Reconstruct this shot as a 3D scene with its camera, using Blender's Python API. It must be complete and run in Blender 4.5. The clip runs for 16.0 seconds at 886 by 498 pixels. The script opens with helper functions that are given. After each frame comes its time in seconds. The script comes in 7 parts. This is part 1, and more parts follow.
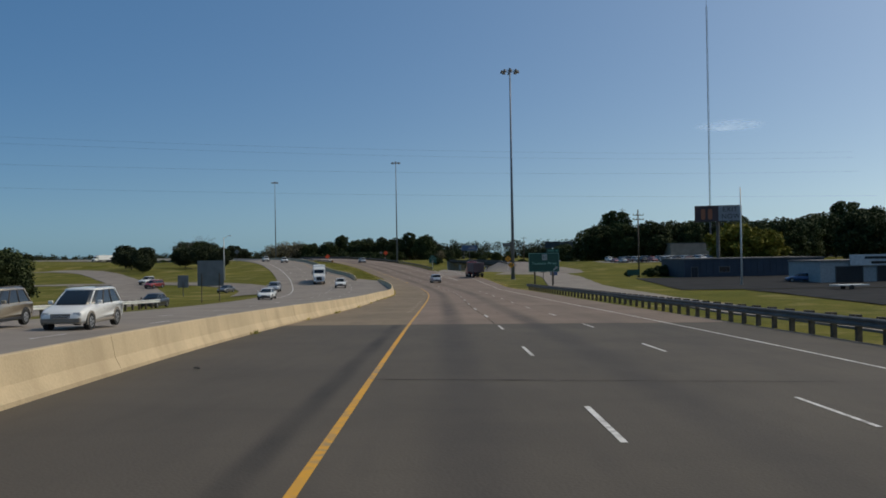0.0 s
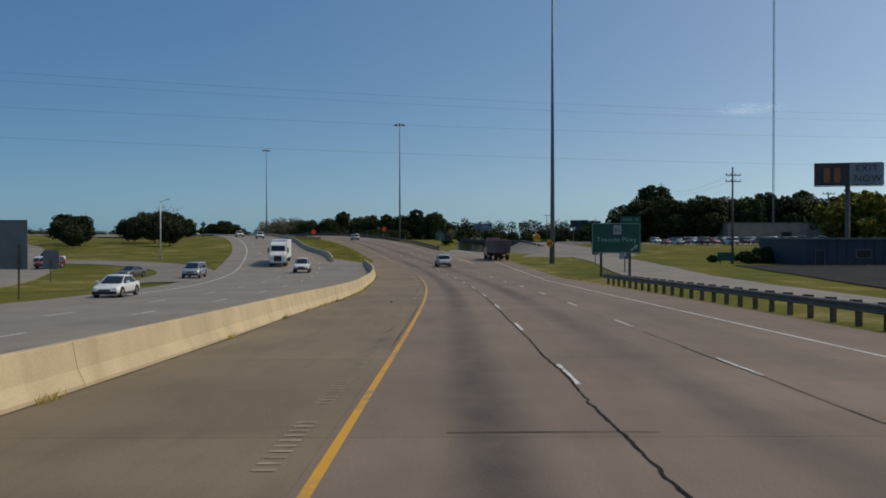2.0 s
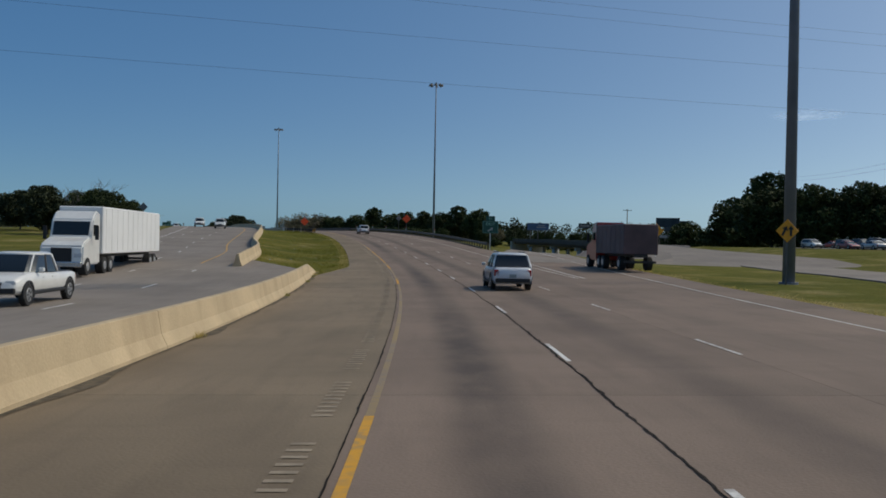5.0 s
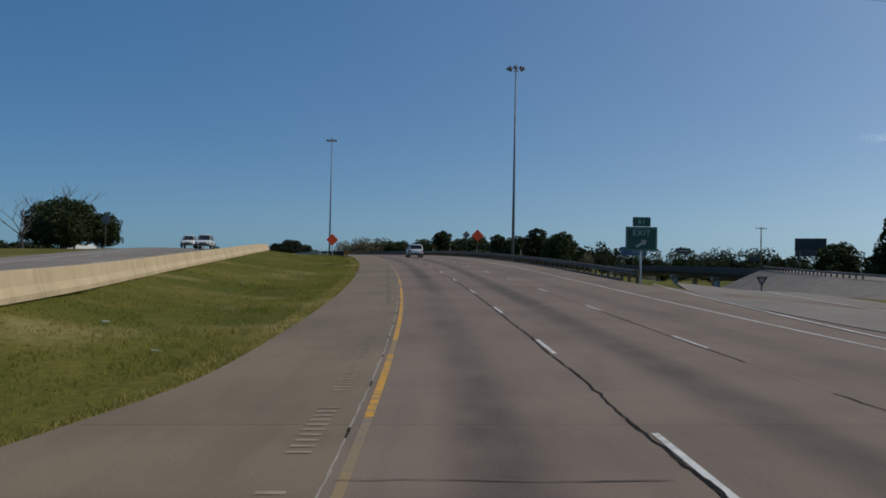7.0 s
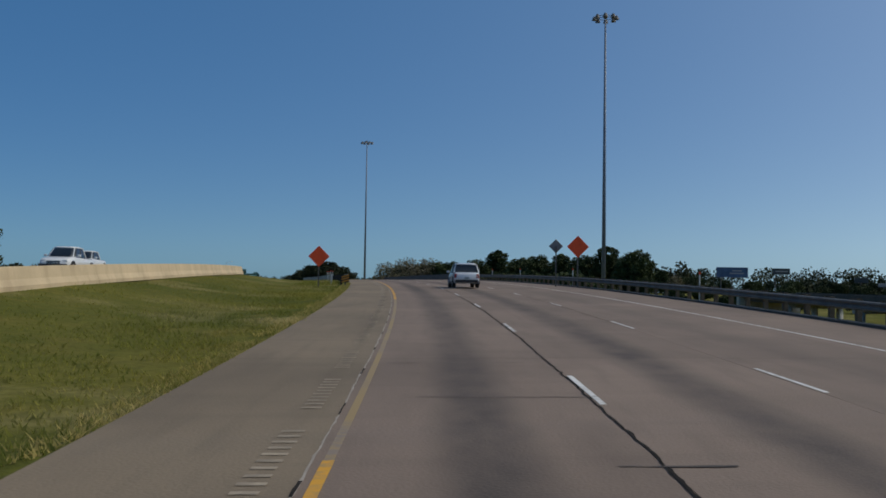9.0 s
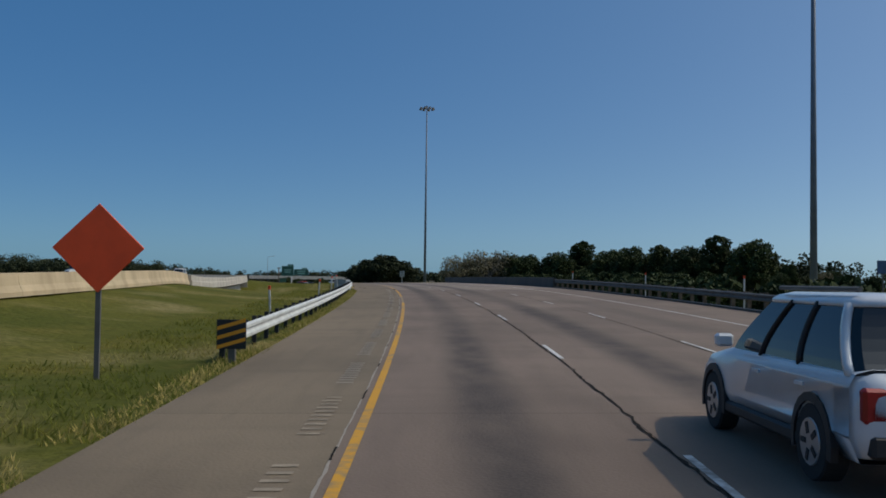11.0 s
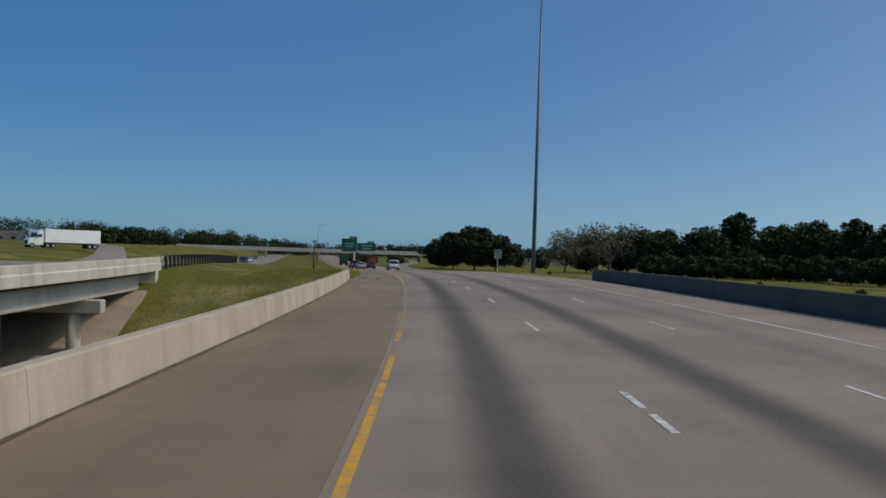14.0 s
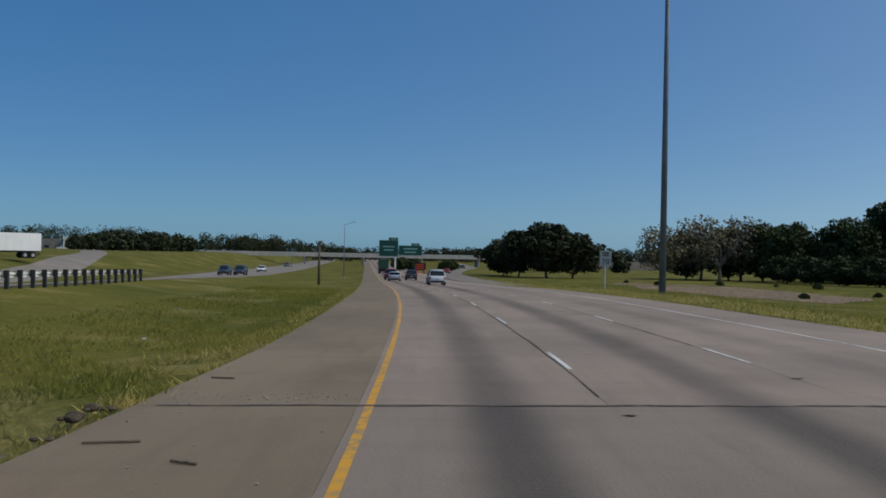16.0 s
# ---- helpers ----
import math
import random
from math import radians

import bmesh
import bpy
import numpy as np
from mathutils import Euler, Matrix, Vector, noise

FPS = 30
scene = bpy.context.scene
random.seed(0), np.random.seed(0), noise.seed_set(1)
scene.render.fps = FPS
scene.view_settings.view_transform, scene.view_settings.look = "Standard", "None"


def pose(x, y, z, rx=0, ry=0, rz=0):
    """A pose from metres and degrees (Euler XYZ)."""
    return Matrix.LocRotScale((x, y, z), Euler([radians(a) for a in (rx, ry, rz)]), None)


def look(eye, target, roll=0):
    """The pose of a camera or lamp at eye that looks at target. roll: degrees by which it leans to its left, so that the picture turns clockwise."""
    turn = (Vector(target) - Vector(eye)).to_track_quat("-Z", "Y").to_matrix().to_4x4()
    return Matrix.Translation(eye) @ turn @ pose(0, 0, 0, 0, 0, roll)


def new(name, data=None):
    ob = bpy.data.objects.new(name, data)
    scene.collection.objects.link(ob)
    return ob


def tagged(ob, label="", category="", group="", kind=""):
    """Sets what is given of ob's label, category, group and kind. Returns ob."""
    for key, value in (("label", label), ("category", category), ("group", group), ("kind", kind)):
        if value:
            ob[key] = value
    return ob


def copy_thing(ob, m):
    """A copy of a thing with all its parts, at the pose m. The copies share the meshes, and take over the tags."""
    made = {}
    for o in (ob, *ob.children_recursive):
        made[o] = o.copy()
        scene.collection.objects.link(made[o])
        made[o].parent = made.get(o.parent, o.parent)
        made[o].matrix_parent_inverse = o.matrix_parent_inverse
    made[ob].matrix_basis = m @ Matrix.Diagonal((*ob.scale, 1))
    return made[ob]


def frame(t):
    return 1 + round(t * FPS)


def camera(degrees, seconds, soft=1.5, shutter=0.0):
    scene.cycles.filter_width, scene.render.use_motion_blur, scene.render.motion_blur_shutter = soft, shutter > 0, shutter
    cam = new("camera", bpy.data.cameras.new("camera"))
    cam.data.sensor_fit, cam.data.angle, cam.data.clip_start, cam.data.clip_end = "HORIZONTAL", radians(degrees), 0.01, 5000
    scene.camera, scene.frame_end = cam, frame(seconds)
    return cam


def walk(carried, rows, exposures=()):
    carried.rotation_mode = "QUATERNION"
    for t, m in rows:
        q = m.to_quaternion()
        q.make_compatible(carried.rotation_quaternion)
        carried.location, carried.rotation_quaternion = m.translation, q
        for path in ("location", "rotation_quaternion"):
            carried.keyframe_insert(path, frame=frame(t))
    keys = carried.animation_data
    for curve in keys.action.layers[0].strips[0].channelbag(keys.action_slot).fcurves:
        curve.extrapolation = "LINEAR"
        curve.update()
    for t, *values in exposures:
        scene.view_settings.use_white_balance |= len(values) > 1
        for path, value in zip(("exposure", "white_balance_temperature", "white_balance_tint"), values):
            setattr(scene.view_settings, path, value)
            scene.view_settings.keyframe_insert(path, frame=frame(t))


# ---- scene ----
cam = camera(51.53, 16.0, soft=1.7)
PATH = [
    (0.0, pose(0.000, 0.000, 2.120, 90.414, 0.943, 0.069)),
    (0.5, pose(0.001, 14.155, 1.885, 90.180, 1.594, -0.016)),
    (1.0, pose(-0.018, 28.310, 1.586, 89.412, 1.304, 0.228)),
    (1.5, pose(-0.110, 42.463, 1.202, 89.622, 0.798, 0.662)),
    (2.0, pose(-0.257, 56.615, 0.809, 89.283, 0.056, 0.682)),
    (2.5, pose(-0.429, 70.778, 0.482, 88.911, -0.194, 0.607)),
    (3.0, pose(-0.596, 84.931, 0.190, 88.803, -0.870, 0.695)),
    (3.5, pose(-0.787, 99.078, -0.134, 88.891, -1.060, 0.754)),
    (4.0, pose(-1.086, 113.225, -0.535, 88.723, -1.220, 1.592)),
    (4.5, pose(-1.573, 127.366, -0.902, 88.972, -1.187, 2.489)),
    (5.0, pose(-2.282, 141.498, -1.138, 89.565, -1.110, 3.426)),
    (5.5, pose(-3.228, 155.616, -1.283, 90.273, -1.017, 4.417)),
    (6.0, pose(-4.429, 169.716, -1.346, 90.866, -0.940, 5.479)),
    (6.5, pose(-5.907, 183.794, -1.333, 91.115, -0.907, 6.637)),
    (7.0, pose(-7.691, 197.845, -1.252, 91.198, -1.073, 7.958)),
    (7.5, pose(-9.742, 211.843, -1.094, 91.940, -1.526, 9.015)),
    (8.0, pose(-12.004, 225.796, -0.841, 92.340, -1.785, 9.559)),
    (8.5, pose(-14.452, 239.724, -0.487, 92.516, -1.461, 10.401)),
    (9.0, pose(-17.074, 253.623, -0.014, 92.498, -0.871, 11.195)),
    (9.5, pose(-19.939, 267.477, 0.524, 92.437, -0.853, 12.255)),
    (10.0, pose(-23.066, 281.276, 1.029, 92.292, -0.812, 13.390)),
    (10.5, pose(-26.460, 295.013, 1.494, 92.118, -0.763, 14.517)),
    (11.0, pose(-30.118, 308.684, 1.916, 91.973, -0.722, 15.613)),
    (11.5, pose(-34.025, 322.289, 2.289, 91.912, -0.705, 16.672)),
    (12.0, pose(-38.148, 335.837, 2.608, 91.693, -0.672, 17.645)),
    (12.5, pose(-42.472, 349.323, 2.856, 91.507, -1.215, 18.489)),
    (13.0, pose(-47.039, 362.720, 3.063, 91.553, -0.711, 19.280)),
    (13.5, pose(-51.829, 376.038, 3.283, 91.389, -0.656, 20.420)),
    (14.0, pose(-56.857, 389.260, 3.325, 90.268, -1.877, 21.484)),
    (14.5, pose(-62.092, 402.386, 3.384, 90.603, -0.809, 22.250)),
    (15.0, pose(-67.516, 415.445, 3.452, 91.411, -1.652, 23.032)),
    (15.5, pose(-73.115, 428.436, 3.479, 90.603, -0.930, 23.993)),
    (16.0, pose(-78.902, 441.347, 3.486, 90.386, -1.122, 25.061)),
]
walk(cam, PATH, ((0.0, -0.57, 7550, 11), (4.0, -0.6, 7400, 11), (6.5, -0.7, 7100, 11), (9.0, -0.68, 6950, 11), (12.5, -0.62, 6900, 11), (16.0, -0.56, 6850, 11)))

W = bpy.data.worlds.new("sky")
scene.world = W
W.use_nodes = True
SUN_DIR = Vector((0.611, 0.199, 0.766)).normalized()     # towards the sun
wn = W.node_tree.nodes


def sky_layer(air, dust, ozone):
    """One layer of the clear sky, lit by the same sun."""
    n = wn.new("ShaderNodeTexSky")
    n.sky_type = 'NISHITA'
    n.sun_disc = False
    n.sun_elevation = math.asin(SUN_DIR.z)
    n.sun_rotation = math.atan2(SUN_DIR.x, SUN_DIR.y)
    n.air_density, n.dust_density, n.ozone_density, n.altitude = air, dust, ozone, 200
    return n.outputs[0]


def sky_mix(kind, fac, a, b):
    n = wn.new("ShaderNodeMix")
    n.data_type, n.blend_type = 'RGBA', kind
    n.inputs["Factor"].default_value = fac
    for sock, val in ((n.inputs["A"], a), (n.inputs["B"], b)):
        if isinstance(val, tuple):
            sock.default_value = (*val, 1)
        else:
            W.node_tree.links.new(val, sock)
    return n.outputs["Result"]


AIR_TINT, HAZE_TINT = (0.2, 0.44, 0.66), (1.45, 1.76, 1.86)
hsv = wn.new("ShaderNodeHueSaturation")
hsv.inputs["Saturation"].default_value = 1.25
W.node_tree.links.new(sky_layer(1.0, 0.3, 4.5), hsv.inputs["Color"])
air = sky_mix('MULTIPLY', 1.0, hsv.outputs[0], AIR_TINT)
air = sky_mix('MIX', 0.34, air, (0.05, 2.5, 6.2))         # even blue of the high air
haze = sky_mix('MULTIPLY', 1.0, sky_layer(0.0, 3.0, 0.0), HAZE_TINT)
W.node_tree.links.new(sky_mix('ADD', 1.0, air, haze), wn["Background"].inputs[0])
wn["Background"].inputs[1].default_value = 0.124
sun_data = bpy.data.lights.new("sun", 'SUN')
sun_data.energy, sun_data.angle, sun_data.color = 2.0, radians(0.6), (1.0, 0.89, 0.73)
sun = new("sun", sun_data)
sun.matrix_world = look(SUN_DIR * 100, (0, 0, 0))

# ---------------------------------------------------------------- materials


def nodes_of(name, rough=0.8, metal=0.0):
    m = bpy.data.materials.new(name)
    m.use_nodes = True
    b = m.node_tree.nodes["Principled BSDF"]
    b.inputs["Roughness"].default_value, b.inputs["Metallic"].default_value = rough, metal
    return m, m.node_tree, b


def noise_fac(nt, scale, detail=4.0, lo=0.35, hi=0.65, coord="Object", stretch=None, uv=False):
    """A noise between 0 and 1 in metres of the thing's own space."""
    tc = nt.nodes.new("ShaderNodeTexCoord")
    out = tc.outputs["UV" if uv else coord]
    if stretch:
        mp = nt.nodes.new("ShaderNodeMapping")
        mp.inputs["Scale"].default_value = stretch
        nt.links.new(out, mp.inputs[0])
        out = mp.outputs[0]
    n = nt.nodes.new("ShaderNodeTexNoise")
    n.inputs["Scale"].default_value, n.inputs["Detail"].default_value = scale, detail
    nt.links.new(out, n.inputs["Vector"])
    r = nt.nodes.new("ShaderNodeMapRange")
    r.inputs[1].default_value, r.inputs[2].default_value = lo, hi
    nt.links.new(n.outputs["Fac"], r.inputs[0])
    return r.outputs[0]


def mixed(nt, fac, a, b):
    m = nt.nodes.new("ShaderNodeMix")
    m.data_type = 'RGBA'
    for sock, val in ((m.inputs["Factor"], fac), (m.inputs["A"], a), (m.inputs["B"], b)):
        if isinstance(val, bpy.types.NodeSocket):
            nt.links.new(val, sock)
        elif sock.type == 'VALUE':
            sock.default_value = val
        else:
            sock.default_value = (*val, 1)
    return m.outputs["Result"]


def maths(nt, op, a, b=None, c=None):
    m = nt.nodes.new("ShaderNodeMath")
    m.operation = op
    for i, v in enumerate((a, b, c)):
        if v is None:
            continue
        if isinstance(v, bpy.types.NodeSocket):
            nt.links.new(v, m.inputs[i])
        else:
            m.inputs[i].default_value = v
    return m.outputs[0]


def bump(nt, b, fac, strength, dist=0.02):
    n = nt.nodes.new("ShaderNodeBump")
    n.inputs["Strength"].default_value, n.inputs["Distance"].default_value = strength, dist
    nt.links.new(fac, n.inputs["Height"])
    nt.links.new(n.outputs[0], b.inputs["Normal"])


def simple(name, col, rough=0.7, metal=0.0, vary=0.12, scale=3.0, coord="Object"):
    """Paint or metal with faint blotches and grain."""
    m, nt, b = nodes_of(name, rough, metal)
    dark = tuple(c * (1 - vary) for c in col)
    lite = tuple(min(1, c * (1 + vary)) for c in col)
    big = mixed(nt, noise_fac(nt, scale, coord=coord), dark, lite)
    fine = noise_fac(nt, scale * 14, 2, coord=coord)
    out = mixed(nt, maths(nt, 'MULTIPLY', fine, 0.25), big, dark)
    nt.links.new(out, b.inputs["Base Color"])
    return m


def shade_random(nt, col, amount):
    """Varies a colour from object to object."""
    oi = nt.nodes.new("ShaderNodeObjectInfo")
    h = nt.nodes.new("ShaderNodeHueSaturation")
    v = nt.nodes.new("ShaderNodeMapRange")
    v.inputs[3].default_value, v.inputs[4].default_value = 1 - amount, 1 + amount
    nt.links.new(oi.outputs["Random"], v.inputs[0])
    nt.links.new(v.outputs[0], h.inputs["Value"])
    nt.links.new(col, h.inputs["Color"])
    return h.outputs[0]


def road_material(name, base, stain, oil, lanes=True, rough=0.85, least=0.0, streak=False):
    """Worn pavement; UV holds metres across (u) and along (v)."""
    m, nt, b = nodes_of(name, rough)
    col = mixed(nt, noise_fac(nt, 0.16, 5, uv=True), tuple(c * 0.86 for c in base), tuple(c * 1.1 for c in base))
    col = mixed(nt, maths(nt, 'MULTIPLY', noise_fac(nt, 0.55, 6, 0.5, 0.72, uv=True, stretch=(1, 0.35, 1)), 0.45), col, stain)
    col = mixed(nt, maths(nt, 'MULTIPLY', noise_fac(nt, 1.0, 5, 0.52, 0.72, uv=True, stretch=(0.22, 1.1, 1)), 0.22), col, stain)
    col = mixed(nt, maths(nt, 'MULTIPLY', noise_fac(nt, 2.6, 5, 0.5, 0.75, uv=True, stretch=(1, 0.12, 1)), 0.3), col, stain)
    if lanes:
        tc = nt.nodes.new("ShaderNodeTexCoord")
        sx = nt.nodes.new("ShaderNodeSeparateXYZ")
        nt.links.new(tc.outputs["UV"], sx.inputs[0])
        off = maths(nt, 'ABSOLUTE', maths(nt, 'SUBTRACT', maths(nt, 'FLOORED_MODULO', sx.outputs[0], 3.63), 1.75))
        band = nt.nodes.new("ShaderNodeMapRange")
        band.interpolation_type = 'SMOOTHSTEP'
        band.inputs[1].default_value, band.inputs[2].default_value = 0.85, 0.1
        nt.links.new(off, band.inputs[0])
        inside = maths(nt, 'MULTIPLY', maths(nt, 'GREATER_THAN', sx.outputs[0], 0.0), maths(nt, 'MULTIPLY_ADD', maths(nt, 'LESS_THAN', sx.outputs[0], 7.4), 0.65, maths(nt, 'MULTIPLY', maths(nt, 'LESS_THAN', sx.outputs[0], 11.2), 0.35)))
        patch = noise_fac(nt, 0.4, 4, 0.3, 0.58, uv=True, stretch=(0.22, 0.06, 1))
        patch = maths(nt, 'MULTIPLY', patch, maths(nt, 'MULTIPLY_ADD', noise_fac(nt, 1.2, 5, 0.3, 0.65, uv=True, stretch=(1.2, 0.6, 1)), 0.5, 0.5))
        patch = maths(nt, 'MULTIPLY_ADD', patch, 1 - least, least)
        f = maths(nt, 'MULTIPLY', maths(nt, 'MULTIPLY', band.outputs[0], patch), maths(nt, 'MULTIPLY', inside, 0.9))
        col = mixed(nt, f, col, oil)
    if streak:                                    # tyre-blackened band beside the yellow line
        tc2 = nt.nodes.new("ShaderNodeTexCoord")
        sx2 = nt.nodes.new("ShaderNodeSeparateXYZ")
        nt.links.new(tc2.outputs["UV"], sx2.inputs[0])
        side = maths(nt, 'ABSOLUTE', maths(nt, 'ADD', sx2.outputs[0], 0.68))
        b2 = nt.nodes.new("ShaderNodeMapRange")
        b2.interpolation_type = 'SMOOTHSTEP'
        b2.inputs[1].default_value, b2.inputs[2].default_value = 0.34, 0.06
        nt.links.new(side, b2.inputs[0])
        col = mixed(nt, maths(nt, 'MULTIPLY', b2.outputs[0], maths(nt, 'MULTIPLY_ADD', noise_fac(nt, 0.8, 4, uv=True, stretch=(1, 0.3, 1)), 0.5, 0.35)), col, (0.022, 0.019, 0.016))
    fine = noise_fac(nt, 22, 3, uv=True)
    col = mixed(nt, maths(nt, 'MULTIPLY', fine, 0.3), col, tuple(c * 0.7 for c in base))
    col = shade_random(nt, col, 0.05)
    nt.links.new(col, b.inputs["Base Color"])
    bump(nt, b, fine, 0.25, 0.01)
    b.inputs["Specular IOR Level"].default_value = 0.3
    return m


CONCRETE_ROAD = road_material("road_concrete", (0.3, 0.232, 0.182), (0.15, 0.113, 0.086), (0.06, 0.048, 0.04), least=0.4)
DECK_ROAD = road_material("deck_concrete", (0.262, 0.206, 0.163), (0.135, 0.104, 0.08), (0.042, 0.035, 0.03), least=0.75)
OLD_ROAD = road_material("older_road_concrete", (0.218, 0.16, 0.121), (0.118, 0.085, 0.064), (0.047, 0.038, 0.033), least=0.12)
SHOULDER = road_material("shoulder_concrete", (0.222, 0.168, 0.11), (0.108, 0.08, 0.053), (0.1, 0.09, 0.08), lanes=False)
ASPHALT = road_material("road_asphalt", (0.092, 0.076, 0.058), (0.05, 0.043, 0.035), (0.04, 0.034, 0.03), least=0.2, streak=True)
FAR_ROAD = road_material("far_pavement", (0.235, 0.2, 0.168), (0.14, 0.118, 0.098), (0.1, 0.095, 0.09), lanes=False)
TAR = simple("tar", (0.024, 0.02, 0.017), 0.97, 0, 0.3, 2)
CRACKED = simple("sealed_crack", (0.1, 0.078, 0.062), 0.85, 0, 0.4, 2)
FADEDGROOVE = simple("worn_groove", (0.3, 0.24, 0.17), 0.9, 0, 0.25, 3)
TAR.node_tree.nodes["Principled BSDF"].inputs["Specular IOR Level"].default_value = 0.1
GROOVE = simple("pale_groove", (0.33, 0.29, 0.24), 0.9, 0, 0.15, 3)


def worn_paint(name, col, under, amount=(0.42, 0.6)):
    m, nt, b = nodes_of(name, 0.7)
    f = noise_fac(nt, 5.0, 6, *amount)
    spots = noise_fac(nt, 0.35, 3, 0.35, 0.62)
    nt.links.new(mixed(nt, maths(nt, 'MULTIPLY', f, spots), col, under), b.inputs["Base Color"])
    return m


YELLOW = worn_paint("worn_yellow_paint", (0.62, 0.30, 0.015), (0.27, 0.2, 0.11))
PALEYELLOW = worn_paint("nearly_gone_yellow_paint", (0.3, 0.205, 0.085), (0.22, 0.168, 0.125), (0.34, 0.55))
WHITE = worn_paint("worn_white_paint", (0.66, 0.64, 0.6), (0.27, 0.245, 0.215), (0.4, 0.6))


def grass_material(name, a, b_, dry, dryness=0.5, blades=False):
    m, nt, b = nodes_of(name, 1.0)
    col = mixed(nt, noise_fac(nt, 0.09, 5, 0.35, 0.65), a, b_)
    col = mixed(nt, maths(nt, 'MULTIPLY', noise_fac(nt, 0.16, 6, 0.53, 0.72), dryness), col, dry)
    col = mixed(nt, maths(nt, 'MULTIPLY', noise_fac(nt, 0.5, 5, 0.52, 0.68), 0.5), col, (0.2, 0.155, 0.042))
    col = mixed(nt, maths(nt, 'MULTIPLY', noise_fac(nt, 1.3, 5, 0.56, 0.7), 0.45), col, (0.05, 0.058, 0.014))
    fine = noise_fac(nt, 4.0, 6)
    col = mixed(nt, maths(nt, 'MULTIPLY', fine, 0.5), col, tuple(c * 0.7 for c in a))
    nt.links.new(col, b.inputs["Base Color"])
    if blades:                                    # thin blades let light through
        tr = nt.nodes.new("ShaderNodeBsdfTranslucent")
        nt.links.new(col, tr.inputs["Color"])
        both = nt.nodes.new("ShaderNodeAddShader")
        nt.links.new(b.outputs[0], both.inputs[0])
        nt.links.new(tr.outputs[0], both.inputs[1])
        nt.links.new(both.outputs[0], nt.nodes["Material Output"].inputs[0])
    else:
        bump(nt, b, fine, 0.6, 0.06)
    b.inputs["Specular IOR Level"].default_value = 0.05
    return m


GRASS = grass_material("mown_grass", (0.092, 0.1, 0.02), (0.155, 0.14, 0.03), (0.4, 0.31, 0.15), 0.7)
BLADES = grass_material("grass_blades", (0.092, 0.1, 0.02), (0.155, 0.14, 0.03), (0.34, 0.265, 0.125), 0.7, True)
DRY = grass_material("dry_edge_grass", (0.31, 0.24, 0.085), (0.22, 0.185, 0.06), (0.43, 0.335, 0.17), 0.8, True)


def wall_concrete(name, base, streak, low=0.0):
    """Cast concrete with run-off streaks and blotches."""
    m, nt, b = nodes_of(name, 0.9)
    col = mixed(nt, noise_fac(nt, 0.5, 5), tuple(c * 0.86 for c in base), tuple(min(1, c * 1.08) for c in base))
    col = mixed(nt, maths(nt, 'MULTIPLY', noise_fac(nt, 1.3, 5, 0.5, 0.75, stretch=(1, 1, 0.15)), 0.6), col, streak)
    fine = noise_fac(nt, 18, 4)
    col = mixed(nt, maths(nt, 'MULTIPLY', fine, 0.22), col, tuple(c * 0.6 for c in base))
    nt.links.new(col, b.inputs["Base Color"])
    bump(nt, b, fine, 0.3, 0.01)
    return m


BARRIER = wall_concrete("barrier_concrete", (0.56, 0.43, 0.265), (0.36, 0.26, 0.155))
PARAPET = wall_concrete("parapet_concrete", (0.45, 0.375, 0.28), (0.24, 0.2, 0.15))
# concrete of shaded sides: the shade is put into a much darker base colour
SHADEWALL = wall_concrete("shade_dark_concrete", (0.1, 0.085, 0.07), (0.055, 0.047, 0.04))
BRIDGE = wall_concrete("bridge_concrete", (0.54, 0.49, 0.41), (0.28, 0.24, 0.19))
GIRDER = wall_concrete("girder_concrete", (0.5, 0.46, 0.4), (0.33, 0.29, 0.24))
SLOPE = wall_concrete("slope_concrete", (0.32, 0.26, 0.195), (0.2, 0.16, 0.12))
WHITEWASH = wall_concrete("painted_concrete", (0.72, 0.7, 0.66), (0.5, 0.46, 0.4))
KERB = wall_concrete("kerb_concrete", (0.34, 0.31, 0.27), (0.2, 0.17, 0.14))
GALV = simple("galvanised_steel", (0.66, 0.66, 0.62), 0.5, 0.12, 0.12, 1.5)
DULLSTEEL = simple("weathered_steel", (0.12, 0.112, 0.1), 0.65, 0.1, 0.25, 1.5)
POLEGREY = simple("pole_steel", (0.16, 0.185, 0.225), 0.55, 0.1, 0.15, 0.6)
POSTWOOD = simple("treated_timber", (0.13, 0.095, 0.065), 0.9, 0, 0.3, 4)
POSTBLACK = simple("dark_block", (0.025, 0.024, 0.024), 0.8, 0, 0.2, 4)
SIGNGREEN = simple("sign_green", (0.003, 0.06, 0.043), 0.45, 0, 0.1, 0.8)
SIGNWHITE = simple("sign_white", (0.27, 0.31, 0.3), 0.6, 0, 0.06, 2)
SIGNDIM = simple("dull_sign_letters", (0.2, 0.42, 0.36), 0.6, 0, 0.1, 2)
POSTWHITE = simple("white_plastic", (0.62, 0.6, 0.55), 0.6, 0, 0.1, 2)
SOIL = simple("bare_soil", (0.2, 0.13, 0.08), 0.95, 0, 0.35, 0.5)
SIGNORANGE = simple("sign_orange", (0.8, 0.075, 0.012), 0.55, 0, 0.08, 2)
SIGNYELLOW = simple("sign_yellow", (0.75, 0.3, 0.012), 0.5, 0, 0.08, 2)
SIGNBACK = simple("sign_back", (0.2, 0.2, 0.2), 0.5, 0.4, 0.12, 1)
SIGNBLACK = simple("sign_black", (0.012, 0.012, 0.012), 0.5)
SIGNRED = simple("sign_red", (0.4, 0.03, 0.02), 0.5)
BILLBROWN = simple("billboard_maroon", (0.085, 0.045, 0.042), 0.6, 0, 0.2, 0.3)
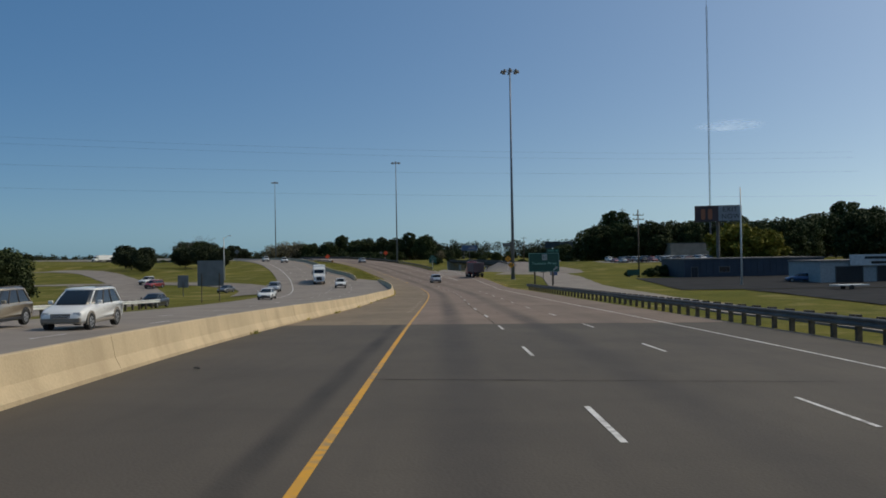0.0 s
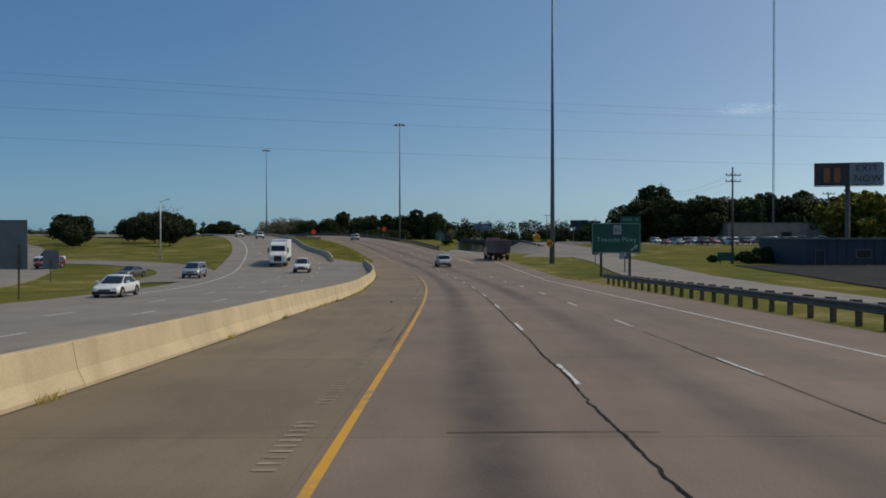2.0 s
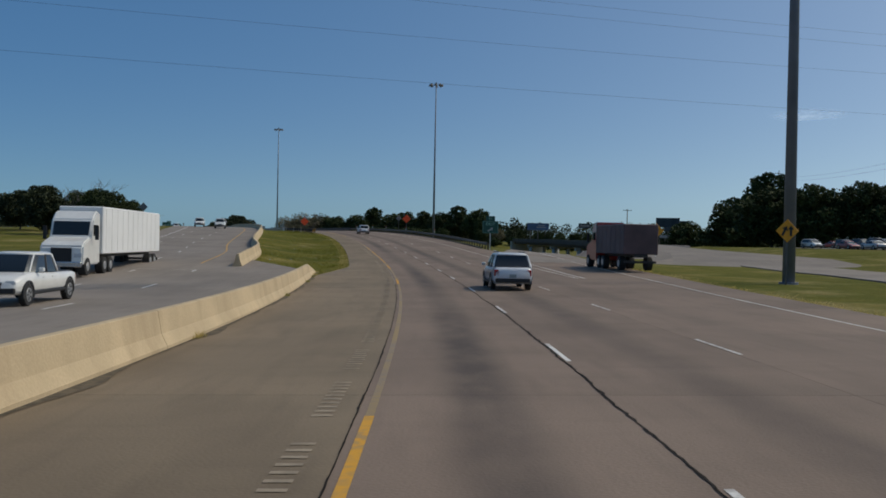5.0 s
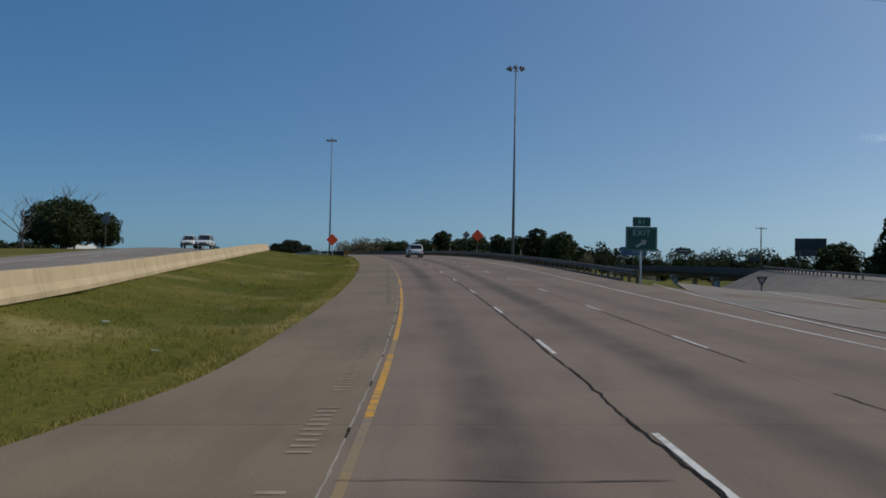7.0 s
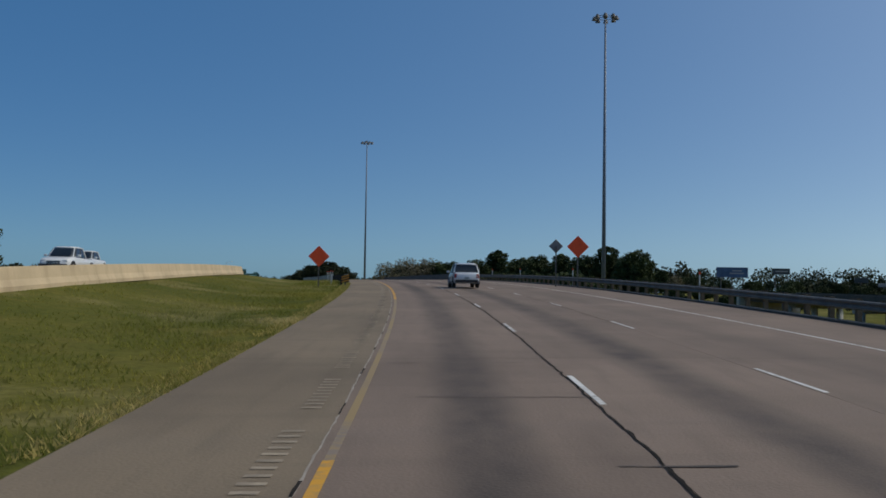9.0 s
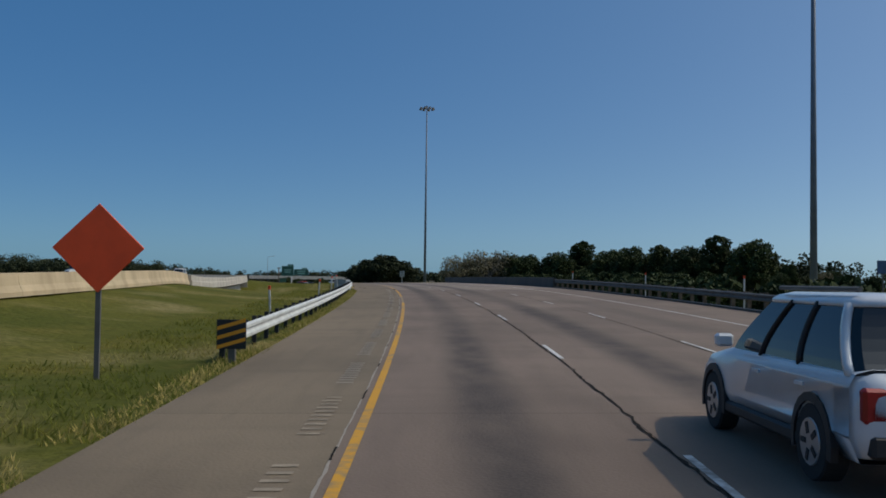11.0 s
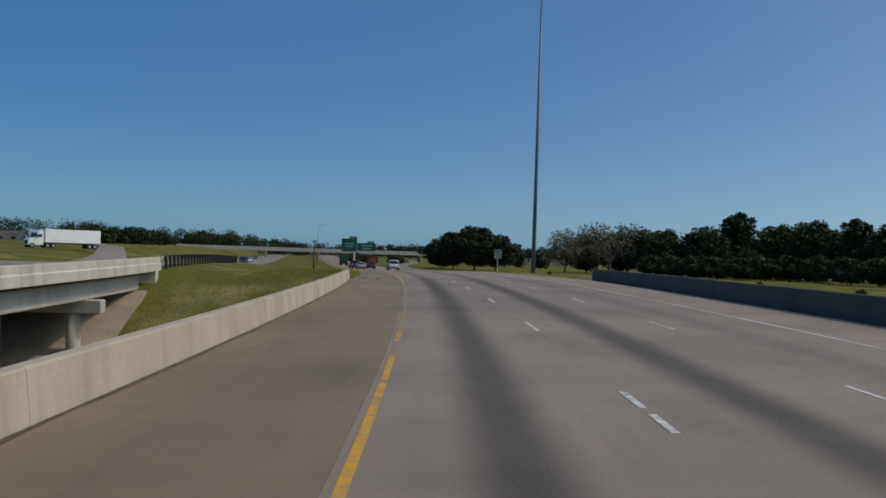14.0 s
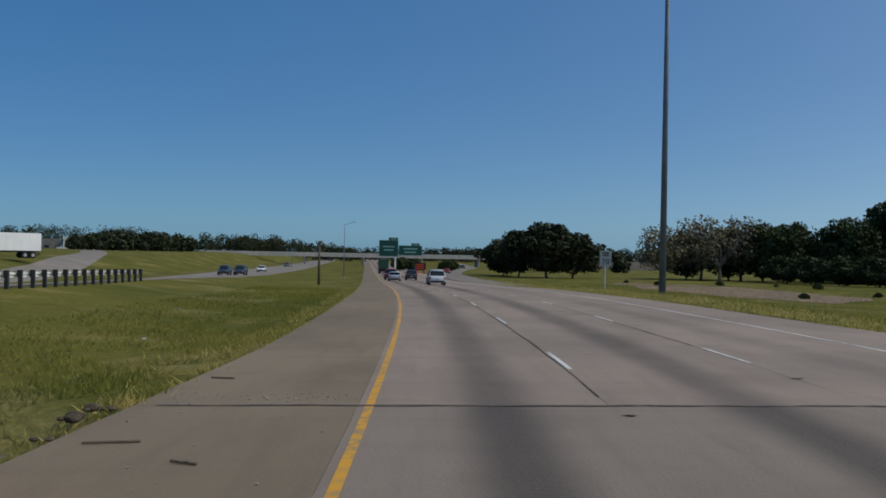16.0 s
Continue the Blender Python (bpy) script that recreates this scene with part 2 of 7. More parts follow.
BILLGREY = simple("billboard_grey", (0.3, 0.29, 0.29), 0.6, 0, 0.1, 0.3)
BILLGOLD = simple("billboard_ochre", (0.42, 0.13, 0.06), 0.6, 0, 0.1, 0.3)
BILLBLUE = simple("billboard_blue", (0.06, 0.11, 0.2), 0.6, 0, 0.25, 0.4)
BILLDARK = simple("billboard_dark", (0.04, 0.05, 0.055), 0.6, 0, 0.25, 0.4)
RUBBER = simple("tyre_rubber", (0.02, 0.02, 0.02), 0.85)
RIM = simple("wheel_rim", (0.42, 0.43, 0.44), 0.35, 0.7)
DARKTRIM = simple("dark_trim", (0.018, 0.018, 0.019), 0.6)
CHROME = simple("chrome", (0.6, 0.6, 0.62), 0.2, 0.9, 0.03)
LAMPGLASS = simple("lamp_lens", (0.62, 0.64, 0.66), 0.15, 0.2, 0.05)
REDLAMP = simple("red_lens", (0.32, 0.012, 0.01), 0.25)
m_, nt_, b_ = nodes_of("tinted_glass", 0.06)
b_.inputs["Base Color"].default_value = (0.012, 0.015, 0.018, 1)
b_.inputs["Specular IOR Level"].default_value = 0.6
TINT = m_


def car_paint(name, col, metal=0.0):
    m = simple(name, col, 0.3, metal, 0.04, 2)
    m.node_tree.nodes["Principled BSDF"].inputs["Coat Weight"].default_value = 0.6
    return m


def leaf_material(name, a, b_, c):
    m, nt, b = nodes_of(name, 0.75)
    g = nt.nodes.new("ShaderNodeNewGeometry")
    col = mixed(nt, g.outputs["Random Per Island"], a, b_)
    col = mixed(nt, maths(nt, 'MULTIPLY', noise_fac(nt, 0.35, 3), 0.6), col, c)
    col = shade_random(nt, col, 0.16)
    nt.links.new(col, b.inputs["Base Color"])
    b.inputs["Specular IOR Level"].default_value = 0.2
    return m


LEAF = leaf_material("leaves", (0.03, 0.044, 0.014), (0.066, 0.084, 0.024), (0.038, 0.052, 0.019))
LEAFDARK = leaf_material("oak_leaves", (0.026, 0.036, 0.016), (0.056, 0.066, 0.026), (0.034, 0.042, 0.02))
LEAFYEL = leaf_material("yellowing_leaves", (0.13, 0.13, 0.018), (0.24, 0.2, 0.026), (0.15, 0.14, 0.022))
LEAFDRY = leaf_material("sparse_leaves", (0.13, 0.115, 0.06), (0.24, 0.2, 0.12), (0.15, 0.125, 0.075))
BARK = simple("bark", (0.085, 0.068, 0.052), 0.95, 0, 0.3, 3)
BAREBARK = simple("bare_twigs", (0.16, 0.14, 0.12), 0.95, 0, 0.3, 2)

# ---------------------------------------------------------------- the road's line
# metres along the yellow line, heading in degrees, height
LINE = [(-400, 0, 5.6), (-60, 0, 1.08), (-20, 0, 0.37), (0, 0, 0.02), (20, -0.2, -0.35), (40, 0.02, -0.88), (60, 0.33, -1.48),
        (80, 0.38, -1.98), (100, 0.77, -2.44), (120, 1.93, -2.85), (140, 3.29, -3.23), (160, 4.71, -3.42), (180, 6.31, -3.46),
        (200, 8.03, -3.35), (220, 9.39, -3.08), (240, 10.45, -2.61), (260, 11.59, -1.94), (280, 12.9, -1.21), (300, 14.47, -0.55),
        (320, 15.98, 0.02), (340, 17.25, 0.47), (360, 18.71, 0.82), (380, 20.17, 1.1), (400, 21.6, 1.27), (440, 23.75, 1.35),
        (470, 26.2, 1.37), (500, 28.3, 1.1), (530, 29.45, 0.6), (570, 29.86, -0.25), (620, 29.86, -1.05), (720, 29.86, -1.65),
        (900, 29.86, -2.05), (4000, 29.86, -2.05)]
LS, LH, LZ = (np.array(c, float) for c in zip(*LINE))
QS = np.arange(-400, 4000, 1.0)
_h = np.radians(np.interp(QS + 0.5, LS, LH))
QX = np.concatenate([[0], np.cumsum(-np.sin(_h))[:-1]])
QY = np.concatenate([[0], np.cumsum(np.cos(_h))[:-1]])
QX += -1.5 - np.interp(-60, QS, QX)
QY += -60.0 - np.interp(-60, QS, QY)
_z = np.interp(QS, LS, LZ)
QZ = np.convolve(np.pad(_z, 8, 'edge'), np.ones(17) / 17, 'valid')
QH = np.radians(np.interp(QS, LS, LH))


def tab(*pairs):
    """A function through (x, y) pairs, eased at the corners."""
    xs, ys = [p[0] for p in pairs], [p[1] for p in pairs]
    return lambda s: float(np.mean(np.interp((s - 6, s - 3, s, s + 3, s + 6), xs, ys)))


bank = tab((-60, -0.0131), (20, -0.0131), (40, -0.009), (60, -0.0005), (80, 0.0075), (100, 0.0128), (120, 0.0148), (200, 0.017), (240, 0.0177),
           (300, 0.011), (360, 0.0127), (420, 0.0166), (520, 0.015), (600, 0.0))
B2 = tab((190, -9.9), (209, -10.2), (222, -10.6), (232, -11.7), (245, -13.2), (262, -14.0), (285, -14.3), (312, -14.3), (366, -15.2), (395, -17.6), (440, -18.4), (470, -18.5), (560, -19.0),
         (640, -20.5), (760, -21.5), (900, -23), (4000, -40))
B1 = tab((-400, -5.2), (14, -5.65), (24, -6.0), (41, -6.0), (60, -5.75), (72, -5.4), (88, -5.4), (98, -5.4), (108, -4.85), (122, -4.6), (132, -4.9), (144, -4.75), (170, -4.75), (198, -5.2), (206, -5.4))
YL = tab((-60, 0.0), (14, 0.0), (36, -0.15), (50, -0.18), (66, -0.13), (84, -0.03), (100, 0.05), (118, 0.12), (130, 0.2), (205, 0.2), (232, 0.18), (244, 0.11),
         (270, 0.08), (345, 0.06), (380, 0.1), (412, 0.12), (422, 0.07), (440, 0.0), (470, -0.04), (900, 0.0))          # the yellow line
L1 = tab((-60, 3.63), (14, 3.69), (48, 3.7), (66, 3.5), (100, 3.54), (135, 3.58), (195, 3.62), (224, 3.71), (244, 3.73), (264, 3.56), (280, 3.58), (336, 3.72), (370, 3.73),
         (384, 3.66), (396, 3.62), (407, 3.7), (422, 3.7), (446, 3.6), (458, 3.44), (480, 3.42), (560, 3.6))                # first lane line
L2 = tab((-60, 7.28), (14, 7.36), (48, 7.45), (66, 7.12), (100, 7.14), (135, 7.25), (205, 7.22), (230, 7.42), (246, 7.5), (268, 7.22), (284, 7.16), (340, 7.42), (372, 7.42),
         (397, 7.34), (420, 7.6), (446, 7.5), (470, 7.16), (485, 7.18), (560, 7.28))                                     # second lane line
OPPZ = tab((185, 0.0), (216, 0.8), (300, 0.85), (380, 0.75), (398, 0.2), (425, 0.25), (462, 0.5), (480, 0.75), (530, 0.8), (640, 0.2), (760, 0))
OPPB = tab((470, 0), (495, 0.06), (570, 0.06), (640, 0))     # extra crossfall of the other carriageway
OPPL = tab((-400, -23), (60, -23.2), (140, -23.6), (190, -26.5), (214, -27.5), (285, -30), (366, -32), (440, -34.5), (520, -35), (640, -35), (900, -37), (4000, -55))


def heading(s):
    return float(np.interp(s, QS, QH))


def zroad(s, v=0.0):
    return float(np.interp(s, QS, QZ)) + bank(s) * max(-20.0, min(15.0, v))


def zopp(s, v):
    """The other carriageway's height."""
    return zroad(s, v) + OPPZ(s) - OPPB(s) * max(0.0, min(16.0, B2(s) - 1 - v))


def xy(s, v):
    h = heading(s)
    return float(np.interp(s, QS, QX)) + v * math.cos(h), float(np.interp(s, QS, QY)) + v * math.sin(h)


def at(s, v, dz=0.0, z=None):
    x, y = xy(s, v)
    return Vector((x, y, (zroad(s, v) if z is None else z) + dz))


def sv(x, y):
    i = int(np.argmin((QX - x) ** 2 + (QY - y) ** 2))
    dx, dy, h = x - QX[i], y - QY[i], QH[i]
    return QS[i] - dx * math.sin(h) + dy * math.cos(h), dx * math.cos(h) + dy * math.sin(h)


def ease(a, b, x):
    t = max(0.0, min(1.0, (x - a) / (b - a)))
    return t * t * (3 - 2 * t)


BRIDGE_A, BRIDGE_B = 395.0, 462.0
STREET_Z = -4.6


def ground_z(s, v):
    """Height of the earth, under and beside the roads."""
    z = zroad(s, v) - 0.10
    if v < -3.0 and s > 196:
        b2 = B2(s)
        k = ease(196, 215, s)
        if v > b2:
            t = (v + 3.0) / (b2 + 3.0)
            rise = OPPZ(s) * t - 0.45 * math.sin(math.pi * t) * (1 - 0.4 * t)
        else:
            rise = zopp(s, v) - zroad(s, v)
        z += rise * k
    if v < OPPL(s) - 1.5:                         # land beyond the other carriageway
        d = OPPL(s) - 1.5 - v
        far = -3.6 + 4.8 * ease(462, 500, s) + 1.6 * ease(500, 800, s)
        z += (far - z) * ease(4, 130 - 105 * ease(470, 560, s), d) - 0.35 * ease(0, 8, d) * (1 - ease(470, 560, s))
    if v > 14.6 and s > 250:                      # land right of the embankment
        d = v - 14.6
        z += (min(z, float(np.interp(s, (250, 290, 340, 400), (-2.75, -3.35, -4.3, -3.9))) + 3.3 * ease(468, 500, s)) - z) * ease(0.5, 15 + 8 * ease(460, 500, s), d)
    elif v > 16:
        far = -3.1 + 1.6 * ease(60, 140, v)
        z += (far - z) * ease(4, 16, v - 16) * ease(-40, 60, s)
    if v > 38 and 200 < s < 375:                  # higher ground of the car lot
        z += (-1.1 + 0.4 * ease(70, 140, v) - z) * ease(40, 52, v) * ease(30, 44, xy(s, v)[0]) * ease(210, 270, s) * (1 - ease(345, 370, s))
    # street passing under the bridges
    if v < -4.2 or v > 16.5:
        c = 429.5 - 0.12 * (v + 4)
        low = 1 - ease(20, 38, abs(s - c))
        if -130 < v < 30:
            z += (STREET_Z - z) * low
    elif BRIDGE_A + 2 < s < BRIDGE_B - 2:
        z = STREET_Z
    # low street under the side bridge
    if 36 < v < 130 and 345 < s < 420:
        low = (1 - ease(10, 24, abs(s - (382 - 0.1 * (v - 50))))) * ease(36, 44, v)
        z += (-5.6 - z) * low
    z += 0.10 * noise.noise((s * 0.11, v * 0.13, 0.3)) * (1 if (v < -4 or v > 15) else 0)
    return z


def ground_at(x, y):
    s, v = sv(x, y)
    return ground_z(s, v)


# ---------------------------------------------------------------- building blocks


def part(name, bm, mat, parent=None, label="", smooth=False):
    me = bpy.data.meshes.new(name)
    bm.to_mesh(me)
    bm.free()
    me.materials.append(mat)
    if smooth:
        me.polygons.foreach_set("use_smooth", [True] * len(me.polygons))
    ob = new(name, me)
    if parent:
        ob.parent = parent
    if label:
        tagged(ob, label)
    return ob


def thing(name, m, label, category, group="", kind=""):
    e = new(name)
    e.empty_display_size = 0.3
    e.matrix_world = m
    return tagged(e, label, category, group, kind)


def box(bm, c, size, rot=None):
    m = Matrix.Translation(c) @ (rot or Matrix()) @ Matrix.Diagonal((*size, 1))
    return bmesh.ops.create_cube(bm, size=1, matrix=m)["verts"]


def rod(bm, a, b, r0, r1=None, n=8, caps=True):
    a, b = Vector(a), Vector(b)
    d = b - a
    m = Matrix.Translation((a + b) / 2) @ d.to_track_quat('Z', 'Y').to_matrix().to_4x4()
    return bmesh.ops.create_cone(bm, cap_ends=caps, segments=n, radius1=r0, radius2=r0 if r1 is None else r1, depth=d.length, matrix=m)["verts"]


def bevel(bm, w, seg=1):
    bmesh.ops.bevel(bm, geom=bm.edges[:], offset=w, segments=seg, affect='EDGES', clamp_overlap=True)


def prism(bm, pts, y0, y1):
    """A polygon in x, z drawn out along y."""
    a = [bm.verts.new((x, y0, z)) for x, z in pts]
    b = [bm.verts.new((x, y1, z)) for x, z in pts]
    n = len(pts)
    bm.faces.new(a)
    bm.faces.new(b[::-1])
    for i in range(n):
        bm.faces.new((a[i], b[i], b[(i + 1) % n], a[(i + 1) % n]))
    bmesh.ops.recalc_face_normals(bm, faces=bm.faces[:])


def frange(a, b, step):
    n = max(1, int(math.ceil((b - a) / step)))
    return [a + (b - a) * i / n for i in range(n + 1)]


def sweep(bm, profile, stations, v_of, z_of=None, closed=True, caps=True):
    """Draws a profile of (across, up) along the road."""
    rings = []
    for s in stations:
        v0 = v_of(s)
        ring = []
        for dv, dz in profile:
            x, y = xy(s, v0 + dv)
            ring.append(bm.verts.new((x, y, (z_of(s, v0) if z_of else zroad(s, v0)) + dz)))
        rings.append(ring)
    n = len(profile)
    for a, b in zip(rings, rings[1:]):
        for i in range(n if closed else n - 1):
            j = (i + 1) % n
            bm.faces.new((a[i], a[j], b[j], b[i]))
    if caps and closed:
        bm.faces.new(rings[0][::-1])
        bm.faces.new(rings[-1])
    bmesh.ops.recalc_face_normals(bm, faces=bm.faces[:])


def ribbon(bm, stations, vl, vr, dz=0.0, z_of=None, cols=1, skirt=0.0):
    """A strip of paving with metres across and along as UV."""
    uvl = bm.loops.layers.uv.verify()
    zf = z_of or zroad
    rows = []
    for s in stations:
        a, b = vl(s), vr(s)
        row = []
        for c in range(cols + 1):
            v = a + (b - a) * c / cols
            x, y = xy(s, v)
            row.append((bm.verts.new((x, y, zf(s, v) + dz)), v, s))
        if skirt:
            for first, v in ((True, a), (False, b)):
                x, y = xy(s, v)
                row.insert(0 if first else len(row), (bm.verts.new((x, y, zf(s, v) + dz - skirt)), v, s))
        rows.append(row)
    for r0, r1 in zip(rows, rows[1:]):
        for i in range(len(r0) - 1):
            q = (r0[i], r0[i + 1], r1[i + 1], r1[i])
            f = bm.faces.new([p[0] for p in q])
            for loop, p in zip(f.loops, q):
                loop[uvl].uv = (p[1], p[2])


const = lambda c: (lambda s: c)

# ---------------------------------------------------------------- the ground


def build_ground():
    ss = frange(-380, -90, 40) + frange(-80, 190, 6)[0:] + frange(194, 520, 3) + frange(530, 800, 12) + frange(830, 1500, 60) + [1800, 2400, 3200, 3900]
    vs = [-1800, -1100, -700, -450, -330, -260, -210, -170, -140, -115, -95, -80, -68, -58, -50, -44, -39, -36, -34, -32, -30, -28, -26, -24, -22, -20, -19,
          -18, -17, -16, -15, -14, -13, -12, -11, -10, -9, -8, -7, -6, -5.2, -4.4, -3.6, -3.0, -2, 2, 6, 10, 13.2, 14.2, 15.2, 16.4, 17.6, 19, 21, 23.5, 26,
          29, 32, 36, 40, 45, 50, 56, 63, 71, 80, 92, 106, 125, 150, 190, 250, 350, 520, 800, 1400, 2000]
    verts, faces = [], []
    for s in ss:
        for v in vs:
            w = v if v > -300 or s < 560 else v
            x, y = xy(s, max(w, -380) if s < 560 else w)
            if s < 560 and v < -380:
                x -= (-380 - v)
            verts.append((x, y, ground_z(s, v)))
    n = len(vs)
    for i in range(len(ss) - 1):
        for j in range(n - 1):
            faces.append((i * n + j, i * n + j + 1, (i + 1) * n + j + 1, (i + 1) * n + j))
    me = bpy.data.meshes.new("ground")
    me.from_pydata(verts, [], faces)
    me.polygons.foreach_set("use_smooth", [True] * len(me.polygons))
    me.materials.append(GRASS)
    return tagged(new("ground", me), "mown green and straw-coloured roadside grass land", "grass", kind="structure")


ground = build_ground()

# ---------------------------------------------------------------- our carriageway
EDGE_R = tab((-400, 11.0), (30, 11.1), (56, 11.2), (80, 10.8), (110, 10.6), (140, 11.0), (170, 11.0), (205, 11.2), (247, 11.4), (330, 11.1), (3000, 11.1))
OUTER = tab((-400, 11.0), (130, 11.05), (141, 11.3), (170, 13.1), (197, 15.2), (231, 18.1), (248, 19.5), (300, 26))
PAVE_L = tab((-400, -5.0), (14, -5.5), (24, -5.8), (41, -5.8), (60, -5.55), (72, -5.2), (98, -5.2), (108, -4.7), (122, -4.5), (132, -4.7), (144, -4.6), (170, -4.6), (198, -5.0), (204, -5.2), (206.5, -3.6), (208.5, -2.9),
             (388, -2.9), (391, -3.6), (464, -3.6), (468, -3.0), (4000, -3.0))
PAVE_R = tab((-400, 14.0), (28, 14.2), (64, 14.0), (82, 13.6), (110, 13.5), (132, 13.4), (144, 13.3), (173, 15.6), (205, 18.4), (231, 20.4), (247, 14.4), (256, 14.2),
             (290, 14.5), (392, 14.4), (468, 14.8), (480, 13.7), (560, 13.2), (700, 12.6), (4000, 12.6))

road = tagged(new("road"), "worn pale concrete highway with three lanes and dark tyre stains", "road", kind="structure")
bm = bmesh.new()
ribbon(bm, frange(-380, 540, 4) + frange(550, 1600, 20), PAVE_L, PAVE_R, -0.035, cols=2)
part("joint_filler", bm, TAR, road, "black tar filling the joints")
bm = bmesh.new()
ribbon(bm, frange(-380, -60, 4) + frange(-58, 40.598, 2), PAVE_L, lambda s: PAVE_R(s) - 0.02, 0, cols=6, skirt=0.05)
part("asphalt_overlay", bm, ASPHALT, road, "dark asphalt overlay")
STRIPS = (("shoulder_slab", PAVE_L, lambda s: YL(s) - 0.173, SHOULDER), ("lane_slab", lambda s: YL(s) - 0.167, lambda s: L1(s) - 0.104, CONCRETE_ROAD),
          ("lane_slab", lambda s: L1(s) - 0.096, lambda s: L2(s) - 0.083, CONCRETE_ROAD), ("lane_slab", lambda s: L2(s) - 0.077, const(11.317), CONCRETE_ROAD),
          ("shoulder_slab", const(11.32), PAVE_R, CONCRETE_ROAD))
rnd = random.Random(4)
joints = [40.6]
while joints[-1] < 383:
    joints.append(joints[-1] + rnd.choice((9.1, 13.7, 13.7, 18.3)))
joints[-1] = 384.2
joints += [395.4, 411, 428, 445, 458.5, 465.2, 480, 495, 512, 530, 560, 600, 660, 740, 860, 1000, 1300, 1590]
DECK = (STRIPS[0], ("deck_slab", lambda s: YL(s) - 0.167, const(11.317), DECK_ROAD), STRIPS[-1])
for a, b in zip(joints, joints[1:]):
    for name, vl, vr, mat in (DECK if 390 < a < 464 else STRIPS):
        bm = bmesh.new()
        g = 0.006
        if name == "shoulder_slab" and mat is CONCRETE_ROAD and vr((a + b) / 2) < 11.6:
            continue
        ribbon(bm, frange(a + g, b - g, 2 if b < 600 else 10), vl, vr, 0, skirt=0.03, cols=3 if name == "deck_slab" else 1)
        part(name, bm, OLD_ROAD if mat is CONCRETE_ROAD and b < 386 else mat, road)

# painted lines
markings = tagged(new("lane_markings"), "worn yellow and white painted lane lines", "road marking", kind="structure")


def stripe(name, mat, a, b, v_of, w=0.11, step=3, z_of=None, parent=None):
    bm = bmesh.new()
    ribbon(bm, frange(a, b, step), lambda s: v_of(s) - w / 2, lambda s: v_of(s) + w / 2, 0.008, z_of)
    return part(name, bm, mat, parent or markings)


stripe("faded_line", PALEYELLOW, 150, 470, YL, 0.11).location.z = -0.003
for a, b in ((-60, 153), (189.8, 195.8), (210, 217.4), (220.6, 247), (250.5, 258), (262.4, 264), (300, 357.6), (366, 382.6), (386, 413.9), (416.6, 418.9), (443.4, 444.2), (454.6, 900)):
    stripe("yellow_line", YELLOW, a, b, YL, 0.125)
DASHES = [11.4 + 12.27 * k for k in range(-6, 16)] + [205.8, 217.6, 230.0, 242.8, 255.2, 267.5] + [280 + 12.6 * k for k in range(6)] + [354.5, 367.3, 380.5, 393.7, 406.4, 419.8, 433.1, 446.3, 456.6]
DASHES += [469.4 + 12.6 * k for k in range(24)]
for k, s in enumerate(DASHES):
    if 380 < s < 400 or 404 < s < 410:
        stripe("dash", WHITE, s, s + 1.2, L1, 0.11, 1)
        stripe("dash", WHITE, s + 1.7, s + 3.1, L1, 0.11, 1)
    else:
        stripe("dash", WHITE, s, s + 3.1, L1, 0.095, 1.6)
    stripe("dash", WHITE, s + 1.1, s + 4.1, L2, 0.085, 1.6)
stripe("edge_line", WHITE, -60, 140, EDGE_R, 0.1)
stripe("edge_line", WHITE, 141, 246, OUTER, 0.1)
stripe("edge_line", WHITE, 196, 900, EDGE_R, 0.1)
stripe("gore_line", WHITE, 196, 252, tab((196, 11.5), (221, 12.5), (243, 14.3), (256, 15.6)), 0.12)

# crack sealing and tar seams
seams = tagged(new("tar_seams"), "ragged black tar seams and sealed cracks", "tar seam", kind="structure")


def wavy_seam(a, b, v_of, w, seed, amp=0.05, mat=TAR):
    bm = bmesh.new()
    wob = lambda s: v_of(s) + amp * noise.noise((s * 0.25, seed, 0)) + 0.5 * amp * noise.noise((s * 2.3, seed, 4)) + 0.25 * amp * noise.noise((s * 6.1, seed, 4))
    half = lambda s: w * (0.1 + 1.1 * abs(noise.noise((s * 0.6, seed, 9))) + 0.7 * abs(noise.noise((s * 2.7, seed, 2))) + 0.9 * abs(noise.noise((s * 7.7, seed, 2))) + 2.2 * max(0, noise.noise((s * 0.21, seed, 6)) - 0.3))
    ribbon(bm, frange(a, b, 0.15 if b < 480 else 1.0), lambda s: wob(s) - half(s), lambda s: wob(s) + half(s + 37.7), 0.0105 if mat is TAR else 0.0095)
    part("seam", bm, mat, seams)


joint1, joint2, joint0 = (lambda s: L1(s) - 0.1), (lambda s: L2(s) - 0.08), (lambda s: YL(s) - 0.17)
for a, b in ((40.5, 128), (131, 384), (388, 394.5)):
    wavy_seam(a, b, joint1, 0.034, 1.0, 0.09)
wavy_seam(466, 560, joint1, 0.02, 2.0)
wavy_seam(80, 100, joint0, 0.02, 3.0, 0.015)
wavy_seam(120, 190, joint0, 0.02, 3.0, 0.015)
wavy_seam(190, 384, joint0, 0.026, 3.0, 0.02, GROOVE)
for k in range(46):
    q = 192 + k * 4.15
    wavy_seam(q, q + 0.5 + 0.9 * abs(noise.noise((k * 1.3, 0, 0))), joint0, 0.022, 3.2, 0.02)
wavy_seam(382.9, 386.4, lambda s: YL(s) - 0.06, 0.1, 3.5, 0.02)
for a, b in ((68, 84), (104, 112), (118, 142), (194, 212), (216, 262), (284, 310), (330, 350), (355, 384), (474, 500)):
    wavy_seam(a, b, joint2, 0.022, 5.0)


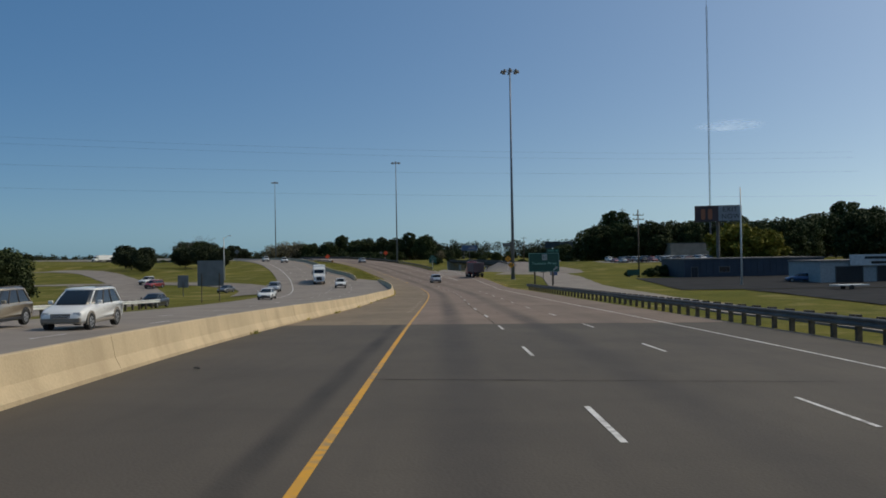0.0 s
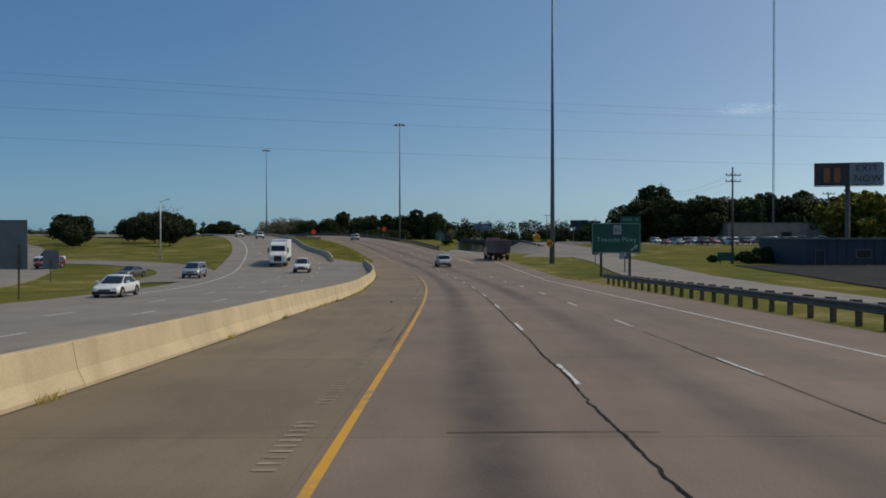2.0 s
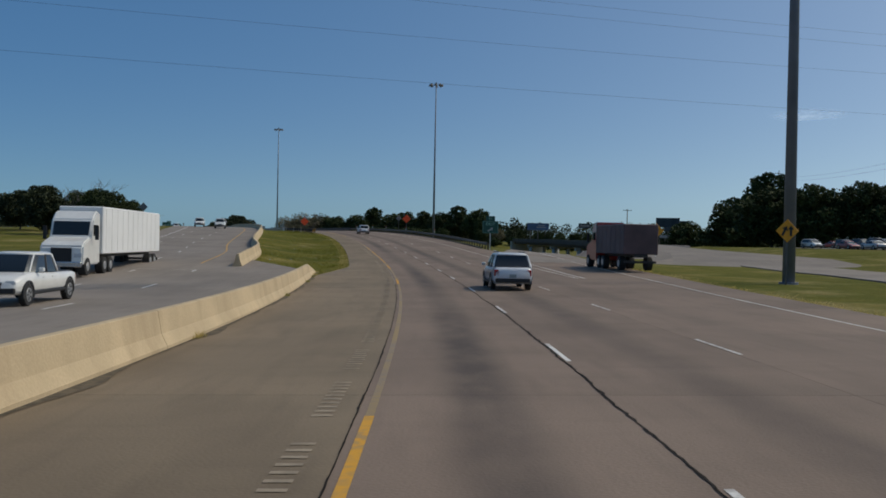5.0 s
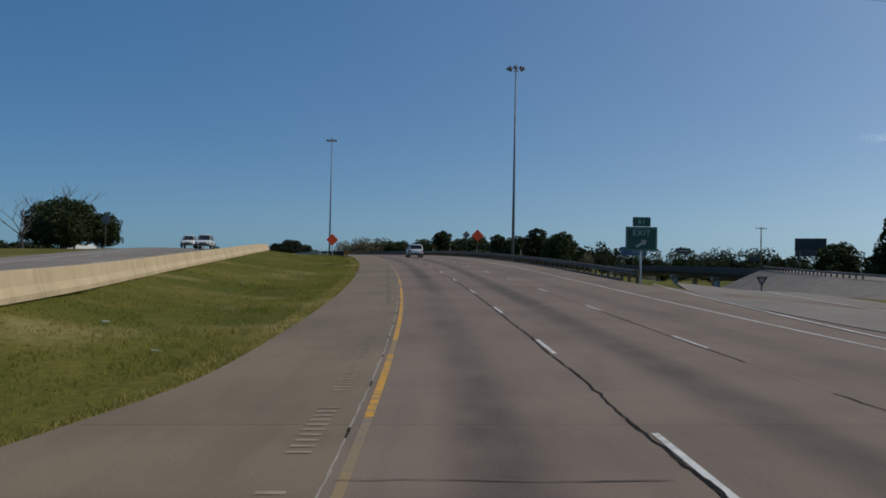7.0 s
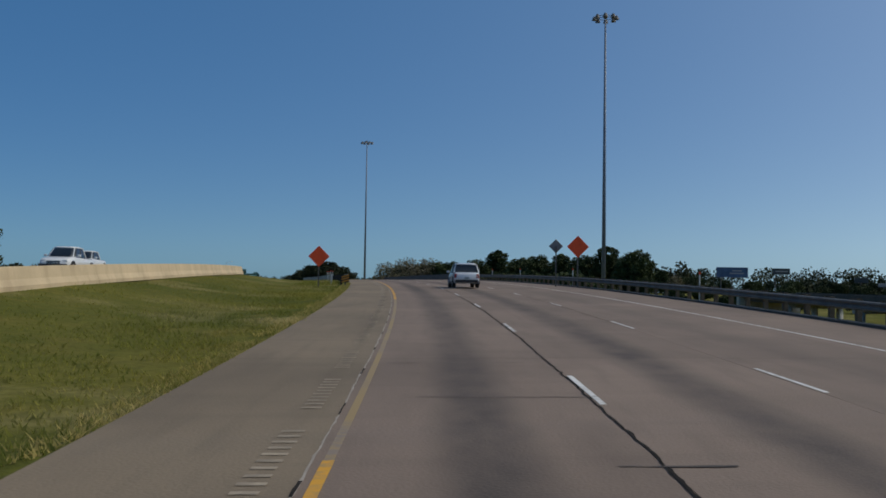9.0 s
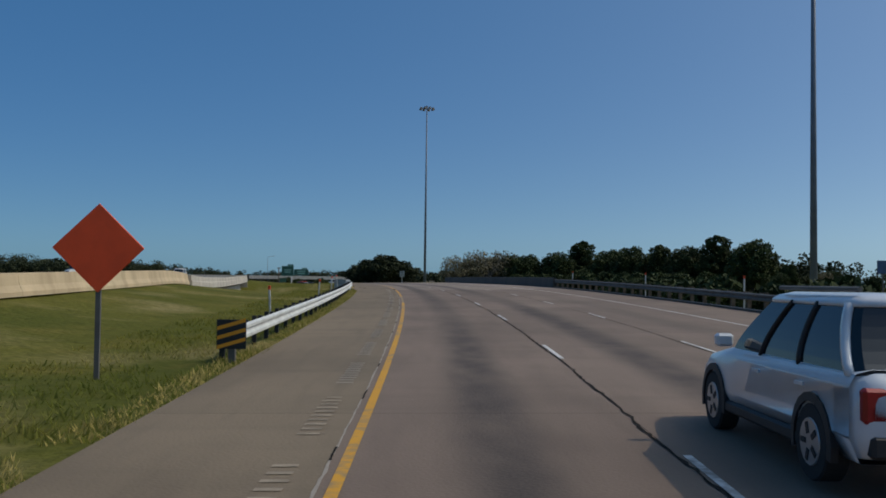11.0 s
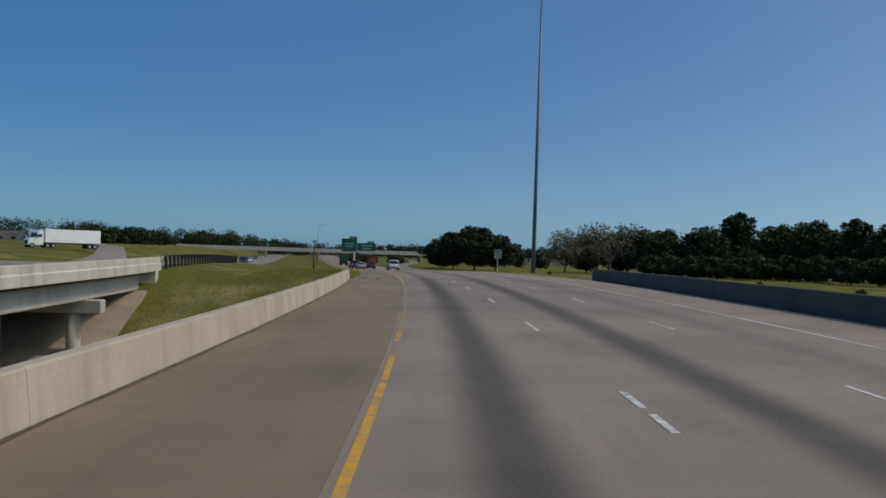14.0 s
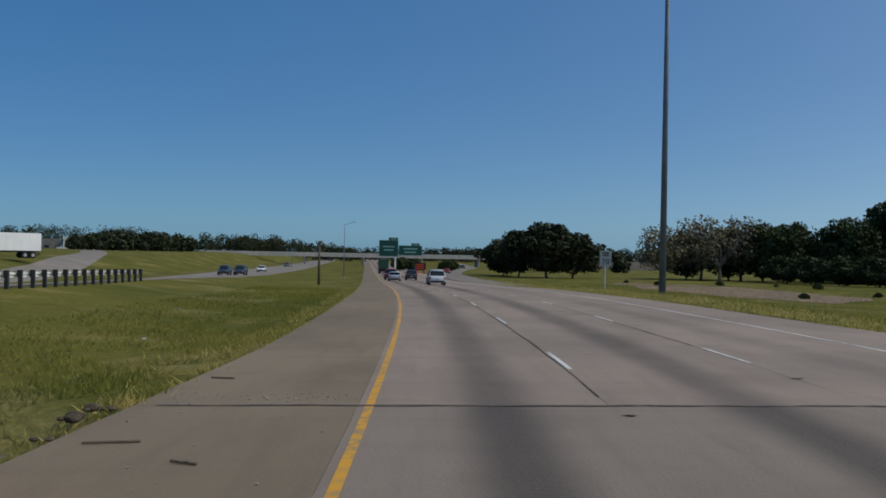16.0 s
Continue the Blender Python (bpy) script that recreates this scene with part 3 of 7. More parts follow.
def crack(s0, va, vb, w, seed, slant=0.0):
    """A sealed crack across the lanes."""
    bm = bmesh.new()
    n = max(6, int((vb - va) / 0.12))
    prev = None
    for i in range(n + 1):
        v = va + (vb - va) * i / n
        s = s0 + slant * (v - va) + 0.07 * noise.noise((v * 0.7, seed, 1)) + 0.03 * noise.noise((v * 3.3, seed, 1))
        h = 0.65 * w * (0.12 + 0.7 * abs(noise.noise((v * 0.9, seed, 5))) + 0.35 * abs(noise.noise((v * 4.9, seed, 5))))
        pair = [bm.verts.new(at(s - h, v, 0.011)), bm.verts.new(at(s + h, v, 0.011))]
        if prev:
            bm.faces.new((prev[0], prev[1], pair[1], pair[0]))
        prev = pair
    part("crack", bm, TAR if (w > 0.065 and s0 < 100) or w == 0.11 else CRACKED, seams)


for i, (s, va, vb, w, sl) in enumerate((
        (18.3, 0.0, 3.6, 0.13, -0.06), (18.0, 3.7, 9.0, 0.07, -0.06), (34, 2.0, 3.4, 0.05, 0), (53.6, 0.3, 3.0, 0.05, 0), (53.8, 3.9, 4.6, 0.09, 0), (68.3, 1.2, 3.9, 0.07, 0),
        (95.3, 0.1, 4.0, 0.075, 0), (112.6, 0.2, 4.0, 0.04, 0), (115.0, -4.2, -0.3, 0.045, 0), (116, 5, 6.4, 0.05, 0), (129.0, -4.0, 4.3, 0.06, 0.02), (146, -3.6, 3.4, 0.05, 0), (148, 3.6, 10, 0.045, 0),
        (160, 0, 3.2, 0.05, 0), (199.6, 0.0, 3.3, 0.04, 0), (204, 4, 11, 0.04, 0), (206.6, 0.1, 3.3, 0.05, 0), (212.4, 3.4, 4.1, 0.1, 0), (217.2, 6.9, 8.1, 0.06, 0), (226, 0.2, 2.6, 0.05, 0),
        (237, 0.4, 3.3, 0.05, 0), (245.3, 0.9, 3.8, 0.07, 0), (250, 1, 2.4, 0.06, 0), (254, 4, 9, 0.04, 0), (263.7, 3.0, 4.2, 0.1, 0), (268.2, 0.9, 3.6, 0.08, 0), (272.5, 0.3, 3.0, 0.08, 0),
        (333.7, 0.2, 3.6, 0.06, 0), (338.5, 0.2, 3.6, 0.07, 0), (343.0, 0.3, 3.6, 0.07, 0), (366, 0.5, 3.3, 0.04, 0), (370.5, 0.1, 3.4, 0.06, 0), (384.74, -2.9, 14.2, 0.11, 0.221), (389.6, -2.6, -1.2, 0.05, 0.02),
        (390.85, -2.8, 3.5, 0.09, 0.2), (395.4, -3.5, 0.0, 0.05, 0), (424.5, -2.6, -0.2, 0.05, 0), (442.0, -3.0, -0.3, 0.05, 0.02), (458.4, -2.6, -0.2, 0.06, 0.02), (465.2, -3.0, 13, 0.16, 0.0), (472, 4.1, 4.5, 0.1, 0))):
    crack(s, va, vb, w, i * 1.7, sl)
for s, v, r in ((403.4, 3.9, 0.17), (405, 7.7, 0.15), (418.1, 3.64, 0.13), (426.4, 3.7, 0.14), (428.0, 3.6, 0.15), (427.1, 7.6, 0.2), (440.1, 3.65, 0.13), (449.8, 2.14, 0.16), (452.1, 3.53, 0.15), (452.8, 7.33, 0.18),
                (464.4, 3.44, 0.12), (468.1, 7.14, 0.15), (120, 3.2, 0.16), (55, 4.6, 0.16), (129.9, 3.66, 0.14)):
    bm = bmesh.new()
    ring = [bm.verts.new(at(s + 0.5 * r * math.sin(t) * (0.8 + 0.9 * noise.noise((math.cos(t) * 2.5, math.sin(t) * 2.5, s))), v + r * math.cos(t) * (0.8 + 0.9 * noise.noise((math.cos(t) * 2.5, math.sin(t) * 2.5, s + 9))), 0.012)) for t in [i * math.tau / 22 for i in range(22)]]
    bm.faces.new(ring)
    part("pothole_patch", bm, CRACKED if 400 < s < 460 else TAR, seams)

stripe("paint_mark", WHITE, 391.62, 391.74, const(2.05), 1.0, 0.12)
# rumble strip bars cut beside the yellow line
rumble = tagged(new("rumble_strip"), "pale worn rumble strip grooves on the inner shoulder", "rumble strip", kind="structure")
rest = bmesh.new()
for s0 in np.arange(57.0, 383, 4.57):
    if 85 < s0 < 105 or 225 < s0 < 232:
        continue
    for j in range(10):
        q = s0 + j * 0.32
        w = 0.135 + 0.04 * noise.noise((q * 3.1, 1.0, 0))
        if s0 > 325 and noise.noise((q * 1.7, 5.0, 0)) > -0.33:
            bm = bmesh.new()
            ribbon(bm, [q, q + 0.1], lambda s: YL(s) - 0.6 - w, lambda s: YL(s) - 0.6 + w, 0.008)
            part("groove", bm, GROOVE, rumble)
        elif s0 <= 325:
            ribbon(rest, [q, q + 0.11], lambda s: YL(s) - 0.6 - w, lambda s: YL(s) - 0.6 + w, 0.008)
worn = part("worn_grooves", rest, FADEDGROOVE, rumble, "older worn grooves")
tagged(worn, "older worn grooves", kind="stuff")

# ---------------------------------------------------------------- the other carriageway and side roads
opp = tagged(new("other_carriageway"), "pale concrete carriageway for the oncoming traffic", "road", kind="structure")
bm = bmesh.new()
opp_r = lambda s: (B1(s) - 0.3) if s < 200 else B2(s) - 0.25
ribbon(bm, frange(-380, 200, 5), OPPL, lambda s: B1(s) - 0.3, 0, zopp, cols=5, skirt=0.1)
ribbon(bm, frange(200, 1500, 6), OPPL, lambda s: B2(s) - 0.25 if s > 212 else B1(206) - 0.3 + (B2(212) - B1(206)) * ease(200, 212, s), 0, zopp, cols=5, skirt=0.1)
part("pavement", bm, FAR_ROAD, opp)
for k in range(-4, 60):
    s = 6 + 12.8 * k
    stripe("dash", WHITE, s, s + 3.1, lambda q: opp_r(q) - 6.6, 0.12, 1.6, zopp, opp)
    stripe("dash", WHITE, s, s + 3.1, lambda q: opp_r(q) - 10.3, 0.12, 1.6, zopp, opp)
stripe("edge_line", WHITE, 120, 640, lambda q: OPPL(q) + 3.0, 0.14, 4, zopp, opp)
stripe("edge_line", YELLOW, 206, 640, lambda q: opp_r(q) - 2.6, 0.12, 4, zopp, opp)


def flat_road(name, pts, width, mat, label, lift=0.02):
    """A side road through (x, y) places, lying on the earth."""
    e = tagged(new(name), label, "road", kind="structure")
    bm = bmesh.new()
    uvl = bm.loops.layers.uv.verify()
    P = [Vector((x, y)) for x, y in pts]
    fine = []
    for i in range(len(P) - 1):
        a, b, c, d = P[max(0, i - 1)], P[i], P[i + 1], P[min(len(P) - 1, i + 2)]
        n = max(2, int((c - b).length / 5))
        for k in range(n):
            t = k / n
            fine.append(0.5 * ((2 * b) + (c - a) * t + (2 * a - 5 * b + 4 * c - d) * t * t + (3 * b - a - 3 * c + d) * t ** 3))
    fine.append(P[-1])
    rows, dist = [], 0
    for i, p in enumerate(fine):
        d = (fine[min(i + 1, len(fine) - 1)] - fine[max(i - 1, 0)]).normalized()
        nrm = Vector((d.y, -d.x))
        dist += (p - fine[i - 1]).length if i else 0
        zs = [ground_at(*(p + nrm * width * (c / 4 - 0.5))) for c in range(5)]
        row = [(bm.verts.new((*(p + nrm * width * (c / 4 - 0.5)), zs[c] + lift + 0.07)), width * (c / 4 - 0.5), dist) for c in range(5)]
        row.insert(0, (bm.verts.new(row[0][0].co - Vector((0, 0, 0.5))), -width / 2, dist))
        row.append((bm.verts.new(row[-1][0].co - Vector((0, 0, 0.5))), width / 2, dist))
        rows.append(row)
    for r0, r1 in zip(rows, rows[1:]):
        for i in range(len(r0) - 1):
            q = (r0[i], r0[i + 1], r1[i + 1], r1[i])
            f = bm.faces.new([a[0] for a in q])
            for loop, a in zip(f.loops, q):
                loop[uvl].uv = (a[1], a[2])
    bmesh.ops.recalc_face_normals(bm, faces=bm.faces[:])
    part("pavement", bm, mat, e)
    return e


flat_road("frontage_road", [(20, -60), (20, 20), (20.5, 100), (21, 142), (23.5, 175), (26, 205), (27, 232), (27.5, 241)], 8.5, FAR_ROAD, "pale frontage road beside the highway")
flat_road("exit_ramp", [xy(222, 17.2), xy(240, 18.0), (3.2, 262), (7, 290), (9.5, 318), (8.5, 345)], 7.5, FAR_ROAD, "pale concrete exit ramp", 0.03)
flat_road("slip_road", [xy(150, -27), xy(185, -30), xy(205, -36), xy(215, -50), xy(222, -75), xy(225, -110)], 7.5, FAR_ROAD, "slip road joining the other carriageway")
flat_road("service_road", [xy(30, -38), xy(90, -39), xy(140, -44), xy(190, -54), xy(240, -66), xy(330, -88), xy(460, -120)], 9, FAR_ROAD, "service road beside the highway")
flat_road("far_ramp", [xy(560, 14.5), xy(600, 17), xy(650, 17.5), xy(720, 22), xy(800, 33), xy(900, 48), xy(1100, 60)], 7, FAR_ROAD, "ramp leaving the highway for the frontage road")
flat_road("joining_ramp", [xy(470, -37), xy(520, -41), xy(577, -47.3), xy(618, -54.3), xy(680, -68), xy(760, -92)], 6.5, FAR_ROAD, "ramp joining the oncoming lanes", 0.04)
# bare reddish soil beyond the right verge
bm = bmesh.new()
soil_l = lambda s: 37 + 4 * noise.noise((s * 0.06, 1, 0)) + 1.5 * noise.noise((s * 0.3, 1, 0)) + 7 * (1 - ease(540, 556, s)) + 7 * ease(600, 622, s)
ribbon(bm, frange(540, 622, 2.5), soil_l, lambda s: max(soil_l(s) + 0.5, 55 + 5 * noise.noise((s * 0.05, 8, 0)) + 2 * noise.noise((s * 0.3, 8, 0)) - 10 * (1 - ease(540, 556, s)) - 10 * ease(600, 622, s)), 0.06, ground_z, cols=6)
tagged(part("bare_soil", bm, SOIL), "bare reddish brown soil among the dry grass", "soil", kind="structure")
flat_road("under_street", [xy(429, -120), xy(429, -60), xy(429, -20), xy(429, -6)], 14, FAR_ROAD, "street passing below the bridges")

# ---------------------------------------------------------------- concrete barriers
JERSEY = [(-0.3, -0.1), (-0.3, 0.08), (-0.175, 0.33), (-0.09, 0.8), (-0.075, 0.81), (0.075, 0.81), (0.09, 0.8), (0.175, 0.33), (0.3, 0.08), (0.3, -0.1)]


def barrier(name, a, b, v_of, z_of, length, label, mat, profile=JERSEY, height=1.0, gap=0.02):
    root = tagged(new(name), label, "barrier", kind="structure")
    s = a
    while s < b - 0.5:
        e = min(b, s + length)
        bm = bmesh.new()
        sweep(bm, [(x, z * height) for x, z in profile], frange(s + gap / 2, e - gap / 2, 3), v_of, z_of)
        part("barrier_segment", bm, mat, root)
        s = e
    return root


median = barrier("median_barrier", -33, 197.5, B1, zroad, 17.6, "sunlit tan concrete median barrier with open joints", BARRIER)
bm = bmesh.new()                                 # sloping end of the barrier
rings = []
for k in range(6):
    q = 197.52 + k * 1.65
    g = 1 - 0.78 * (k / 5)
    rings.append([bm.verts.new(at(q, B1(q) + x, z * g if z > 0 else z)) for x, z in JERSEY])
for r0, r1 in zip(rings, rings[1:]):
    for i in range(len(r0)):
        bm.faces.new((r0[i], r0[(i + 1) % len(r0)], r1[(i + 1) % len(r0)], r1[i]))
bm.faces.new(rings[0][::-1]), bm.faces.new(rings[-1])
bmesh.ops.recalc_face_normals(bm, faces=bm.faces[:])
part("tapered_end", bm, BARRIER, median, "sloping end of the barrier")
barrier("carriageway_barrier", 203, 389, lambda s: B2(s), zopp, 24, "sunlit tan concrete barrier above the grass median", BARRIER, height=1.0)

# ---------------------------------------------------------------- bridges
WALL = [(-0.2, -0.4), (-0.2, 0.05), (-0.13, 0.8), (-0.1, 0.83), (0.1, 0.83), (0.13, 0.8), (0.2, 0.05), (0.2, -0.4)]
barrier("bridge_parapet", 391.2, 460.4, const(-3.83), zroad, 15, "pale weathered concrete parapet on the bridge", PARAPET, WALL, 0.81, 0.012)
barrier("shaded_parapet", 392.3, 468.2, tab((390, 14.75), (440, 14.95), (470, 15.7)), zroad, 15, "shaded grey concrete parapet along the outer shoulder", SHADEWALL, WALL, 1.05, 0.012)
bm = bmesh.new()
sweep(bm, [(-0.2, -0.3), (-0.2, 0.62), (-0.12, 0.72), (0.12, 0.72), (0.2, 0.62), (0.2, -0.3)], frange(388.6, 391.15, 1), const(-3.7))
tagged(part("parapet_end", bm, WHITEWASH), "whitewashed concrete end block of the parapet", "barrier", kind="structure")

bridge_main = tagged(new("highway_bridge"), "concrete highway bridge deck over a street", "bridge", kind="structure")
bm = bmesh.new()
sweep(bm, [(-4.05, -0.9), (-4.05, -0.12), (15.9, -0.12), (15.9, -0.9)], frange(BRIDGE_A - 1, 460.6, 6), const(0.0), lambda s, v: zroad(s, 0) + 0.0)
part("deck", bm, BRIDGE, bridge_main)

bridge_opp = tagged(new("other_bridge"), "pale concrete girder bridge of the oncoming lanes, on round columns", "bridge", kind="structure")
A2, BB2 = 389.0, 466.0
edge2 = lambda s: B2(s) + 0.35
bm = bmesh.new()
sweep(bm, [(-17.5, -0.5), (-17.5, -0.06), (0, -0.06), (0.0, -0.3)], frange(A2, BB2, 6), edge2, zopp)
part("deck", bm, BRIDGE, bridge_opp)
bm = bmesh.new()
sweep(bm, [(-0.38, -0.06), (-0.34, 0.7), (0.0, 0.74), (0.08, 0.7), (0.08, 0.3), (0.16, 0.24), (0.16, -0.3), (0.0, -0.34), (-0.3, -0.32)], frange(A2, BB2 + 0.6, 6), edge2, zopp)
part("rail_wall", bm, BRIDGE, bridge_opp, "pale concrete bridge rail")
bm = bmesh.new()
sweep(bm, [(-0.3, -0.06), (-0.3, 0.55), (0.0, 0.55), (0.0, -0.06)], frange(A2, BB2, 6), lambda s: edge2(s) - 17, zopp)
part("rail_wall", bm, BRIDGE, bridge_opp)
for k in range(6):
    bm = bmesh.new()
    off = -1.05 - k * 3.0
    sweep(bm, [(off - 0.25, -1.62), (off - 0.28, -1.45), (off - 0.1, -1.3), (off - 0.1, -0.72), (off - 0.45, -0.55), (off + 0.45, -0.55), (off + 0.1, -0.72), (off + 0.1, -1.3), (off + 0.28, -1.45), (off + 0.25, -1.62)],
          frange(A2 + 0.4, BB2 - 0.8, 8), edge2, zopp)
    part("girder", bm, GIRDER, bridge_opp)
for s in (408.0, 430.0, 452.0):
    ztop = zopp(s, B2(s)) - 1.62
    h = heading(s)
    bm = bmesh.new()
    c = at(s, edge2(s) - 8.6, z=ztop - 0.42)
    box(bm, c, (17.4, 0.95, 0.82), Matrix.Rotation(h, 4, 'Z'))
    bevel(bm, 0.05)
    part("pier_cap", bm, GIRDER, bridge_opp)
    for k in range(4):
        bm = bmesh.new()
        p = at(s, edge2(s) - 1.6 - k * 4.7, z=0)
        rod(bm, (p.x, p.y, STREET_Z - 0.6), (p.x, p.y, ztop - 0.8), 0.42, n=20)
        part("column", bm, BRIDGE, bridge_opp, smooth=True)
for s, d in ((395.2, 1), (465.0, -1)):
    bm = bmesh.new()
    c = at(s, edge2(s) - 8.6, z=zopp(s, B2(s)) - 1.3)
    box(bm, c, (17.6, 0.9, 2.2), Matrix.Rotation(heading(s), 4, 'Z'))
    part("abutment", bm, BRIDGE, bridge_opp)
# concrete slope paving below the far abutment, with its joints
for vv in range(7):
    bm = bmesh.new()
    rows = []
    for i in range(7):
        s = 446.5 + (464.4 - 446.5) * i / 6
        z = STREET_Z - 0.1 + (zopp(464, -19) - 1.5 - STREET_Z) * ease(446, 465, s)
        rows.append([bm.verts.new(at(s, -18.15 - vv * 2.7, z=z + 0.12)), bm.verts.new(at(s, -18.15 - (vv + 1) * 2.7 + 0.02, z=z + 0.12)),
                     bm.verts.new(at(s, -18.15 - (vv + 1) * 2.7 + 0.02, z=z - 0.4)), bm.verts.new(at(s, -18.15 - vv * 2.7, z=z - 0.4))])
    for a, b in zip(rows, rows[1:]):
        for i in range(4):
            bm.faces.new((a[i], a[(i + 1) % 4], b[(i + 1) % 4], b[i]))
    bm.faces.new(rows[0]), bm.faces.new(rows[-1])
    bmesh.ops.recalc_face_normals(bm, faces=bm.faces[:])
    part("slope_panel", bm, SLOPE, bridge_opp, "tan concrete slope paving")

# bridge of the frontage road, climbing away from its embankment
side_bridge = tagged(new("frontage_bridge"), "dark shaded concrete bridge of the frontage road", "bridge", kind="structure")
PA, PB = Vector((20.0, 338.5, -0.6)), Vector((2.1, 414, 0.3))
along = PB - PA
dirn = Vector((along.x, along.y, 0)).normalized()
side = Vector((dirn.y, -dirn.x, 0))


def bridge_beam(u0, u1, lo, hi):
    """A beam along the frontage bridge: across u0 to u1, from lo to hi under its rail top."""
    bm = bmesh.new()
    ends = [[bm.verts.new(q + side * u + Vector((0, 0, z))) for u, z in ((u0, lo), (u1, lo), (u1, hi), (u0, hi))] for q in (PA, PA.lerp(PB, 0.5) + Vector((0, 0, 0.12)), PB)]
    for p0, p1 in zip(ends, ends[1:]):
        for i in range(4):
            bm.faces.new((p0[i], p0[(i + 1) % 4], p1[(i + 1) % 4], p1[i]))
    bm.faces.new(ends[0][::-1]), bm.faces.new(ends[-1])
    bmesh.ops.recalc_face_normals(bm, faces=bm.faces[:])
    return bm


# deck, rails and girders take the concrete whose colour carries the shade
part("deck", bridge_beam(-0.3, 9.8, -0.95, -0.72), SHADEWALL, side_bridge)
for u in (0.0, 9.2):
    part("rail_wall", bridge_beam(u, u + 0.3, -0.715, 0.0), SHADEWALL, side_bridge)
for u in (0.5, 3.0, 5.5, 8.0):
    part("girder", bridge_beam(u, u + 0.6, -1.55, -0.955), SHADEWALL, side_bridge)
for t in (0.24, 0.5, 0.78):
    q = PA.lerp(PB, t)
    bm = bmesh.new()
    box(bm, q + side * 4.75 + Vector((0, 0, -1.85)), (9.6, 0.9, 0.58), Matrix.Rotation(math.atan2(-dirn.x, dirn.y), 4, 'Z'))
    part("pier_cap", bm, GIRDER, side_bridge)
    for off in (0.9, 4.7, 8.5):
        p = q + side * off
        bm = bmesh.new()
        rod(bm, (p.x, p.y, -6.4), (p.x, p.y, q.z - 2.0), 0.48, n=16)
        part("column", bm, WHITEWASH, side_bridge, smooth=True)
bm = bmesh.new()                                 # far abutment with its sunlit face
box(bm, PB + side * 4.75 + dirn * 0.6 + Vector((0, 0, -3.4)), (10.4, 1.2, 5.2), Matrix.Rotation(math.atan2(-dirn.x, dirn.y), 4, 'Z'))
part("abutment", bm, BRIDGE, side_bridge)
# embankment of the frontage road: paved slope facing the ramp, the road on its top
EMBANK = wall_concrete("embankment_paving", (0.215, 0.178, 0.145), (0.15, 0.124, 0.1))
crest = [Vector(p) for p in ((15.5, 236, -2.6), (18.5, 252, -2.32), (21.5, 270, -2.05), (22.5, 292, -1.75), (21.7, 312, -1.36), (20.8, 326, -0.98), (20.0, 338.5, -0.66))]
foot = [Vector((x, y, ground_at(x, y) - 0.06)) for x, y in ((12.5, 236), (14.2, 252), (15.2, 270), (15.4, 292), (14.9, 314), (14.2, 332), (13.2, 343))]
back = [Vector((x, p.y, p.z + 0.04)) for x, p in zip((37, 37, 36, 34.5, 32.5, 31, 30), crest)]
for row in (crest, back):                         # the bank rises out of the ground
    for i, rise in ((0, -0.25), (1, 0.6)):
        row[i].z = min(row[i].z, ground_at(row[i].x, row[i].y) + rise)
outer = [Vector((p.x + 5, p.y, ground_at(p.x + 5, p.y) - 0.3)) for p in back]
bm = bmesh.new()
rows = [[bm.verts.new(p) for p in r] for r in ([p - Vector((0, 0, 3)) for p in foot], foot, crest)]
for a, b in zip(rows, rows[1:]):
    for i in range(len(a) - 1):
        bm.faces.new((a[i], a[i + 1], b[i + 1], b[i]))
tip = bm.verts.new((31, 346, -4.6))
bm.faces.new((rows[1][-1], rows[2][-1], bm.verts.new(back[-1]), tip))
bmesh.ops.recalc_face_normals(bm, faces=bm.faces[:])
part("slope_paving", bm, EMBANK, side_bridge, "tan-grey concrete embankment slope")
bm = bmesh.new()
uvl = bm.loops.layers.uv.verify()
rows = [[bm.verts.new(p) for p in r] for r in (crest, back, outer)]
for r0, r1, mi in ((rows[0], rows[1], 0), (rows[1], rows[2], 1)):
    for i in range(len(r0) - 1):
        f = bm.faces.new((r0[i], r1[i], r1[i + 1], r0[i + 1]))
        f.material_index = mi
        for loop in f.loops:
            loop[uvl].uv = loop.vert.co.x - 20, loop.vert.co.y
bmesh.ops.recalc_face_normals(bm, faces=bm.faces[:])
road_top = part("road_top", bm, FAR_ROAD, side_bridge, "pale road surface along the embankment top")
road_top.data.materials.append(GRASS)
for k in range(26):                              # low rail along the crest, dark posts and pale blocks
    u = k / 25 * 2.6 + 3.38
    i = min(5, int(u))
    q = crest[i].lerp(crest[i + 1], u - i) + Vector((0.5, 0, 0))
    bm = bmesh.new()
    box(bm, q + Vector((0, 0, 0.2)), (0.16, 0.16, 0.75))
    part("rail_post", bm, POSTWOOD, side_bridge)
for i in (3, 4, 5):
    bm = bmesh.new()
    rod(bm, crest[i] + Vector((0.38, 0, 0.5)), crest[i + 1] + Vector((0.38, 0, 0.5)), 0.13, n=6)
    part("crest_rail", bm, DULLSTEEL, side_bridge)

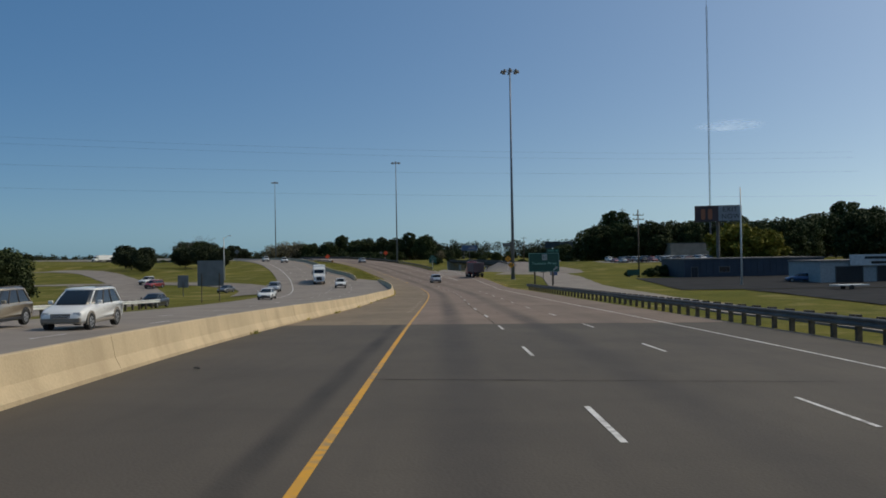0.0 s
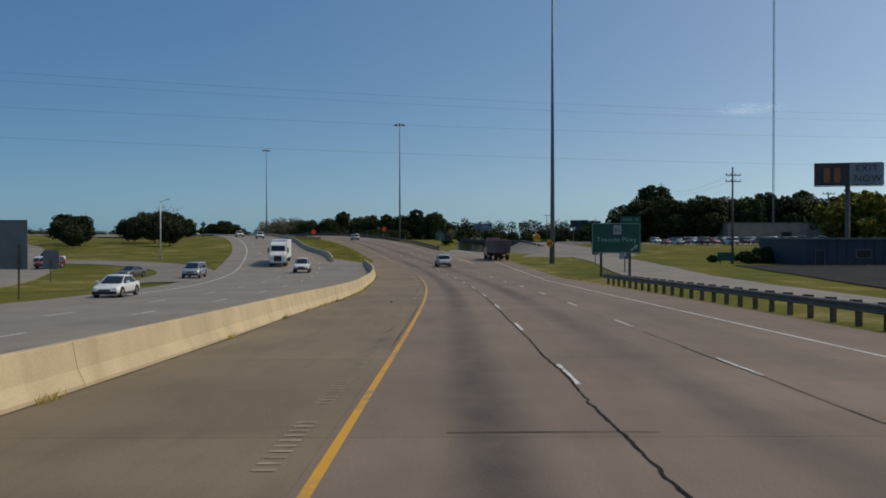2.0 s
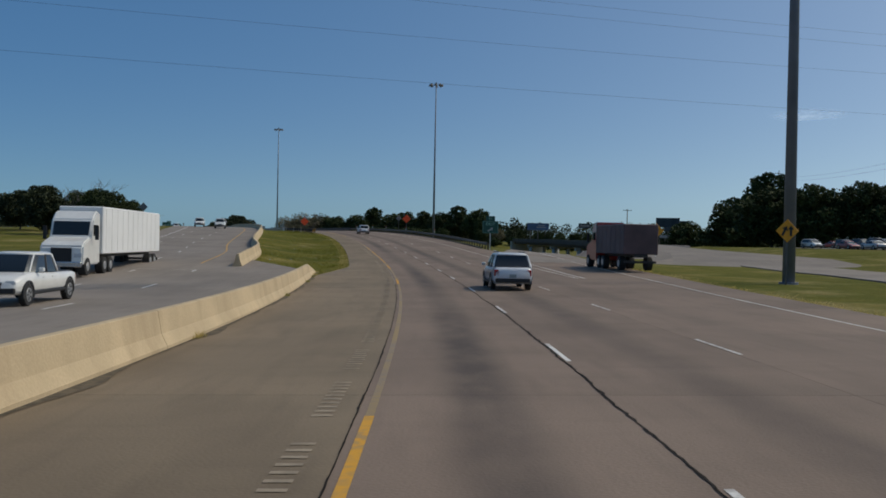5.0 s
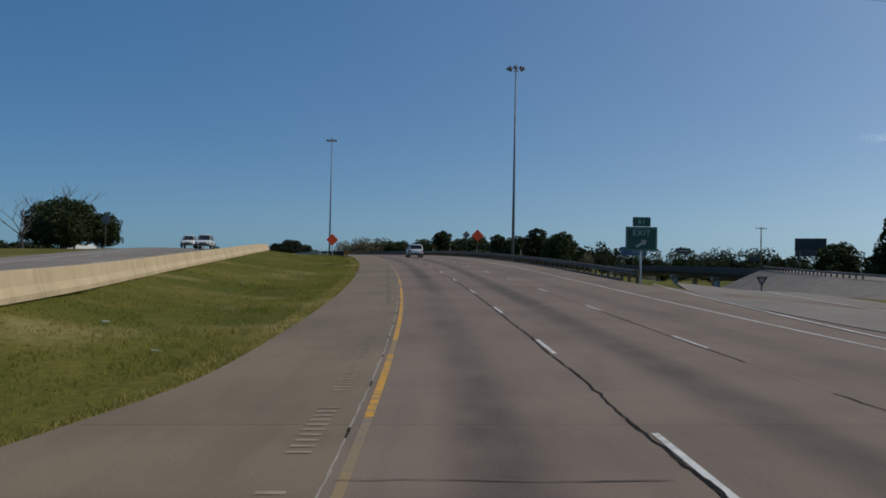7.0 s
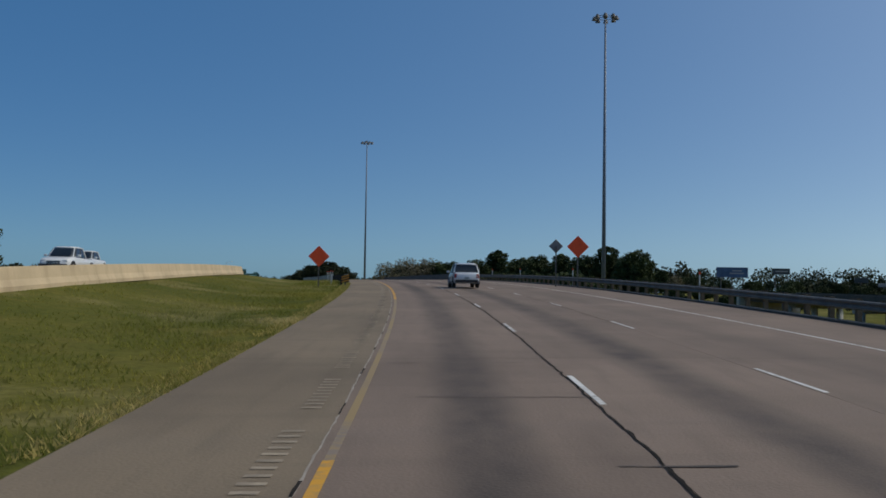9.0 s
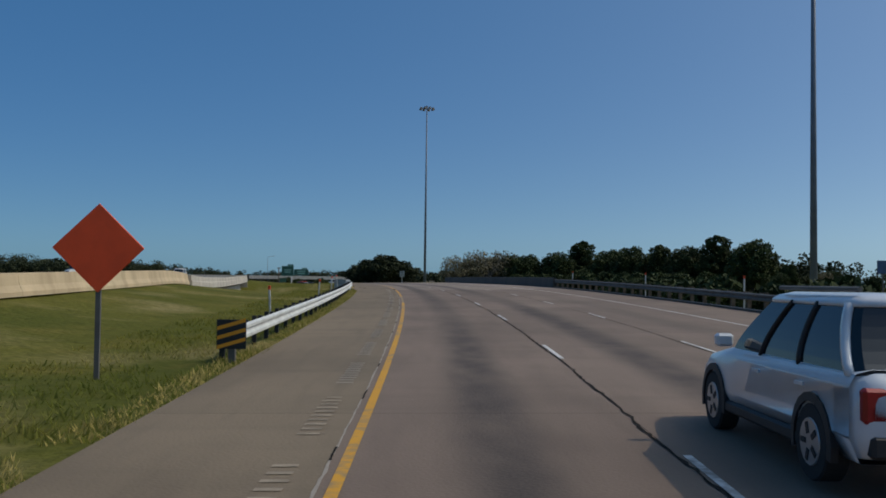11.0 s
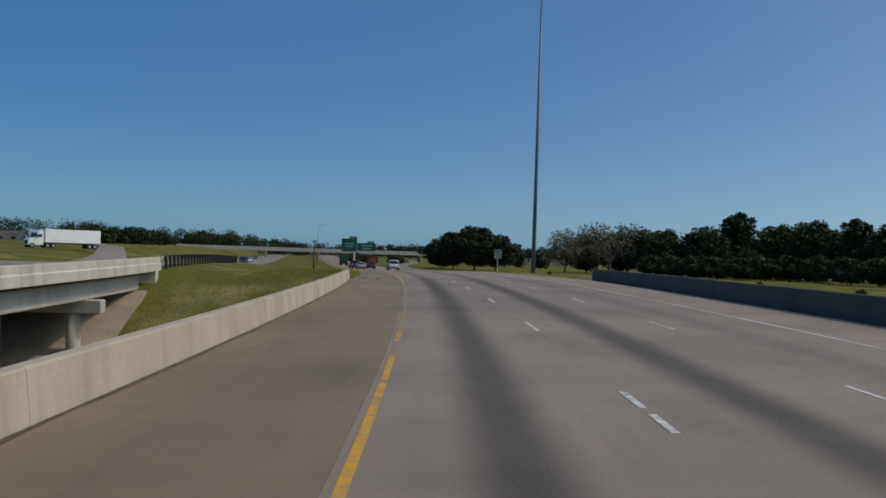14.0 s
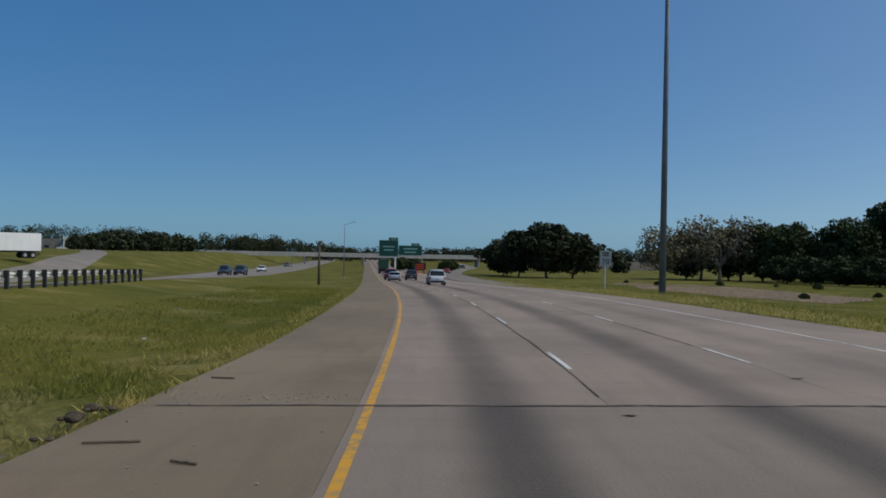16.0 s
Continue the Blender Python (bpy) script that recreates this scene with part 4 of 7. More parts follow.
# far overpass
far_bridge = tagged(new("far_overpass"), "distant concrete overpass crossing the highway", "bridge", kind="structure")
FC = Vector((-296, 833, 0))
fa = radians(-58)
fr = Matrix.Rotation(fa, 4, 'Z')
for dz, sz, w in ((2.3, 1.3, 11), (3.3, 0.8, 10.6)):
    bm = bmesh.new()
    box(bm, FC + Vector((0, 0, dz)), (w, 164, sz), fr)
    part("deck" if sz > 1 else "rail_wall", bm, GIRDER, far_bridge)
for k in range(-2, 3):
    p = FC + fr @ Vector((0, k * 28 - 8, 0))
    bm = bmesh.new()
    for o in (-4, 0, 4):
        q = p + fr @ Vector((o, 0, 0))
        rod(bm, (q.x, q.y, -6), (q.x, q.y, 1.8), 0.6, n=10)
    part("pier", bm, BRIDGE, far_bridge)

# its grassed and paved end slopes
for sgn in (-1, 1):
    bm = bmesh.new()
    prism(bm, [(sgn * 62, -3.2), (sgn * 79, 1.75), (sgn * 150, 1.9), (sgn * 150, -5), (sgn * 62, -5)], -7, 7)
    bm.transform(Matrix.Translation(FC) @ fr @ Matrix.Rotation(radians(90), 4, 'Z'))
    part("end_slope", bm, SLOPE, far_bridge, "paved slope below the overpass end")

# ---------------------------------------------------------------- guardrails
WBEAM = [(0.0, 0.0), (0.06, 0.035), (0.06, 0.09), (0.0, 0.135), (0.0, 0.175), (0.06, 0.22), (0.06, 0.275), (0.0, 0.31), (-0.012, 0.31), (0.045, 0.268), (0.045, 0.226),
         (-0.012, 0.182), (-0.012, 0.128), (0.045, 0.083), (0.045, 0.04), (-0.012, 0.0)]


def guardrail(a, b, v_of, face, label, post_mat, spacing=1.9, z_of=None, steel=GALV, block=True, zlow=0.42, ptop=0.78, tall=1.0, wide=0.17):
    """A W-beam on posts; face is +1 where the beam faces right."""
    root = tagged(new("guardrail"), label, "guardrail", kind="structure")
    zf = z_of or zroad
    s = a
    while s < b - 0.1:
        e = min(b, s + 7.62)
        bm = bmesh.new()
        sweep(bm, [(x * face, z * tall + zlow) for x, z in WBEAM], frange(s, e + 0.05, 1.9), v_of, zf)
        part("rail", bm, steel, root)
        s = e
    s = a + 0.4
    while s < b:
        h = heading(s)
        v = v_of(s)
        p = at(s, v - 0.24 * face, z=zf(s, v))
        bm = bmesh.new()
        box(bm, p + Vector((0, 0, ptop / 2 - 0.3)), (wide, wide, ptop + 0.6), Matrix.Rotation(h, 4, 'Z'))
        post = part("post", bm, post_mat, root)
        if block:
            bm = bmesh.new()
            q = at(s + 0.16, v - 0.12 * face, z=zf(s, v))
            box(bm, q + Vector((0, 0, ptop - 0.18)), (wide * 0.94, 0.15, 0.36), Matrix.Rotation(h, 4, 'Z'))
            part("block", bm, post_mat, root)
        s += spacing
    return root


guardrail(-28, 129, tab((-60, 14.2), (28, 14.4), (64, 14.6), (110, 14.0), (130, 14.3)), -1, "weathered steel guardrail on dark timber posts beside the frontage road", POSTWOOD, steel=DULLSTEEL)
guardrail(255, 393, tab((250, 14.9), (290, 15.0), (392, 14.75)), -1, "shaded steel guardrail along the outer shoulder", POSTWOOD, steel=DULLSTEEL)
guardrail(331, 389.2, const(-3.42), 1, "bright galvanised guardrail with dark blocks at the grass median", POSTBLACK, zlow=0.23, ptop=0.62, tall=1.18, wide=0.11)
guardrail(12, 90, const(-26.2), 1, "short bright guardrail beyond the oncoming lanes", POSTWOOD)
guardrail(468, 520, lambda s: B2(s) + 0.25, -1, "dark-posted guardrail of the oncoming lanes", POSTBLACK, z_of=zopp, spacing=1.6)
# kerb under the outer guardrail, in the same shade-darkened concrete as the parapet
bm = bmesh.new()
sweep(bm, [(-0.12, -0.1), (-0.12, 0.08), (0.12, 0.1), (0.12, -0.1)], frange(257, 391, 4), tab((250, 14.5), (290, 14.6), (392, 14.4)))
tagged(part("kerb", bm, SHADEWALL), "low dark concrete kerb under the guardrail", "kerb", kind="structure")

# ---------------------------------------------------------------- poles


def high_mast(x, y, top, name="high_mast_light"):
    z = ground_at(x, y)
    e = thing(name, pose(x, y, z), "very tall tapered steel high-mast light with a ring of floodlights", "street lamp", "high-mast lights")
    h = top - z
    bm = bmesh.new()
    rod(bm, (0, 0, -0.3), (0, 0, h), 0.36, 0.13, 16)
    part("mast", bm, POLEGREY, e, smooth=True)
    bm = bmesh.new()
    rod(bm, (0, 0, -0.2), (0, 0, 0.12), 0.55, n=16)
    part("base_plate", bm, POLEGREY, e)
    bm = bmesh.new()
    rod(bm, (0, 0, h - 0.3), (0, 0, h + 0.5), 0.32, 0.22, 12)
    part("head", bm, POLEGREY, e)
    bm = bmesh.new()
    n = 24
    for i in range(n):
        a, b = i * math.tau / n, (i + 1) * math.tau / n
        rod(bm, (1.35 * math.cos(a), 1.35 * math.sin(a), h - 0.15), (1.35 * math.cos(b), 1.35 * math.sin(b), h - 0.15), 0.05, n=5)
    for i in range(4):
        a = i * math.tau / 4
        rod(bm, (0, 0, h - 0.1), (1.35 * math.cos(a), 1.35 * math.sin(a), h - 0.15), 0.05, n=5)
    part("ring", bm, POLEGREY, e)
    for i in range(8):
        a = i * math.tau / 8
        c, s = math.cos(a), math.sin(a)
        bm = bmesh.new()
        rod(bm, (1.7 * c, 1.7 * s, h - 0.55), (1.7 * c, 1.7 * s, h + 0.05), 0.42, 0.16, 10)
        rod(bm, (1.3 * c, 1.3 * s, h - 0.1), (1.7 * c, 1.7 * s, h), 0.06, n=6)
        part("floodlight", bm, DULLSTEEL, e)
    return e


high_mast(14.7, 196.2, 41.5)
high_mast(-20.3, 396.7, 42.7)
high_mast(-97.8, 533.5, 46.3)


def utility_pole(x, y, top, arms, yaw, label="dark wooden utility pole with cross-arms and insulators"):
    z = ground_at(x, y)
    e = thing("utility_pole", pose(x, y, z, 0, 0, yaw), label, "utility pole", "utility poles")
    h = top - z
    bm = bmesh.new()
    rod(bm, (0, 0, -0.4), (0, 0, h), 0.19, 0.12, 10)
    part("pole", bm, POSTWOOD, e, smooth=True)
    for dz, w in arms:
        bm = bmesh.new()
        box(bm, (0, -0.14, h - dz), (w, 0.11, 0.13))
        arm = part("crossarm", bm, POSTWOOD, e)
        for k in range(4):
            bm = bmesh.new()
            px = (-0.46 + 0.307 * k) * w
            rod(bm, (px, -0.14, h - dz + 0.06), (px, -0.14, h - dz + 0.32), 0.07, 0.05, 7)
            part("insulator", bm, DULLSTEEL, arm)
    return e


utility_pole(40.7, 192.1, 11.1, ((1.2, 2.6), (2.1, 2.6)), 20)
utility_pole(84, 431, 23, ((1.0, 3.0), (2.0, 3.0)), 20)
utility_pole(37, 425, 10.0, ((0.4, 2.6),), 10)
utility_pole(64, 215, 8.5, ((0.3, 2.4),), 15)
utility_pole(-140.0, 536.4, 4.9, ((0.25, 0.8),), 30, "dark short wooden pole in the grass median")


def wire(a, b, sag, r=0.014):
    cu = bpy.data.curves.new("wire", 'CURVE')
    cu.dimensions, cu.bevel_depth, cu.bevel_resolution = '3D', r, 0
    sp = cu.splines.new('POLY')
    n = 20
    sp.points.add(n)
    a, b = Vector(a), Vector(b)
    for i in range(n + 1):
        t = i / n
        p = a.lerp(b, t) - Vector((0, 0, sag * 4 * t * (1 - t)))
        sp.points[i].co = (*p, 1)
    ob = new("wire", cu)
    cu.materials.append(DARKTRIM)
    return ob


# power lines over the road
lines = tagged(new("power_line"), "thin dark overhead power lines crossing the road", "cable")
for a, b, sag in (((-150, 205, 33.5), (150, 335, 37.5), 2.5), ((-150, 205, 32.0), (150, 335, 35.5), 2.5), ((-150, 210, 27), (150, 330, 30.0), 2.0),
                  ((-150, 212, 21.5), (150, 318, 20.5), 1.5), ((40.7, 192.1, 10.0), (84, 431, 21), 2.0), ((40.7, 192.1, 9.2), (84, 431, 20), 2.0)):
    w = wire(a, b, sag)
    w.parent = lines


def light_pole(x, y, top, label, arm=0.0, steel=GALV, r=0.16):
    z = ground_at(x, y)
    e = thing("light_pole", pose(x, y, z), label, "street lamp", "light poles")
    bm = bmesh.new()
    rod(bm, (0, 0, -0.3), (0, 0, top - z), r, r / 2, 10)
    part("pole", bm, steel, e, smooth=True)
    bm = bmesh.new()
    rod(bm, (0, 0, -0.1), (0, 0, 0.35), 0.28, 0.24, 10)
    part("foot", bm, KERB, e)
    if arm:
        bm = bmesh.new()
        rod(bm, (0, 0, top - z - 0.2), (arm, 0, top - z + 0.35), 0.05, n=6)
        box(bm, (arm + 0.3, 0, top - z + 0.35), (0.75, 0.26, 0.14))
        part("lamp_head", bm, GALV, e)
    return e


light_pole(45.1, 139.3, 11.8, "slender white metal light pole by the parking lot")
light_pole(-53, 221, 7.4, "slender grey light pole on the grass island", 1.2)
light_pole(-175, 600, 9.4, "dull grey lamp post in the grass median", 2.0, POLEGREY, 0.1)
light_pole(-265.4, 713.6, 5.0, "dull slender pole beside the oncoming lanes", 0, POLEGREY, 0.1)

# guyed radio mast
z0 = ground_at(103.6, 356.5)
mast = thing("radio_mast", pose(103.6, 356.5, z0), "very tall thin guyed lattice radio mast", "radio mast")
bm = bmesh.new()
for k in range(3):
    a = k * math.tau / 3
    rod(bm, (0.3 * math.cos(a), 0.3 * math.sin(a), 0), (0.3 * math.cos(a), 0.3 * math.sin(a), 98), 0.07, n=5)
for i in range(98):
    a, b = (i % 3) * math.tau / 3, ((i + 1) % 3) * math.tau / 3
    rod(bm, (0.3 * math.cos(a), 0.3 * math.sin(a), i), (0.3 * math.cos(b), 0.3 * math.sin(b), i + 1), 0.03, n=4)
part("lattice", bm, POLEGREY, mast)
bm = bmesh.new()
rod(bm, (0, 0, 98), (0, 0, 102), 0.08, 0.03, 6)
part("antenna", bm, POLEGREY, mast)

# ---------------------------------------------------------------- signs


def text_mesh(name, body, size, mat, parent, x, z, y=-0.03):
    cu = bpy.data.curves.new(name, 'FONT')
    cu.body, cu.size, cu.align_x, cu.align_y, cu.extrude = body, size, 'CENTER', 'CENTER', 0.006
    cu.space_character = 1.12
    ob = bpy.data.objects.new(name, cu)
    scene.collection.objects.link(ob)
    dg = bpy.context.evaluated_depsgraph_get()
    me = bpy.data.meshes.new_from_object(ob.evaluated_get(dg))
    bpy.data.objects.remove(ob)
    me.materials.clear()
    me.materials.append(mat)
    o2 = new(name, me)
    o2.parent = parent
    o2.matrix_local = pose(x, y, z, 90, 0, 0)
    return o2


def panel(bm, cx, cz, w, h, t=0.04, r=0.12, y=0.0):
    """An upright board with rounded corners, facing -y."""
    pts = []
    for sx, sz, a0 in ((1, -1, -90), (1, 1, 0), (-1, 1, 90), (-1, -1, 180)):
        for k in range(4):
            a = radians(a0 + 30 * k)
            pts.append((cx + sx * (w / 2 - r) + r * math.cos(a), cz + sz * (h / 2 - r) + r * math.sin(a)))
    prism(bm, pts, y - t / 2, y + t / 2)


def border(bm, cx, cz, w, h, b=0.05, y=-0.028):
    for x, z, sx, sz in ((cx, cz + h / 2 - 0.07, w - 0.2, b), (cx, cz - h / 2 + 0.07, w - 0.2, b), (cx + w / 2 - 0.07, cz, b, h - 0.2), (cx - w / 2 + 0.07, cz, b, h - 0.2)):
        box(bm, (x, y, z), (sx, 0.012, sz))


def arrow(bm, cx, cz, size, deg, y=-0.03):
    m = Matrix.Translation((cx, y, cz)) @ Matrix.Rotation(radians(-deg), 4, 'Y')
    shaft = [(-0.5, -0.11), (0.12, -0.11), (0.12, -0.3), (0.52, 0), (0.12, 0.3), (0.12, 0.11), (-0.5, 0.11)]
    vs = [bm.verts.new(m @ Vector((x * size, 0, z * size))) for x, z in shaft]
    f = bm.faces.new(vs)
    bmesh.ops.recalc_face_normals(bm, faces=[f])


def sign_posts(e, xs, height, mat=DULLSTEEL, r=0.07, root=0.0):
    for x in xs:
        bm = bmesh.new()
        box(bm, (x, r + 0.03, (height - root) / 2 - 0.2), (r * 2, r * 2, height + root + 0.4))
        part("post", bm, mat, e)


def sign_at(name, p, yaw, label, category="road sign", group=""):
    return thing(name, pose(p.x, p.y, p.z, 0, 0, yaw), label, category, group)


# big green exit sign
p = at(149.8, 20.3)
p.z = ground_z(149.8, 20.3)
e = sign_at("guide_sign", p, 5, "large green exit guide sign with white lettering on two posts")
sign_posts(e, (-1.55, 1.45), 5.2, POSTWOOD, 0.11)
bm = bmesh.new()
panel(bm, 0, 3.95, 5.1, 3.1)
board = part("board", bm, SIGNGREEN, e)
bm = bmesh.new()
border(bm, 0, 3.95, 5.1, 3.1)
part("border", bm, SIGNDIM, board)
bm = bmesh.new()
panel(bm, 1.5, 5.85, 2.1, 0.66, r=0.06)
tabb = part("exit_tab", bm, SIGNGREEN, e)
bm = bmesh.new()
FADED = simple("faded_letters", (0.05, 0.2, 0.15))
box(bm, (1.15, -0.03, 5.85), (1.0, 0.012, 0.24))
part("lettering", bm, FADED, tabb, "unreadable faded lettering")
bm = bmesh.new()
box(bm, (2.15, -0.03, 5.85), (0.35, 0.012, 0.24))
part("lettering", bm, FADED, tabb, "unreadable faded lettering")
bm = bmesh.new()
panel(bm, 0.1, 4.8, 0.85, 0.95, t=0.03, r=0.08, y=-0.035)
part("route_shield", bm, SIGNWHITE, board, "white square route marker")
text_mesh("route_number", "91", 0.62, SIGNBLACK, board, 0.1, 4.72, -0.058)
text_mesh("lettering", "Texoma", 0.66, SIGNDIM, board, -0.85, 3.78)
text_mesh("lettering", "Pkwy", 0.66, SIGNDIM, board, 1.35, 3.78)
bm = bmesh.new()
arrow(bm, 1.9, 2.95, 0.95, 38)
part("arrow", bm, SIGNWHITE, board)

# exit gore sign
p = at(256, 15.55)
p.z = ground_z(256, 15.5) - 0.5
e = sign_at("gore_sign", p, 11, "green exit gore sign with an arrow on a slim post")
sign_posts(e, (0.0,), 2.6, GALV, 0.05)
bm = bmesh.new()
panel(bm, 0, 3.35, 2.05, 1.55, r=0.08)
board = part("board", bm, SIGNGREEN, e)
bm = bmesh.new()
border(bm, 0, 3.35, 2.05, 1.55, 0.03)
part("border", bm, SIGNDIM, board)
text_mesh("lettering", "EXIT", 0.52, SIGNDIM, board, 0, 3.72)
bm = bmesh.new()
arrow(bm, 0, 3.05, 0.8, 32)
part("arrow", bm, SIGNWHITE, board)
bm = bmesh.new()
panel(bm, 0, 4.45, 1.15, 0.6, r=0.05)
tabb = part("number_tab", bm, SIGNGREEN, e)
text_mesh("number", "61", 0.46, SIGNDIM, tabb, 0, 4.45)


def diamond_sign(p, yaw, mat, label, size, height, shaft=DULLSTEEL, mark=None, back=False):
    e = sign_at("diamond_sign", p, yaw, label)
    sign_posts(e, (0.0,), height, shaft, 0.045)
    bm = bmesh.new()
    m = Matrix.Translation((0, 0, height)) @ Matrix.Rotation(radians(45), 4, 'Y')
    box(bm, (0, 0, 0), (size, 0.03, size))
    bevel(bm, 0.012)
    bm.transform(m)
    board = part("board", bm, mat, e)
    if mark == "arrows":
        bm = bmesh.new()
        arrow(bm, -0.17, height, 0.6, 65)
        arrow(bm, 0.2, height, 0.6, 90)
        part("symbol", bm, SIGNBLACK, board)
    return e


p = at(323, 14.35)
diamond_sign(p, 16, SIGNORANGE, "bright orange diamond roadworks sign beside the guardrail", 1.2, 3.1)
p = at(328.5, -5.4); p.z = ground_z(328.5, -5.4)
diamond_sign(p, 22, SIGNORANGE, "tilted bright orange diamond roadworks sign on the grass median", 1.2, 2.5)
p = at(326, 13.3)
diamond_sign(p, 190, SIGNBACK, "dull grey back of a diamond sign", 0.8, 3.2)
p = at(331, -36.5); p.z = ground_z(331, -36.5)
diamond_sign(p, 180, SIGNBACK, "dark back of a diamond warning sign beside the oncoming lanes", 1.25, 4.6 - p.z)
p = Vector((14.2, 195.0, ground_at(14.2, 195.0)))
diamond_sign(p, 3, SIGNYELLOW, "yellow diamond warning sign at the foot of the mast", 0.95, 3.1, mark="arrows")
diamond_sign(Vector((18.2, 262, -2.1)), 3, SIGNYELLOW, "yellow diamond sign with two arrows beside the ramp", 1.35, 2.95, GALV, mark="arrows")

# yield sign at the ramp's end, seen from behind; its backlit darkness is put into the board colours
e = sign_at("yield_sign", Vector((14.4, 309.4, ground_at(14.4, 309.4))), 10, "dark triangular yield sign on the slope beside the ramp")
sign_posts(e, (0.0,), 1.1)
bm = bmesh.new()
prism(bm, [(-0.68, 1.95), (0.68, 1.95), (0.0, 0.75)], -0.015, 0.015)
board = part("board", bm, BILLBROWN, e)
bm = bmesh.new()
prism(bm, [(-0.34, 1.76), (0.34, 1.76), (0.0, 1.15)], -0.022, -0.018)
part("centre", bm, BILLGREY, board)


def plain_sign(p, yaw, w, h, height, mat, label, posts=(0.0,), post_mat=DULLSTEEL, name="road_sign", root=0.0):
    e = sign_at(name, p, yaw, label)
    sign_posts(e, posts, height, post_mat, 0.05, root)
    bm = bmesh.new()
    panel(bm, 0, height, w, h, t=0.03, r=0.05)
    board = part("board", bm, mat, e)
    return e, board


def g3(s, v):
    q = at(s, v)
    q.z = ground_z(s, v)
    return q


plain_sign(g3(116.5, -27.3), 175, 3.4, 3.2, 3.6, SIGNBACK, "big dull grey back of a highway sign on two dark posts", (-1.15, 1.15), POSTWOOD)
plain_sign(Vector((39.1, 189.9, ground_at(39.1, 189.9))), 5, 2.6, 1.2, 1.1, SIGNGREEN, "small green sign low on the grass bank", (-0.8, 0.8))
plain_sign(Vector((21.0, 194.8, ground_at(21.0, 194.8))), 5, 1.0, 0.85, 1.8, POSTWOOD, "small brown-grey sign on a slim post")
e, board = plain_sign(Vector((18.8, 161, ground_at(18.8, 161))), 5, 0.62, 0.8, 2.0, BILLGREY, "two small route markers on a slim post beside the road", (0.36,))
bm = bmesh.new()
panel(bm, 0.72, 2.0, 0.62, 0.8, t=0.03, r=0.05)
part("board", bm, BILLBLUE, e)
plain_sign(Vector((-45, 158, ground_at(-45, 158))), 175, 1.9, 2.1, 2.6, SIGNBACK, "dull grey back of a smaller sign by the service road")
e, board = plain_sign(g3(540, 20.8) + Vector((0, 0, 0.6)), 26, 1.15, 1.45, 2.55, SIGNWHITE, "white speed limit sign on the grass verge", (0.0,), GALV, "speed_limit_sign", 1.2)
for k, w in ((0.5, 0.7), (0.28, 0.6)):
    bm = bmesh.new()
    box(bm, (0, -0.022, 2.55 + k), (w, 0.008, 0.12))
    part("lettering", bm, SIGNBLACK, board, "small black lettering bar")
text_mesh("number", "70", 0.72, SIGNBLACK, board, 0, 2.22, -0.02)

# paired guide signs far down the road
gp = Vector((-181.5, 636.1, 0)); gp.z = ground_at(gp.x, gp.y)
e = sign_at("overhead_sign", gp, 28, "pair of large green guide signs on a steel post")
bm = bmesh.new()
rod(bm, (-1.0, 0.2, -0.2), (-1.0, 0.2, 7.2), 0.22, n=10)
rod(bm, (-3.5, 0.2, 6.2), (6.0, 0.2, 6.2), 0.12, n=8)
part("post", bm, GALV, e)
for cx, cz, w, h in ((-2.6, 6.35, 4.6, 3.9), (2.6, 5.9, 5.6, 2.4), (-1.5, 8.6, 2.2, 0.7), (3.8, 7.35, 2.0, 0.6)):
    bm = bmesh.new()
    panel(bm, cx, cz, w, h)
    board = part("board", bm, SIGNGREEN, e)
    bm = bmesh.new()
    if h > 1:
        border(bm, cx, cz, w, h, 0.06)
        part("border", bm, SIGNDIM, board)
        bm = bmesh.new()
        box(bm, (cx, -0.03, cz + 0.4), (w * 0.6, 0.012, 0.3))
        part("lettering", bm, SIGNDIM, board)
        bm = bmesh.new()
        box(bm, (cx, -0.03, cz - 0.4), (w * 0.5, 0.012, 0.3))
    else:
        box(bm, (cx, -0.03, cz), (w * 0.6, 0.012, 0.25))
    part("lettering", bm, SIGNDIM, board)
# message board on the gore
e, board = plain_sign(g3(703, 12.2), 30, 3.4, 2.1, 1.9, SIGNBLACK, "dark message board with faint orange characters", (-1.0, 1.0), name="message_board")
for k in (-0.55, 0.0, 0.55):
    bm = bmesh.new()
    box(bm, (0, -0.025, 1.9 + k), (2.4, 0.01, 0.22))
    part("characters", bm, SIGNORANGE, board)
for s_, v_ in ((696, 9.5), (700, 13.5), (690, 11.0)):
    q = g3(s_, v_)
    e = thing("traffic_drum", pose(q.x, q.y, q.z), "orange plastic traffic drum near the message board", "traffic drum", "traffic drums")
    bm = bmesh.new()
    rod(bm, (0, 0, 0), (0, 0, 1.0), 0.3, 0.24, 14)
    part("drum", bm, SIGNORANGE, e)
    bm = bmesh.new()
    for zz in (0.35, 0.7):
        rod(bm, (0, 0, zz), (0, 0, zz + 0.12), 0.295, 0.29, 14)
    part("band", bm, SIGNWHITE, e)


def delineator(p, top=SIGNORANGE, h=1.2, tilt=0.0):
    e = thing("delineator_post", pose(p.x, p.y, p.z, 0, tilt, 0), "slim white plastic delineator post with a reflective tip", "marker post", "delineator posts")
    bm = bmesh.new()
    box(bm, (0, 0, h / 2 - 0.1), (0.075, 0.035, h))
    bevel(bm, 0.012)
    part("stake", bm, POSTWHITE, e)
    bm = bmesh.new()
    box(bm, (0, 0, h - 0.02), (0.085, 0.045, 0.14))
    part("tip", bm, top, e)


